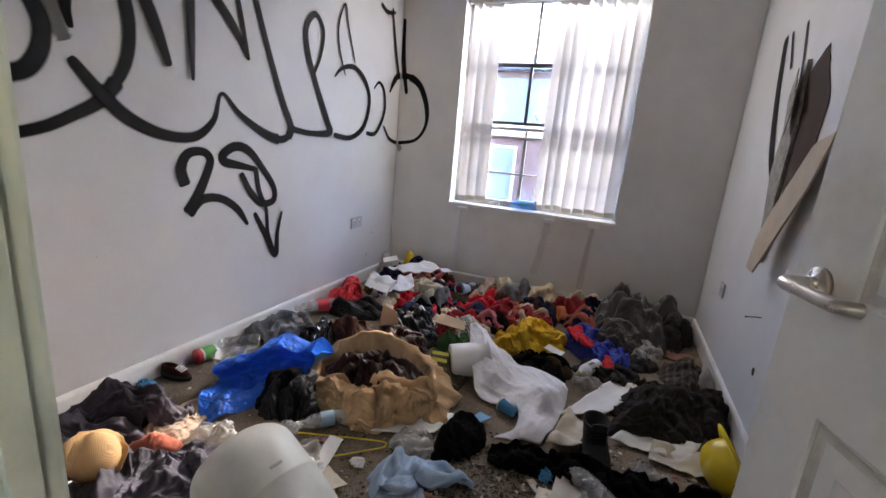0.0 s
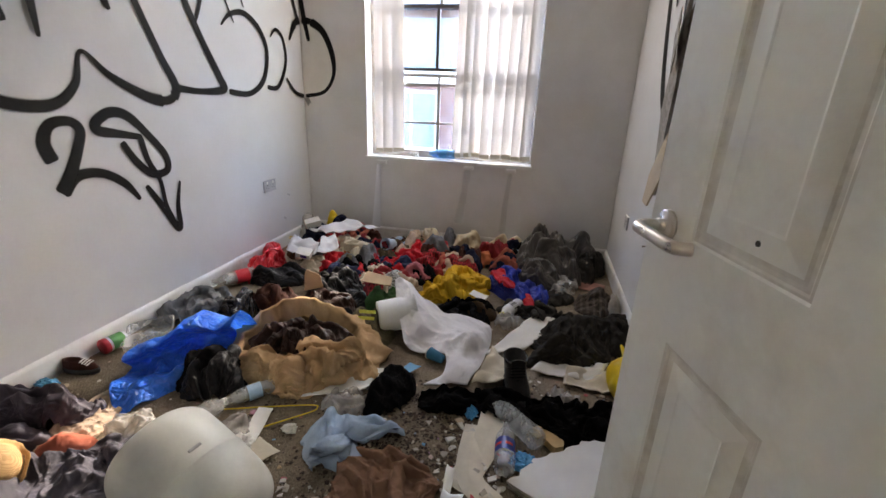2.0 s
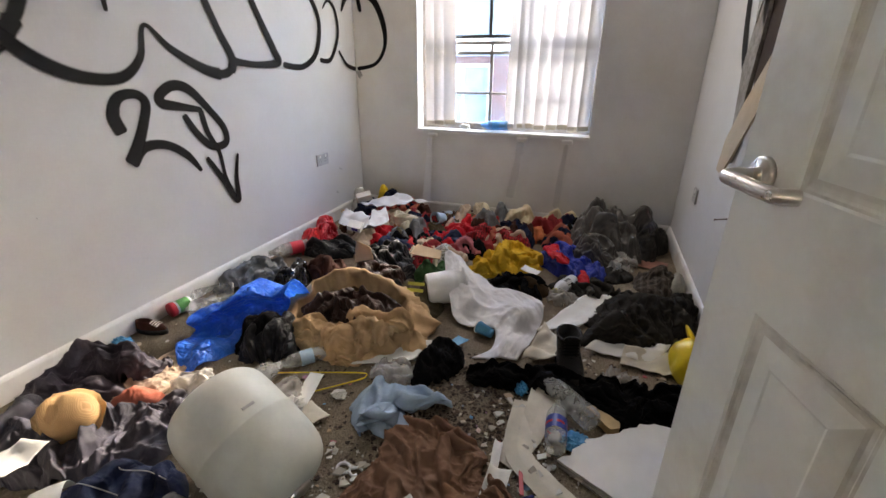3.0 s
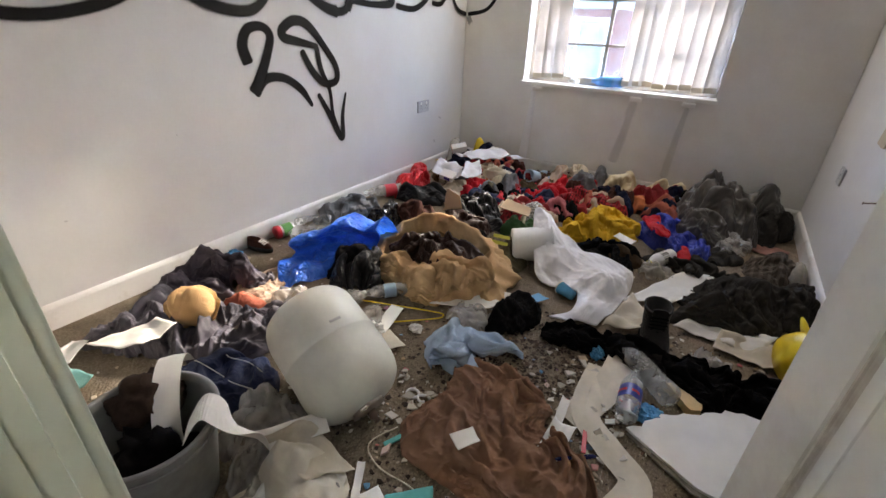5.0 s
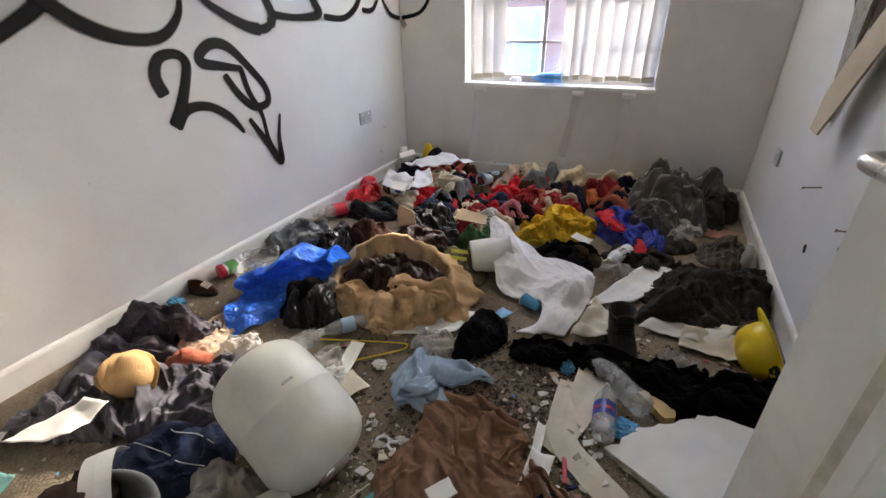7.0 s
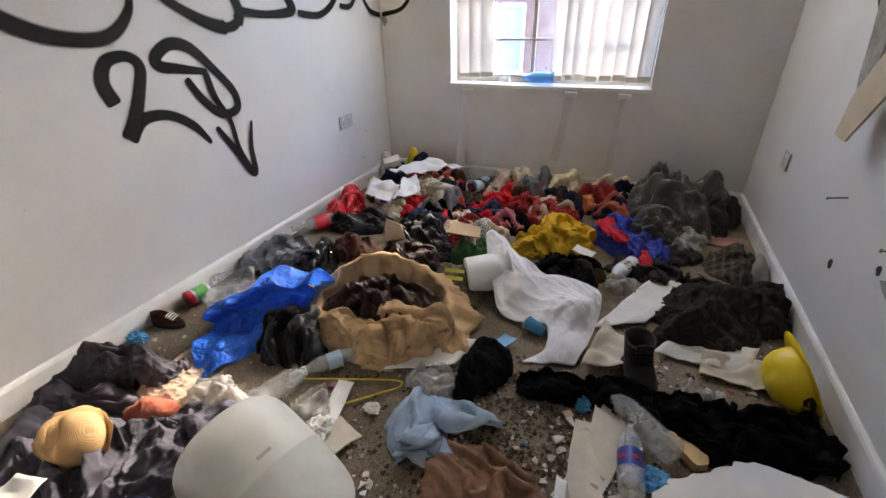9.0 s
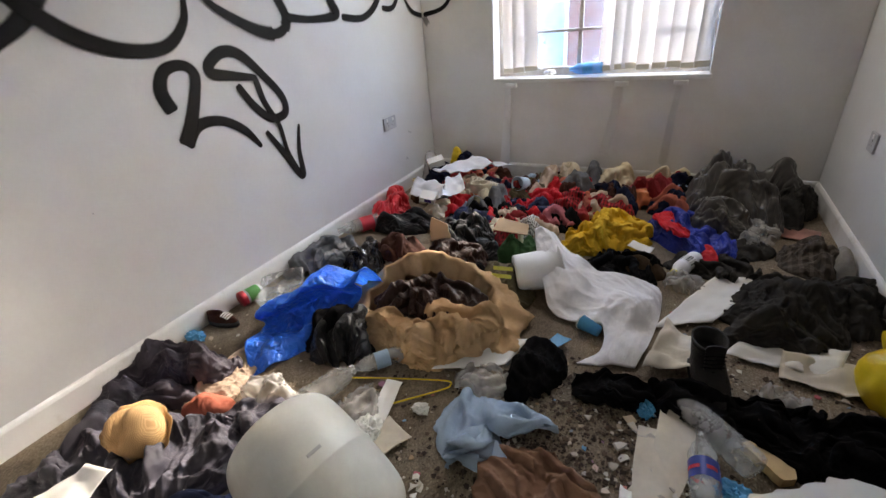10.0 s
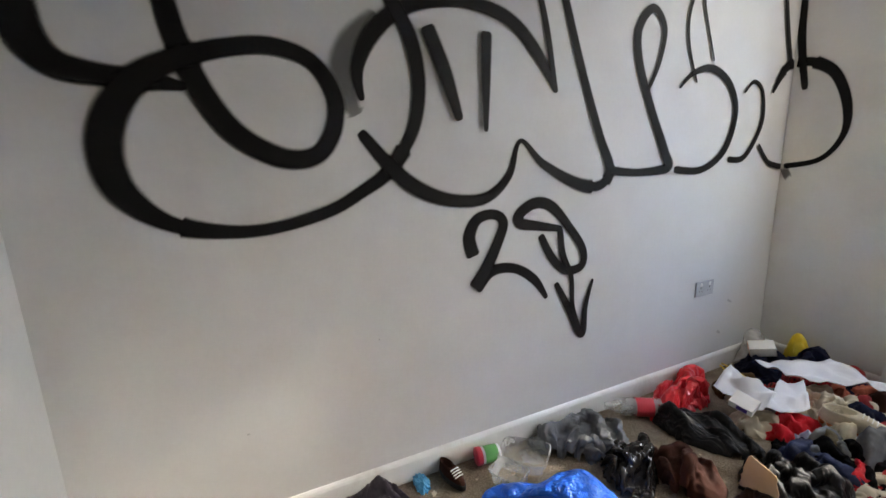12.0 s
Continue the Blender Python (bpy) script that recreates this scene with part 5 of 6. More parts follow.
heap("trousers", [(0.84, 3.20), (0.95, 3.40), (1.16, 3.46), (1.22, 3.32), (1.05, 3.20), (0.93, 3.14)], 0.12, NAVYT, "navy blue jeans, twisted", "jeans", 43, fold=0.03)
heap("scarf", [(1.06, 2.94), (1.05, 3.10), (1.18, 3.12), (1.24, 2.98), (1.14, 2.90)], 0.15, STRIPE, "black and white checked scarf", "scarf", 44, fold=0.02)
heap("trousers", [(1.44, 2.70), (1.60, 2.88), (1.84, 2.88), (1.82, 2.76), (1.79, 2.66), (1.55, 2.60)], 0.075, BLACK, "black trousers under the mustard jumper", "trousers", 45)
heap("bag", [(1.64, 2.78), (1.70, 2.86), (1.82, 2.84), (1.84, 2.74), (1.72, 2.68)], 0.11, C("dark_brown_suede", (0.05, 0.03, 0.015)), "dark brown cloth bag, slumped", "bag", 46)
heap("shirt", [(2.30, 3.02), (2.34, 3.24), (2.50, 3.30), (2.56, 3.12), (2.48, 2.96), (2.36, 2.96)], 0.13, PLAIDB, "brown and grey plaid shirt, crumpled", "shirt", 47, fold=0.025)
heap("cap", [(2.48, 2.99), (2.50, 3.14), (2.56, 3.16), (2.57, 3.0)], 0.12, C("dusty_grey_felt", (0.34, 0.32, 0.29)), "dusty grey cap by the skirting", "cap", 48, fold=0.01)
heap("cloth", [(2.10, 3.06), (2.12, 3.24), (2.27, 3.26), (2.30, 3.14), (2.20, 3.04)], 0.05, CHARCOAL, "dark grey rag on the carpet", "cloth", 49)
heap("garment", [(1.84, 2.88), (1.95, 3.0), (2.18, 2.98), (2.22, 2.86), (2.02, 2.80)], 0.035, CHARCOAL, "flattened dark garment on the carpet", "clothing", 50)
heap("carrier_bag", [(2.08, 3.32), (2.12, 3.55), (2.28, 3.58), (2.32, 3.32), (2.20, 3.16)], 0.08, CLEARBAG, "torn clear plastic bag", "plastic bag", 51, fold=0.036, group="rubbish")
heap("carrier_bag", [(0.20, 3.88), (0.19, 3.96), (0.30, 3.97), (0.31, 3.88)], 0.42, YELPL, "bright yellow plastic bag in the corner", "plastic bag", 52, fold=0.02, group="rubbish")
heap("carrier_bag", [(0.03, 3.72), (0.03, 3.90), (0.14, 3.92), (0.16, 3.76)], 0.25, CLEARBAG, "crumpled clear plastic bag in the corner", "plastic bag", 53, fold=0.036, group="rubbish")
heap("jumper", [(0.16, 3.30), (0.12, 3.48), (0.28, 3.56), (0.40, 3.44), (0.32, 3.28)], 0.12, C("brown_camouflage", (0.11, 0.065, 0.03), var=0.7), "mottled brown jumper in the pile", "jumper", 54, fold=0.03)
heap("garment", [(0.55, 3.52), (0.62, 3.70), (0.80, 3.72), (0.84, 3.58), (0.70, 3.48)], 0.09, NAVY, "dark navy garment in the pile", "clothing", 55)
heap("garment", [(0.70, 2.50), (0.72, 2.66), (0.90, 2.70), (1.05, 2.60), (1.0, 2.46), (0.84, 2.42)], 0.13, LINING, "dark brown satin garment behind the coat", "clothing", 56, fold=0.03)
heap("garment", [(0.60, 3.02), (0.66, 3.18), (0.86, 3.18), (0.92, 3.05), (0.76, 2.98)], 0.1, NAVYT, "dark blue denim garment", "clothing", 57)
heap("cloth", [(0.44, 3.14), (0.48, 3.24), (0.60, 3.22), (0.60, 3.12)], 0.08, RED, "small bright red cloth scrap", "cloth", 58)
rng = random.Random(11)
FILL = [(NAVY, "dark navy"), (MAROON, "maroon"), (BEIGE, "beige"), (BLACK, "black"), (OLIVE, "olive"), (GREYC, "grey"), (DKBROWN, "dark brown"), (PLAIDR, "red plaid"), (CREAM, "cream"), (CREAM, "pale cream"), (RUST, "rust-red"), (LBLUE, "faded blue"), (RED, "bright red")]
for k in range(60):
    y = rng.uniform(2.95, 3.86)
    x = rng.uniform(0.35, 1.95 if y > 3.5 else 1.5)
    mat, word = FILL[k % len(FILL)]
    r = rng.uniform(0.10, 0.19)
    st, tw = rng.uniform(0.5, 1.0), rng.uniform(0, 3.14)
    pts = [(x + r * rng.uniform(0.6, 1.45) * (math.cos(a) * math.cos(tw) - st * math.sin(a) * math.sin(tw)), y + r * rng.uniform(0.6, 1.45) * (math.cos(a) * math.sin(tw) + st * math.sin(a) * math.cos(tw))) for a in [i * 2 * math.pi / 7 + rng.uniform(-0.25, 0.25) for i in range(7)]]
    heap("garment", pts, rng.uniform(0.06, 0.15) + 0.05 * (y > 3.4), mat, f"{word} garment tangled in the pile of clothes", "clothing", 60 + k, fold=0.028, turn=rng.uniform(0, 180), pitch=0.085, sharp=0.03)
heap("garment", [(0.55, 1.36), (0.60, 1.50), (0.78, 1.55), (0.92, 1.46), (0.86, 1.34), (0.70, 1.30)], 0.07, SLATEC, "slate-grey garment behind the tank", "clothing", 95, fold=0.03)
heap("garment", [(0.20, 1.02), (0.10, 1.16), (0.16, 1.26), (0.34, 1.28), (0.40, 1.16), (0.32, 1.04)], 0.1, SLATEC, "grey garment bunched near the skirting", "clothing", 96, fold=0.03)
heap("garment", [(0.86, 2.36), (0.98, 2.48), (1.1, 2.46), (1.06, 2.36)], 0.17, BLACK, "black garment tucked behind the coat", "clothing", 97)

# ---- tank, bin, hats, boot ----
def upto(p, q, roll=0.0):
    """A pose at p whose z axis points to q."""
    d = Vector(q) - Vector(p)
    return Matrix.Translation(p) @ d.to_track_quat("Z", "Y").to_matrix().to_4x4() @ Matrix.Rotation(roll, 4, "Z")


tank = thing("expansion_tank", upto((0.955, 1.285, 0.258), (1.13, 1.245, 0.168)), "dented white enamelled expansion tank lying on its side", "tank", "rubbish")
R = 0.155
E = 2 / 2.9
arc = [k * math.pi / 28 for k in range(15)]
prof = [(R * math.cos(a) ** E if k else 0.0, 0.125 - 0.125 * math.sin(a) ** E) for k, a in enumerate(arc[::-1])]
prof += [(R, 0.2), (R + 0.0028, 0.2045), (R + 0.0028, 0.2085), (R, 0.213), (R, 0.25)]
prof += [(R * math.cos(a) ** E if k < 13 else 0.0, 0.28 + 0.135 * math.sin(a) ** E) for k, a in enumerate(arc[:14])]
bm = lathe(prof, 64)
for v in bm.verts:
    v.co += v.co.normalized() * 0.004 * fbm(v.co * 7)
part("body", bm, ENAMEL, tank, smooth=True)
part("flange", lathe([(0, 0.41), (0.055, 0.41), (0.055, 0.424), (0.03, 0.426), (0.02, 0.43), (0, 0.43)], 28), STEEL, tank, "rusty steel flange", True)
part("valve", lathe([(0, 0.425), (0.014, 0.425), (0.014, 0.45), (0.009, 0.452), (0.009, 0.468), (0, 0.468)], 14), IRON, tank, "iron valve stub", True)
part("maker_label", boxed((-0.018, R - 0.004, 0.168), (0.018, R + 0.0005, 0.176), 0.0005), plastic("faded_grey_print", (0.45, 0.45, 0.44), 0.6), tank, "faded grey print")

bucket = thing("waste_bin", Matrix.Translation((1.045, 0.745, 0.0)) @ Matrix.Scale(0.9, 4), "scuffed grey plastic waste bin holding rags and paper", "bin", "rubbish")
BP = [(0, 0.004), (0.118, 0.004), (0.124, 0.012), (0.145, 0.14), (0.166, 0.285), (0.170, 0.296), (0.178, 0.3), (0.179, 0.308), (0.172, 0.311), (0.164, 0.306), (0.160, 0.285), (0.14, 0.14), (0.118, 0.014), (0, 0.012)]
part("shell", lathe(BP, 56, wob=0.012), GREYPL, bucket, smooth=True)
part("ring", lathe([(0.1665, 0.26), (0.169, 0.262), (0.169, 0.268), (0.1665, 0.27)], 56), GREYPL, bucket, smooth=True)


def rag(name, p, size, mat, label, seed, category="cloth", group="rubbish"):
    """A bunched lump of cloth or plastic."""
    if mat == CLEARBAG:
        ring = [(p[0] + 1.25 * size[0] * math.cos(a), p[1] + 1.25 * size[1] * math.sin(a)) for a in [k * math.pi / 4 + 0.3 * math.sin(seed + k * k) for k in range(8)]]
        return heap(name, ring, size[2] * 1.5, mat, label, category, seed, p[2], 0.03, 0.034, seed * 40, group=group, sharp=0.03)
    bm = bmesh.new()
    crisp = mat in (BLUECARD, PAPER)
    bmesh.ops.create_icosphere(bm, subdivisions=4, radius=1.0)
    off = Vector((seed * 3.3, seed * 5.1, seed))
    for v in bm.verts:
        n = v.co.normalized()
        r = 1 + 0.28 * fbm(n * 1.6 + off) + 0.2 * (1 - abs(noise.noise(n * 4.5 + off))) ** 3 + 0.08 * fbm(n * 9 + off)
        if crisp:
            r += 0.3 * (ridge(n * 2.3 + off) - 0.5) + 0.2 * (ridge(n * 4.1 + off * 2) - 0.5)
        v.co = Vector((n.x * r * size[0], n.y * r * size[1], max(-size[2] * 0.75, n.z * r * size[2])))
    return solid(name, bm, mat, pose(p[0], p[1], p[2] + size[2] * 0.75), label, category, group, smooth=not crisp)


rag("jumper", (0.945, 0.80, 0.19), (0.07, 0.075, 0.06), C("brown_ribbed_knit", (0.04, 0.025, 0.02), weave=120), "dark brown ribbed jumper stuffed in the bin", 3, "jumper", "clothes on the floor")
rag("rag", (1.05, 0.74, 0.02), (0.078, 0.078, 0.12), BLACK, "black rag at the bottom of the bin", 5)


def sheet(name, quad, mat, label, seed, category="paper", bend=0.02, n=14, thick=0.0012, group="papers", z=None):
    """A loose flat sheet between four corners (x, y, z), curled and dented."""
    a, b, c, d = [Vector(p) for p in quad]
    m = (a + b + c + d) / 4
    bm = bmesh.new()
    top, bot = [], []
    off = Vector((seed * 2.7, seed * 4.1, 0))
    for i in range(n + 1):
        r1, r2 = [], []
        for j in range(n + 1):
            u, v = i / n, j / n
            p = a * (1 - u) * (1 - v) + b * u * (1 - v) + c * u * v + d * (1 - u) * v
            lift = bend * (abs(fbm(p * 6 + off)) * 1.3 + 0.6 * (2 * abs(u - 0.5)) ** 2 * (0.5 + 0.5 * noise.noise(off)))
            edge = 0.0015 * fbm(p * 30 + off) if u in (0, 1) or v in (0, 1) else 0
            q = p + Vector((edge, edge, lift + 0.003)) - m
            r1.append(bm.verts.new(q + Vector((0, 0, thick))))
            r2.append(bm.verts.new(q))
        top.append(r1)
        bot.append(r2)
    for i in range(n):
        for j in range(n):
            bm.faces.new((top[i][j], top[i + 1][j], top[i + 1][j + 1], top[i][j + 1]))
            bm.faces.new((bot[i][j], bot[i][j + 1], bot[i + 1][j + 1], bot[i + 1][j]))
    ring = [(i, 0) for i in range(n)] + [(n, j) for j in range(n)] + [(i, n) for i in range(n, 0, -1)] + [(0, j) for j in range(n, 0, -1)]
    for (i, j), (k, l) in zip(ring, ring[1:] + ring[:1]):
        bm.faces.new((top[i][j], bot[i][j], bot[k][l], top[k][l]))
    return solid(name, bm, mat, Matrix.Translation(m), label, category, group, smooth=True)


def ribbon(name, path, width, mat, label, category="paper", group="papers", thick=0.0015, lean=0.0):
    """A long strip of card or paper following a path."""
    pts = spline(path, 40)
    bm = bmesh.new()
    rows = []
    m = pts[0].copy()
    for i, p in enumerate(pts):
        d = pts[min(i + 1, 39)] - pts[max(i - 1, 0)]
        s = Vector((-d.y, d.x, 0)).normalized()
        s = (s + Vector((0, 0, lean))).normalized()
        row = []
        for u, z in ((-0.5, 0), (0, 0.003), (0.5, 0), (0.5, thick), (0, 0.003 + thick), (-0.5, thick)):
            row.append(bm.verts.new(p + s * u * width + Vector((0, 0, z)) - m))
        rows.append(row)
    for A, B in zip(rows, rows[1:]):
        for k in range(6):
            bm.faces.new((A[k], B[k], B[(k + 1) % 6], A[(k + 1) % 6]))
    bm.faces.new(rows[0])
    bm.faces.new(rows[-1][::-1])
    return solid(name, bm, mat, Matrix.Translation(m), label, category, group, smooth=False)


# straw hat: crushed crown and a bent brim
hat = thing("straw_hat", pose(0.465, 1.175, 0.11, 30, 14, 10) @ Matrix.Scale(0.78, 4), "crushed woven straw hat lying on the grey trousers", "hat")
bm = lathe([(0, 0.098), (0.03, 0.1), (0.055, 0.098), (0.075, 0.088), (0.09, 0.066), (0.099, 0.04), (0.104, 0.018), (0.106, 0.0), (0.103, 0.0), (0.099, 0.02), (0.09, 0.05), (0.076, 0.078), (0, 0.09)], 64, wob=0.03, seed=2)
for v in bm.verts:
    d = (v.co.x + 0.035) * 0.9 + v.co.y * 0.35
    v.co.z -= 0.036 * math.exp(-(d / 0.022) ** 2) * max(0, v.co.z) / 0.1
    v.co.x *= 1.12
    v.co.y *= 0.9
part("crown", bm, STRAW, hat, smooth=True)
bm = lathe([(0.103, 0.002), (0.115, -0.003), (0.124, 0.004), (0.125, 0.007), (0.115, 0.001), (0.104, 0.006)], 64, wob=0.14, seed=5)
for v in bm.verts:
    v.co.z += 0.035 * math.sin(2 * math.atan2(v.co.y, v.co.x) + 1) * max(0, v.co.to_2d().length - 0.1) / 0.05
    v.co.x *= 1.12
    v.co.y *= 0.9
part("brim", bm, STRAW, hat, smooth=True)

UP = Vector((-0.41, 0.466, 0.783)).normalized()
APEX = Vector((-0.9, -0.15, -0.4))
APEX = (APEX - UP * APEX.dot(UP)).normalized()
SIDE = APEX.cross(UP)
lean = Matrix((UP, SIDE, APEX)).transposed().to_4x4()
helmet = thing("hard_hat", Matrix.Translation((2.495, 2.235, 0.085)) @ lean @ Matrix.Scale(0.77, 4), "cracked yellow plastic hard hat tipped on its side", "hard hat")
bm = lathe([(0.134, -0.004), (0.128, 0.0), (0.126, 0.03), (0.118, 0.07), (0.098, 0.105), (0.066, 0.128), (0.03, 0.138), (0, 0.14)], 48)
for v in bm.verts:
    v.co.x *= 1.1
    v.co.z += 0.007 * math.exp(-(v.co.y / 0.022) ** 2) * (v.co.z > 0.04) - 0.02 * math.exp(-((v.co.x - 0.06) ** 2 + (v.co.y - 0.05 * (1 if SIDE.y < 0 else -1)) ** 2) / 0.0012) * (v.co.z > 0.06)
part("shell", bm, YELPL, helmet, smooth=True)
bm = lathe([(0.124, 0.0), (0.150, -0.006), (0.151, -0.002), (0.125, 0.004)], 48)
for v in bm.verts:
    outer = v.co.to_2d().length > 0.14
    v.co.x *= 1.1
    if outer and v.co.x > 0.05:
        v.co.x += 0.04 * v.co.x / 0.165
part("brim", bm, YELPL, helmet, smooth=True)


def on_dome(u, v, t):
    """A place on the lower side of the shell."""
    s = 1 if SIDE.y < 0 else -1
    a = s * (2.25 + u / 0.13)
    r = 0.1285 - 0.02 * (v / 0.08) ** 2 + t
    return (1.1 * r * math.cos(a), r * math.sin(a), v)


part("hole", ragged([(-0.045, 0.015), (-0.02, 0.05), (0.03, 0.055), (0.05, 0.03), (0.03, 0.008), (-0.02, 0.004)], 0.002, 4, on_dome, 0.012, 36), DARK, helmet, "dark broken hole")


def boot_thing():
    """An upright ankle boot: sole, laced upper, collar and tongue."""
    ob = thing("boot", pose(1.985, 2.15, 0.03, -8, 3, 195) @ Matrix.Diagonal((1.12, 0.9, 0.66, 1)), "black leather ankle boot standing among the rubbish", "boot")
    bm = bmesh.new()
    rings = []
    for z, y0, y1, w in ((0.0, -0.08, 0.19, 0.043), (0.025, -0.082, 0.19, 0.046), (0.05, -0.08, 0.175, 0.045), (0.075, -0.078, 0.13, 0.043), (0.1, -0.075, 0.07, 0.042), (0.14, -0.075, 0.048, 0.043), (0.18, -0.078, 0.046, 0.046), (0.2, -0.08, 0.046, 0.048), (0.2, -0.072, 0.038, 0.04), (0.12, -0.066, 0.035, 0.036)):
        ring = []
        for k in range(28):
            a = 2 * math.pi * k / 28
            cy, ry = (y0 + y1) / 2, (y1 - y0) / 2
            ring.append(bm.verts.new((w * math.sin(a) * (1 + 0.04 * fbm(Vector((a, z * 20, 0)))), cy + ry * math.cos(a), z + 0.018)))
        rings.append(ring)
    for A, B in zip(rings, rings[1:]):
        for k in range(28):
            bm.faces.new((A[k], A[(k + 1) % 28], B[(k + 1) % 28], B[k]))
    bm.faces.new(rings[0][::-1])
    bm.faces.new(rings[-1])
    part("upper", bm, LEATHER, ob, smooth=True)
    bm = bmesh.new()
    rings = []
    for z, g in ((0.0, 1.0), (0.02, 1.06)):
        rings.append([bm.verts.new((0.047 * g * math.sin(2 * math.pi * k / 28), 0.055 + 0.14 * g * math.cos(2 * math.pi * k / 28), z)) for k in range(28)])
    for k in range(28):
        bm.faces.new((rings[0][k], rings[0][(k + 1) % 28], rings[1][(k + 1) % 28], rings[1][k]))
    bm.faces.new(rings[0][::-1])
    bm.faces.new(rings[1])
    part("sole", bm, RUBBER, ob)
    part("tongue", ragged([(-0.022, 0.1), (0.022, 0.1), (0.026, 0.25), (0.0, 0.262), (-0.026, 0.245)], 0.005, 3, lambda u, v, t: (u, 0.06 + t - (v - 0.1) * 0.12, v), 0.003, 24), LEATHER, ob)
    for k in range(5):
        z = 0.11 + 0.022 * k
        part("lace", tube([(-0.028, 0.062 - 0.002 * k, z), (0, 0.072 - 0.004 * k, z + 0.006), (0.028, 0.062 - 0.002 * k, z)], 0.0025, 6), BLACK, ob)
    return ob


boot_thing()

tub = thing("plastic_tub", upto((1.225, 2.455, 0.086), (1.42, 2.56, 0.10)), "white plastic tub lying on its side", "tub", "rubbish")
part("shell", lathe([(0, 0), (0.07, 0), (0.0785, 0.0005), (0.082, 0.003), (0.0832, 0.008), (0.0845, 0.03), (0.09, 0.14), (0.096, 0.2), (0.1, 0.2), (0.1, 0.21), (0.093, 0.212), (0.086, 0.14), (0.078, 0.01), (0, 0.008)], 40), MILKPL, tub, smooth=True)

# ---- bottles, jars, cups ----
def bottle(name, base, tip, r, mat, label, cap=None, band=None, category="bottle", crush=0.05, seed=0):
    """A drinks bottle from its base to its neck, with ribs, label band and cap."""
    ln = (Vector(tip) - Vector(base)).length
    ob = thing(name, upto(base, tip, seed), label, category, "bottles")
    k = ln / 0.22
    prof = [(0, 0.012 * k), (r * 0.5, 0.004), (r * 0.86, 0.0), (r, 0.012 * k), (r, 0.05 * k), (r * 0.94, 0.056 * k), (r, 0.062 * k), (r, 0.125 * k), (r * 0.93, 0.13 * k), (r, 0.137 * k), (r * 0.95, 0.155 * k), (r * 0.7, 0.18 * k), (r * 0.42, 0.198 * k),
            (r * 0.38, 0.206 * k), (r * 0.38, 0.218 * k)]
    part("shell", lathe(prof, 28, wob=crush, seed=seed), mat, ob, smooth=True)
    if band:
        part("wrap", lathe([(r * 1.012, 0.066 * k), (r * 1.012, 0.122 * k)], 28, wob=crush * 0.8, seed=seed), band, ob, "printed label", True)
    if cap:
        part("cap", lathe([(0, 0.222 * k), (r * 0.44, 0.222 * k), (r * 0.46, 0.206 * k), (r * 0.4, 0.204 * k)], 20), cap, ob, smooth=True)
    return ob


bottle("bottle", (1.985, 1.64, 0.04), (1.975, 1.86, 0.05), 0.036, CLEARPL, "clear drinks bottle with a blue and red label", None, LABELB, crush=0.08, seed=1)
part("stripe", lathe([(0.0372, 0.087), (0.0372, 0.098)], 20, wob=0.06), LABELR, bpy.data.objects["bottle"], "red stripe")
bottle("bottle", (2.10, 1.80, 0.045), (1.90, 1.98, 0.05), 0.042, CLEARPL, "large empty clear bottle, ribbed and crushed", crush=0.1, seed=2)
bottle("bottle", (0.99, 1.86, 0.034), (0.85, 1.70, 0.034), 0.032, CLEARPL, "small water bottle with pale blue label", MILKPL, plastic("pale_blue_label", (0.35, 0.5, 0.65), 0.4), seed=3)
bottle("bottle", (0.80, 1.50, 0.045), (0.88, 1.70, 0.05), 0.042, CLEARPL, "crushed clear plastic bottle", crush=0.16, seed=4)
bottle("bottle", (0.22, 2.90, 0.05), (0.05, 2.62, 0.055), 0.045, CLEARPL, "large clear bottle with red label by the wall", None, LABELR, crush=0.05, seed=5)
bottle("bottle", (1.96, 2.93, 0.045), (1.87, 2.76, 0.04), 0.036, MILKPL, "milk bottle with black and white patches", plastic("pale_yellow_cap", (0.65, 0.6, 0.15), 0.4), STRIPE, seed=6)
bottle("bottle", (1.30, 4.06, 0.77), (1.08, 4.06, 0.765), 0.036, clear("blue_tinted_plastic", (0.25, 0.55, 0.85), 0.1, 0.45), "blue plastic bottle lying on the sill", None, BLUECARD, seed=7)
bottle("bottle", (0.99, 4.04, 0.748), (0.90, 4.05, 0.75), 0.022, CLEARPL, "small clear bottle lying on the sill", seed=8)
jar = thing("jar", upto((0.075, 1.98, 0.04), (0.055, 1.86, 0.04)) @ Matrix.Scale(0.84, 4), "plastic food jar with green label and red lid", "jar", "rubbish")
part("shell", lathe([(0, 0), (0.038, 0), (0.042, 0.006), (0.042, 0.09), (0.036, 0.1), (0.036, 0.11)], 28), MILKPL, jar, smooth=True)
part("wrap", lathe([(0.0426, 0.015), (0.0426, 0.085)], 28), LABELG, jar, "green and white label", True)
part("lid", lathe([(0.044, 0.098), (0.045, 0.1), (0.045, 0.122), (0.042, 0.126), (0, 0.126)], 28), LABELR, jar, "red screw lid", True)


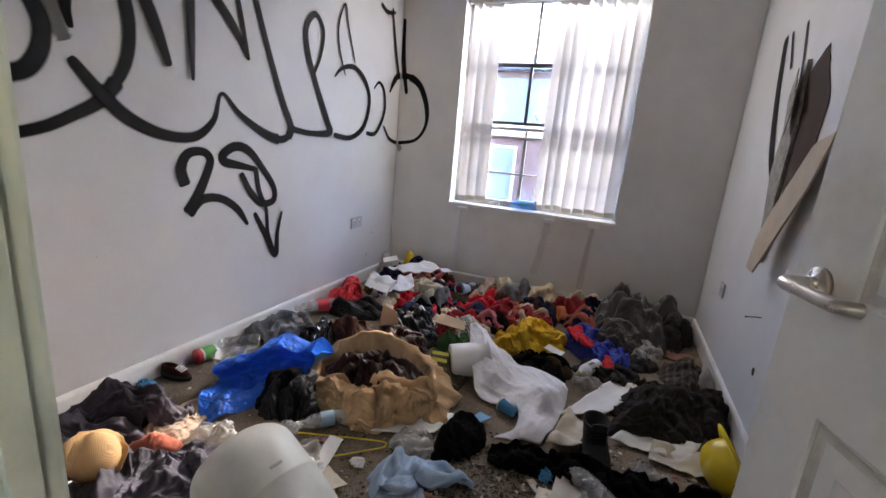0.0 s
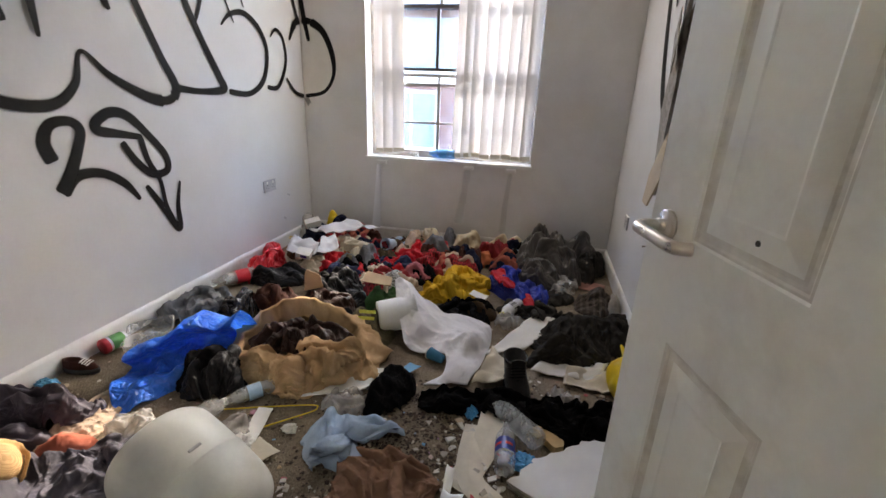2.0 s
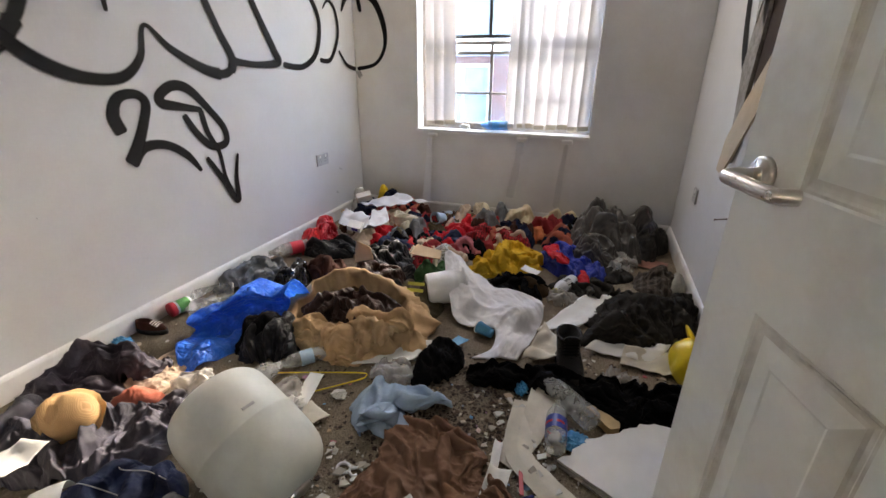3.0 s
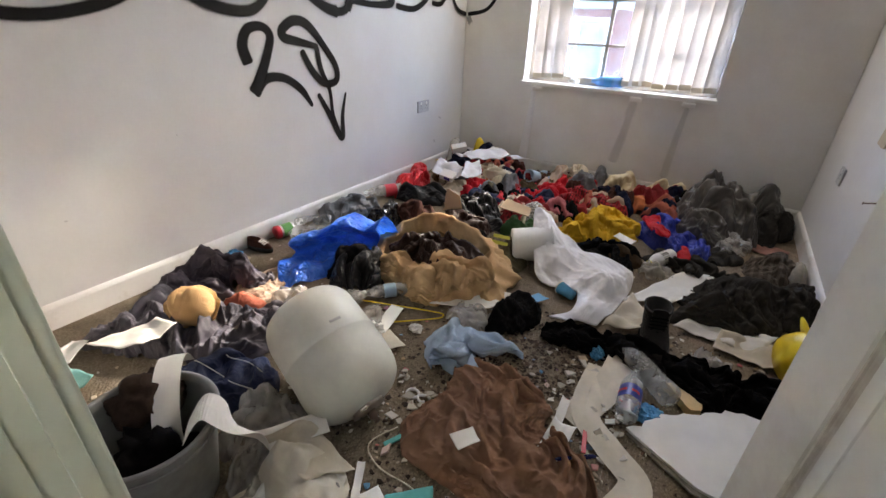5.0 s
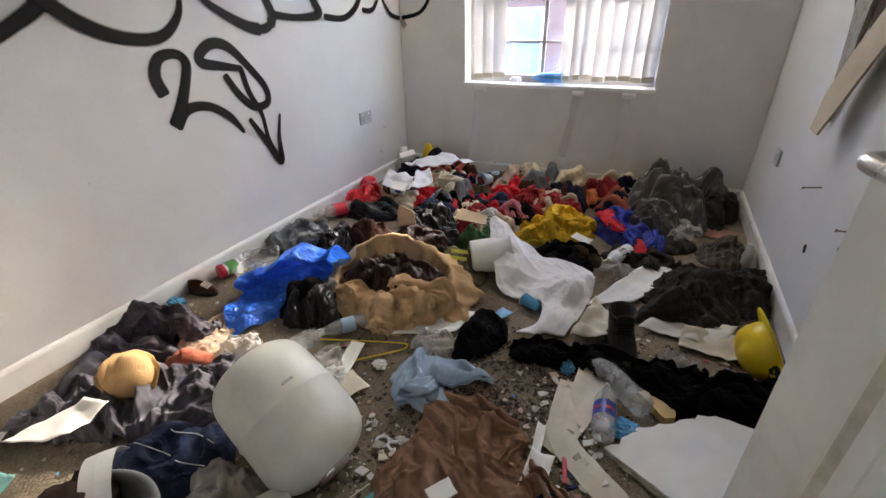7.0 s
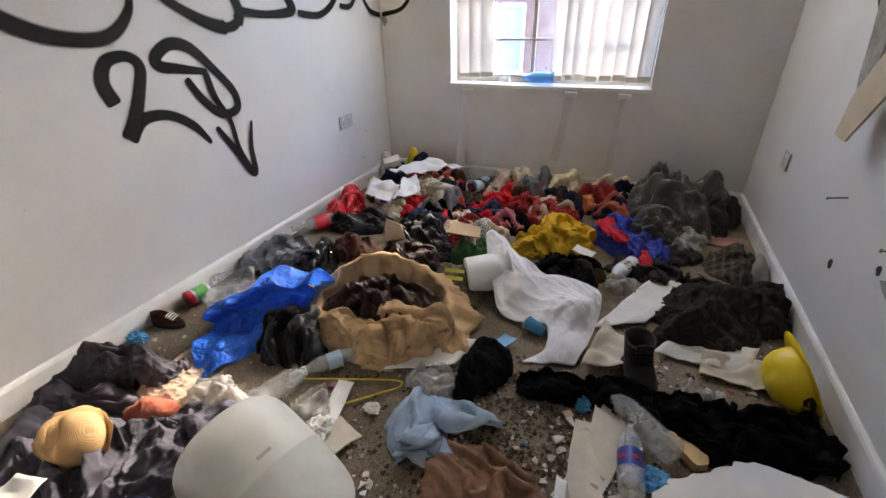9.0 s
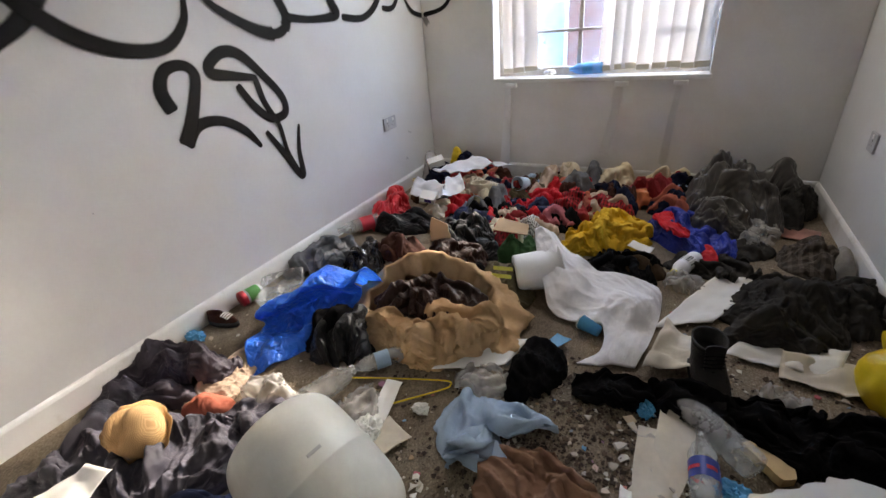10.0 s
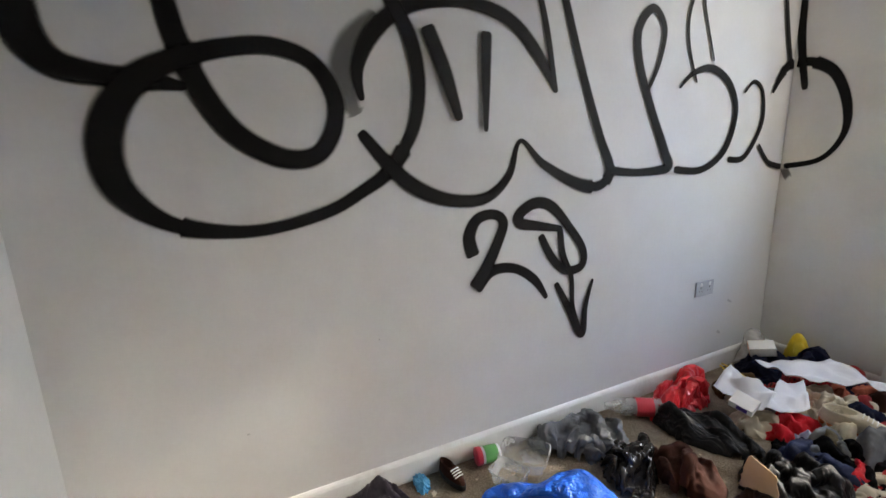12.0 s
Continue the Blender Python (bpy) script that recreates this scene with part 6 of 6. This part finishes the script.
def tray(name, p, size, turn, label):
    bm = bmesh.new()
    sx, sy, sz = size
    rows = []
    for gx, gy, z in ((0.42, 0.42, 0.002), (0.45, 0.45, 0.01), (0.49, 0.49, sz), (0.53, 0.53, sz), (0.53, 0.53, sz - 0.006)):
        ring = []
        for k in range(32):
            a = 2 * math.pi * k / 32
            c, s = math.cos(a), math.sin(a)
            ring.append(bm.verts.new((sx * gx * abs(c) ** 0.35 * math.copysign(1, c), sy * gy * abs(s) ** 0.35 * math.copysign(1, s), z)))
        rows.append(ring)
    for A, B in zip(rows, rows[1:]):
        for k in range(32):
            bm.faces.new((A[k], A[(k + 1) % 32], B[(k + 1) % 32], B[k]))
    bm.faces.new(rows[0][::-1])
    return solid(name, bm, CLEARPL, pose(*p, 6, -5, turn), label, "food tray", "rubbish", smooth=True)


tray("food_tray", (0.16, 2.06, 0.012), (0.2, 0.15, 0.06), 40, "clear plastic food tray by the skirting")
tray("food_tray", (0.24, 1.93, 0.02), (0.14, 0.1, 0.07), 20, "small clear plastic punnet")
pk = rag("packaging", (0.645, 1.505, 0.0), (0.1, 0.05, 0.035), CLEARBAG, "crinkled clear plastic packaging with a blue print", 9, "packaging")
rag("carrier_bag", (1.32, 1.83, 0.0), (0.085, 0.06, 0.05), CLEARBAG, "scrunched clear plastic bag", 12, "plastic bag")
rag("carrier_bag", (0.98, 1.56, 0.0), (0.06, 0.07, 0.04), CLEARBAG, "scrunched clear food bag", 13, "plastic bag")
rag("carrier_bag", (1.07, 1.0, 0.0), (0.11, 0.1, 0.07), CLEARBAG, "large scrunched clear plastic bag by the tank", 14, "plastic bag")
rag("carrier_bag", (1.28, 0.92, 0.0), (0.15, 0.1, 0.06), CLEARBAG, "large crumpled clear plastic bag on the carpet", 15, "plastic bag")
drape("cloth", [[(1.25, 0.93, 0.13), (1.32, 0.98, 0.15), (1.40, 1.01, 0.06)], [(1.23, 0.88, 0.08), (1.32, 0.91, 0.11), (1.45, 0.97, 0.04)],
                [(1.21, 0.83, 0.03), (1.31, 0.86, 0.05), (1.42, 0.92, 0.015)], [(1.20, 0.77, 0.008), (1.30, 0.80, 0.012), (1.40, 0.87, 0.008)]],
      C("off_white_cotton", (0.66, 0.62, 0.54), var=0.12), "grubby off-white cloth folded beside the bin", "cloth", 31, n=50, fold=0.16, gather=0.012)
rag("wrapper", (1.915, 2.72, 0.0), (0.07, 0.05, 0.02), CLEARBAG, "crumpled silver food wrapper", 16, "wrapper")
rag("wrapper", (2.2, 2.11, 0.0), (0.06, 0.04, 0.02), CLEARBAG, "crumpled clear wrapper on the carpet", 17, "wrapper")
rag("wrapper", (1.83, 1.93, 0.0), (0.022, 0.03, 0.02), BLUECARD, "screwed-up bright blue wrapper", 18, "wrapper")
rag("wrapper", (2.05, 1.72, 0.0), (0.04, 0.035, 0.02), BLUECARD, "screwed-up blue wrapper beside a bottle", 19, "wrapper")
rag("wrapper", (2.22, 3.28, 0.0), (0.03, 0.02, 0.012), BLUECARD, "small blue wrapper on the carpet", 20, "wrapper")
rag("wrapper", (0.06, 1.62, 0.0), (0.045, 0.025, 0.02), BLUECARD, "blue wrapper by the skirting", 21, "wrapper")
rag("tissue", (1.09, 1.48, 0.05), (0.035, 0.045, 0.03), PAPER, "crumpled white tissue beside the tank", 22, "tissue", "papers")
rag("plaster_lump", (1.17, 1.66, 0.0), (0.025, 0.02, 0.014), PAPER, "white lump of broken plaster", 23, "plaster")
cup = thing("paper_cup", upto((1.635, 2.235, 0.035), (1.56, 2.27, 0.038)) @ Matrix.Scale(0.78, 4), "blue paper cup with white rim lying down", "cup", "rubbish")
part("shell", lathe([(0, 0.002), (0.028, 0), (0.038, 0.1), (0.04, 0.102), (0.038, 0.104), (0.036, 0.1), (0.026, 0.004)], 28), BLUECARD, cup, smooth=True)
part("rim", lathe([(0.0385, 0.098), (0.041, 0.1), (0.041, 0.105), (0.0385, 0.106)], 28), PAPER, cup, "white rolled rim", True)
mug = thing("mug", upto((0.95, 3.50, 0.13), (0.92, 3.40, 0.16)), "pale blue plastic mug lying on clothes", "mug", "rubbish")
part("shell", lathe([(0, 0), (0.04, 0), (0.046, 0.1), (0.043, 0.1), (0.037, 0.006), (0, 0.006)], 28), plastic("pale_blue_plastic", (0.48, 0.66, 0.78), 0.4), mug, smooth=True)


def shoe(name, m, mat, sole, label, ln=0.27):
    ob = thing(name, m, label, "shoe", "shoes")
    bm = bmesh.new()
    rings = []
    for z, y0, y1, w in ((0.02, -0.5, 0.5, 0.16), (0.04, -0.5, 0.49, 0.165), (0.065, -0.49, 0.42, 0.15), (0.09, -0.47, 0.2, 0.13), (0.105, -0.46, 0.06, 0.12), (0.1, -0.42, 0.02, 0.095), (0.05, -0.38, 0.0, 0.08)):
        rings.append([bm.verts.new((w * ln * math.sin(2 * math.pi * k / 24), ln * ((y0 + y1) / 2 + (y1 - y0) / 2 * math.cos(2 * math.pi * k / 24)), z * ln / 0.27)) for k in range(24)])
    for A, B in zip(rings, rings[1:]):
        for k in range(24):
            bm.faces.new((A[k], A[(k + 1) % 24], B[(k + 1) % 24], B[k]))
    bm.faces.new(rings[-1])
    bm.faces.new(rings[0][::-1])
    part("upper", bm, mat, ob, smooth=True)
    bm = lathe([(0, 0), (0.5, 0), (0.515, 0.01), (0.51, 0.024), (0, 0.024)], 24)
    for v in bm.verts:
        v.co.x *= ln * 0.345
        v.co.y *= ln
    part("sole", bm, sole, ob, smooth=True)
    for k in range(4):
        part("lace", tube([(-0.02, ln * (0.1 + 0.06 * k), (0.1 - 0.008 * k) * ln / 0.27), (0, ln * (0.11 + 0.06 * k), (0.106 - 0.008 * k) * ln / 0.27), (0.02, ln * (0.1 + 0.06 * k), (0.1 - 0.008 * k) * ln / 0.27)], 0.0025, 6), PAPER, ob)
    return ob


shoe("trainer", pose(0.74, 3.36, 0.09, 4, 12, -75) @ Matrix.Scale(0.88, 4), CREAM, ORANGE, "pale trainer with an orange sole")
shoe("shoe", pose(0.09, 1.745, 0.002, 0, 0, -78), DKBROWN, RUBBER, "small dark brown shoe by the skirting", 0.16)

# ---- papers, card and boards ----
Q = lambda *p: [(x, y, z) for x, y, z in p]
sheet("paper_sheet", Q((1.82, 2.36, 0.004), (2.02, 2.46, 0.004), (2.20, 2.80, 0.01), (2.06, 2.86, 0.01)), PAPER, "white paper sheet with faint print, dirty", 1)
sheet("paper_sheet", Q((1.80, 2.10, 0.004), (1.95, 2.12, 0.02), (1.97, 2.30, 0.03), (1.86, 2.36, 0.03)), PAPERD, "curled cream paper sheet", 2, bend=0.05)
sheet("paper_sheet", Q((1.12, 1.83, 0.004), (1.36, 1.95, 0.004), (1.40, 2.10, 0.02), (1.20, 2.05, 0.02)), PAPER, "white paper sheet under the coat", 3)
sheet("paper_sheet", Q((2.05, 2.28, 0.004), (2.36, 2.27, 0.004), (2.42, 2.42, 0.02), (2.15, 2.42, 0.02)), PAPER, "torn white paper under the fleece", 4, bend=0.03)
sheet("newspaper", Q((2.20, 2.22, 0.003), (2.44, 2.20, 0.003), (2.46, 2.34, 0.012), (2.22, 2.33, 0.012)), PAPERD, "crumpled cream newspaper page", 5, bend=0.035)
ribbon("paper_strip", [(1.83, 1.56, 0.006), (1.90, 1.74, 0.012), (1.92, 1.96, 0.03)], 0.1, PAPERD, "long strip of off-white paper")
ribbon("paper_strip", [(1.86, 1.86, 0.012), (1.87, 1.62, 0.014), (1.97, 1.52, 0.012), (2.06, 1.44, 0.01), (2.02, 1.30, 0.012)], 0.09, PAPERD, "long curling strip of cream card")
sheet("plastic_sheet", Q((0.28, 3.44, 0.16), (0.55, 3.48, 0.17), (0.80, 3.70, 0.17), (0.50, 3.66, 0.21)), MILKPL, "white plastic sheet draped across clothes", 31, "plastic sheet", 0.05)
sheet("plastic_sheet", Q((0.26, 3.14, 0.10), (0.50, 3.12, 0.10), (0.50, 3.24, 0.13), (0.24, 3.30, 0.17)), MILKPL, "curled white plastic sheet among clothes", 32, "plastic sheet", 0.05)
sheet("plastic_sheet", Q((0.50, 3.14, 0.10), (0.60, 3.30, 0.11), (0.50, 3.44, 0.17), (0.44, 3.36, 0.16)), MILKPL, "folded white plastic strip among clothes", 33, "plastic sheet", 0.04)
bm = bmesh.new()
rows = []
for i in range(16):
    f = i / 15
    w = 0.02 + 0.022 * f
    rows.append([bm.verts.new((0.672 - 0.03 * f + u * w, 3.962 - 0.03 * f * f + 0.006 * (1 - u * u), 0.66 - 0.64 * f)) for u in (-1, -0.5, 0, 0.5, 1)])
for A, B in zip(rows, rows[1:]):
    for k in range(4):
        bm.faces.new((A[k], A[k + 1], B[k + 1], B[k]))
solid("blind_slat", bm, SLAT, Matrix(), "white blind slat hanging from the sill to the floor", "blind slat", "papers", smooth=True)
board = thing("broken_board", pose(2.17, 1.68, 0.028, 5, -4, 0), "broken white plasterboard sheet leaning on rubbish", "board", "rubbish")
part("face", ragged([(-0.17, -0.06), (-0.08, 0.05), (0.12, 0.17), (0.33, 0.13), (0.28, -0.14), (0.04, -0.17)], 0.011, 4, lambda u, v, t: (u, v, t), 0.012, 60), PAPER, board)
part("core", ragged([(-0.175, -0.065), (-0.08, 0.04), (0.1, 0.15), (0.31, 0.11), (0.27, -0.15), (0.03, -0.18)], 0.008, 6, lambda u, v, t: (u, v, t - 0.0085), 0.016, 60), CORE, board, "crumbling grey core")
solid("wood_wedge", ragged([(-0.07, -0.012), (0.05, -0.03), (0.066, 0.0), (0.05, 0.026), (-0.06, 0.012)], 0.03, 8, lambda u, v, t: (u, v, t), 0.006, 36), WOOD, pose(2.135, 1.855, 0.004, 0, 0, -38), "split wedge of pale pine", "wood", "rubbish")
card = thing("cardboard_piece", pose(0.77, 2.60, 0.0), "torn brown cardboard flap standing among clothes", "cardboard", "rubbish")
part("flap", ragged([(-0.07, 0.1), (0.06, 0.11), (0.05, 0.22), (-0.04, 0.25)], 0.004, 2, lambda u, v, t: (u, 0.02 - t - v * 0.1, v), 0.008, 30), CARD, card)
solid("cardboard_piece", ragged([(-0.1, -0.05), (0.08, -0.06), (0.1, 0.03), (-0.06, 0.06)], 0.004, 3, lambda u, v, t: (u, v, t), 0.004, 30), CARD, pose(1.09, 2.80, 0.15, 14, 12, 25), "flat brown cardboard piece on clothes", "cardboard", "rubbish")
bx = thing("carton", pose(0.20, 3.66, 0.16, 10, -12, 35), "small open white cardboard carton", "carton", "rubbish")
part("body", boxed((-0.06, -0.045, 0), (0.06, 0.045, 0.05), 0.002), PAPER, bx)
part("end_flap", boxed((-0.064, -0.04, 0.004), (-0.061, 0.04, 0.046), 0.001), plastic("pale_orange_card", (0.7, 0.45, 0.33), 0.8), bx, "pale orange end")
cb = thing("carton", pose(0.44, 3.08, 0.13, 20, 10, 10), "white carton with a purple logo", "carton", "rubbish")
part("body", boxed((-0.05, -0.04, 0), (0.05, 0.04, 0.035), 0.002), PAPER, cb)
part("logo", boxed((-0.015, -0.0412, 0.006), (0.03, -0.0402, 0.03), 0.0003), plastic("purple_print", (0.10, 0.06, 0.30), 0.5), cb, "purple print")
sheet("leaflet", Q((1.05, 1.49, 0.006), (1.15, 1.45, 0.006), (1.20, 1.55, 0.008), (1.09, 1.59, 0.008)), PAPERD, "folded paper leaflet with small print", 7, "leaflet", 0.012)
sheet("blister_pack", Q((1.03, 1.555, 0.01), (1.09, 1.56, 0.01), (1.06, 1.725, 0.02), (1.0, 1.72, 0.02)), PAPER, "empty white blister pack", 8, "blister pack", 0.01)
sheet("paper_tag", Q((1.59, 1.225, 0.108), (1.635, 1.195, 0.108), (1.67, 1.255, 0.106), (1.63, 1.285, 0.106)), PAPER, "small white paper label on the brown cloth", 9, "label", 0.006)
sheet("paper_tag", Q((1.66, 2.84, 0.10), (1.76, 2.80, 0.09), (1.78, 2.85, 0.10), (1.68, 2.89, 0.11)), PAPER, "white garment tag below the mustard jumper", 10, "label", 0.006)
sheet("paper_sheet", Q((0.42, 0.84, 0.12), (0.62, 0.93, 0.14), (0.60, 1.05, 0.15), (0.50, 1.03, 0.14)), PAPER, "white paper sheet on the grey trousers", 11)
sheet("paper_sheet", Q((0.24, 0.76, 0.01), (0.34, 0.80, 0.02), (0.26, 0.90, 0.03), (0.20, 0.86, 0.02)), PAPER, "small torn white card by the skirting", 12)
sheet("wipe", Q((0.36, 0.66, 0.006), (0.50, 0.72, 0.006), (0.46, 0.82, 0.02), (0.34, 0.78, 0.02)), TEALC, "pale green cloth wipe on the carpet", 13, "cloth", 0.04)
ribbon("card_strip", [(0.86, 0.93, 0.22), (0.92, 0.89, 0.30), (0.98, 0.84, 0.30), (1.04, 0.79, 0.24), (1.075, 0.765, 0.16), (1.09, 0.755, 0.06)], 0.062, PAPER, "long white card strip hanging into the bin")
ribbon("card_strip", [(1.13, 0.79, 0.25), (1.165, 0.83, 0.318), (1.20, 0.87, 0.24), (1.18, 0.93, 0.11), (1.22, 1.0, 0.1), (1.27, 1.08, 0.1)], 0.08, PAPER, "folded white card strip hooked over the bin rim")
sheet("paper_sheet", Q((1.17, 0.93, 0.08), (1.36, 0.92, 0.05), (1.43, 1.03, 0.04), (1.24, 1.05, 0.09)), PAPERD, "crumpled off-white paper near the bin", 14, bend=0.05)
sheet("paper_sheet", Q((1.27, 0.83, 0.02), (1.46, 0.90, 0.02), (1.42, 1.0, 0.05), (1.26, 0.93, 0.06)), PAPER, "creased white paper sheet by the doorway", 15, bend=0.04)
sheet("wipe", Q((1.51, 1.04, 0.004), (1.55, 0.98, 0.004), (1.66, 1.05, 0.004), (1.60, 1.13, 0.004)), TURQ, "turquoise scouring pad on the carpet", 16, "sponge", 0.008, thick=0.008)
sheet("paper_sheet", Q((1.43, 0.96, 0.003), (1.50, 0.95, 0.003), (1.55, 1.02, 0.01), (1.48, 1.05, 0.01)), PAPER, "scrap of torn white paper", 17, bend=0.02)
sheet("card_scrap", Q((1.38, 1.08, 0.003), (1.40, 1.09, 0.003), (1.47, 0.98, 0.003), (1.45, 0.97, 0.003)), PAPER, "narrow white card scrap", 18, bend=0.006)
sheet("card_scrap", Q((1.465, 2.10, 0.02), (1.51, 2.09, 0.02), (1.55, 2.16, 0.02), (1.49, 2.18, 0.02)), BLUECARD, "small bright blue card", 19, "card", 0.01)
sheet("magazine", Q((2.34, 3.36, 0.004), (2.50, 3.32, 0.004), (2.53, 3.46, 0.006), (2.37, 3.50, 0.006)), plastic("faded_red_print", (0.42, 0.20, 0.16), 0.5, 0.5), "faded red magazine cover", 20, "magazine", 0.01)
sheet("card_scrap", Q((1.80, 1.45, 0.003), (1.83, 1.44, 0.003), (1.82, 1.62, 0.006), (1.79, 1.63, 0.006)), PAPER, "narrow strip of white card", 21, bend=0.02)
sheet("tissue", Q((1.79, 1.36, 0.004), (1.86, 1.38, 0.004), (1.87, 1.52, 0.02), (1.80, 1.52, 0.02)), PAPER, "crumpled white tissue paper", 22, "tissue", 0.04)


def hanger(name, pts, label):
    return solid(name, tube(spline(pts, 40), 0.003, 8), YELPL, Matrix(), label, "hanger", "rubbish", smooth=True)


hanger("coat_hanger", [(0.86, 1.685, 0.012), (1.02, 1.745, 0.012), (1.19, 1.80, 0.014), (1.215, 1.79, 0.012), (1.20, 1.765, 0.01), (1.12, 1.69, 0.01), (1.04, 1.615, 0.01), (1.03, 1.58, 0.012)], "thin yellow plastic coat hanger on the carpet")
hanger("coat_hanger", [(0.16, 3.36, 0.15), (0.30, 3.32, 0.15), (0.42, 3.26, 0.14), (0.41, 3.24, 0.14), (0.28, 3.28, 0.14), (0.17, 3.33, 0.15)], "yellow wire coat hanger on clothes")
pen = solid("pen", lathe([(0, 0), (0.002, 0.004), (0.005, 0.012), (0.0055, 0.1), (0.0065, 0.1), (0.0065, 0.13), (0, 0.132)], 14), PENBLUE, upto((1.85, 1.365, 0.05), (1.955, 1.465, 0.03)), "navy blue ballpoint pen", "pen", "rubbish", smooth=True)
tagged(pen, "navy blue plastic pen on rubbish")
solid("lighter", boxed((-0.008, -0.03, 0), (0.008, 0.03, 0.008), 0.003), TURQ, pose(1.42, 1.19, 0.004, 0, 0, -25), "small green plastic clip", "clip", "rubbish")
tagged(bpy.data.objects["lighter"], "small green plastic peg on the carpet", "peg")
bpy.data.objects["lighter"].name = "peg"
solid("plastic_scrap", boxed((-0.007, -0.05, 0), (0.007, 0.05, 0.004), 0.002), LABELR, pose(1.90, 1.51, 0.012, 0, 0, 12), "narrow crimson plastic strip", "plastic", "rubbish")
ring_ob = thing("pipe_clip", pose(1.36, 1.375, 0.006), "white plastic pipe clip on the carpet", "pipe clip", "rubbish")
part("loop", tube([(0.022 * math.cos(a), 0.018 * math.sin(a), 0.0) for a in [k * math.pi / 9 for k in range(19)]], 0.005, 8), MILKPL, ring_ob, smooth=True)
part("foot", tube([(0.02, 0.004, 0), (0.045, 0.018, 0.0), (0.06, 0.012, 0.0)], 0.005, 8), MILKPL, ring_ob, smooth=True)
part("foot", tube([(0.02, -0.006, 0), (0.042, -0.018, 0.0), (0.052, -0.008, 0.0)], 0.005, 8), MILKPL, ring_ob, smooth=True)
solid("cable", tube(spline([(1.40, 1.24, 0.004), (1.37, 1.14, 0.012), (1.44, 1.10, 0.006), (1.56, 1.10, 0.005), (1.68, 1.06, 0.004)], 40), 0.0022, 6), PAPERD, Matrix(), "thin pale cord on the carpet", "cord", "rubbish", smooth=True)

# ---- crumbs and chips ----
def scatter(name, n, mats, seed, zones, size, label, tilt=1.0):
    """Many small broken chips on the carpet, joined into one object."""
    r = random.Random(seed)
    verts, faces = [], []
    for _ in range(n):
        x0, x1, y0, y1 = zones[min(int(r.random() * len(zones)), len(zones) - 1)]
        x, y = r.uniform(x0, x1), r.uniform(y0, y1)
        s = size[0] + (size[1] - size[0]) * r.random() ** 3
        k, a0 = r.choice((4, 5, 5, 6)), r.uniform(0, 6.28)
        t = s * r.uniform(0.06, 0.2)
        tx, ty = r.uniform(-0.25, 0.25) * tilt, r.uniform(-0.25, 0.25) * tilt
        base = len(verts)
        ring = [(g * math.cos(a0 + i * 6.283 / k), g * math.sin(a0 + i * 6.283 / k)) for i, g in enumerate(s * r.uniform(0.35, 1.1) for _ in range(k))]
        zoff = s * 0.25 * tilt + 0.0008
        for u, v in ring:
            verts.append((x + u, y + v, zoff + tx * u + ty * v))
        for u, v in ring:
            verts.append((x + u * 0.85, y + v * 0.85, zoff + t + tx * u + ty * v))
        faces.append([base + i for i in range(k)][::-1])
        faces.append([base + k + i for i in range(k)])
        for i in range(k):
            j = (i + 1) % k
            faces.append([base + i, base + j, base + k + j, base + k + i])
    me = bpy.data.meshes.new(name)
    me.from_pydata(verts, [], faces)
    me.materials.append(mats)
    return tagged(new(name, me), label, "debris", kind="stuff")


def varied(name, stops, rough=0.9):
    m, nt, b = material(name)
    g = nt.nodes.new("ShaderNodeNewGeometry")
    r = ramp(nt, g.outputs["Random Per Island"], stops)
    nt.links.new(r.outputs[0], b.inputs["Base Color"])
    b.inputs["Roughness"].default_value = rough
    bump(nt, b, grain(nt, 300, 3).outputs[0], 0.3, 0.002)
    return m


OPEN = [(1.25, 2.2, 1.3, 2.1), (1.3, 2.0, 1.5, 2.1), (1.35, 1.9, 1.0, 1.6), (0.95, 1.5, 1.0, 1.9), (1.9, 2.5, 2.0, 2.5), (1.7, 2.5, 2.2, 3.4), (0.1, 1.2, 0.6, 2.0)]
scatter("plaster_chips", 700, varied("plaster_chip_white", [(0.0, (0.70, 0.65, 0.57)), (0.4, (0.42, 0.34, 0.25)), (0.7, (0.34, 0.27, 0.2)), (1.0, (0.62, 0.57, 0.5))]), 1, OPEN, (0.003, 0.018), "scattered white plaster chips on the carpet")
scatter("dirt_crumbs", 4200, varied("dark_crumb", [(0.0, (0.03, 0.02, 0.014)), (0.6, (0.06, 0.04, 0.028)), (1.0, (0.11, 0.075, 0.05))]), 2, OPEN[:5] + [(1.42, 1.85, 1.62, 2.0)] * 3, (0.002, 0.013), "dark crumbs of soil scattered on the carpet")
scatter("coloured_scraps", 220, varied("scrap_colours", [(0.0, (0.6, 0.58, 0.5)), (0.3, (0.45, 0.3, 0.18)), (0.6, (0.1, 0.3, 0.5)), (0.8, (0.5, 0.08, 0.07)), (1.0, (0.7, 0.68, 0.62))]), 3, OPEN + [(0.2, 2.4, 2.4, 3.9)], (0.008, 0.03), "small paper and plastic scraps on the carpet")
scatter("corner_chips", 200, varied("chip_pale", [(0.0, (0.66, 0.64, 0.6)), (1.0, (0.4, 0.36, 0.3))]), 4, [(1.85, 2.1, 1.38, 1.75), (1.75, 1.95, 1.6, 1.95), (1.2, 1.5, 1.2, 1.45)], (0.006, 0.028), "broken plaster and tile pieces in a drift", 1.6)
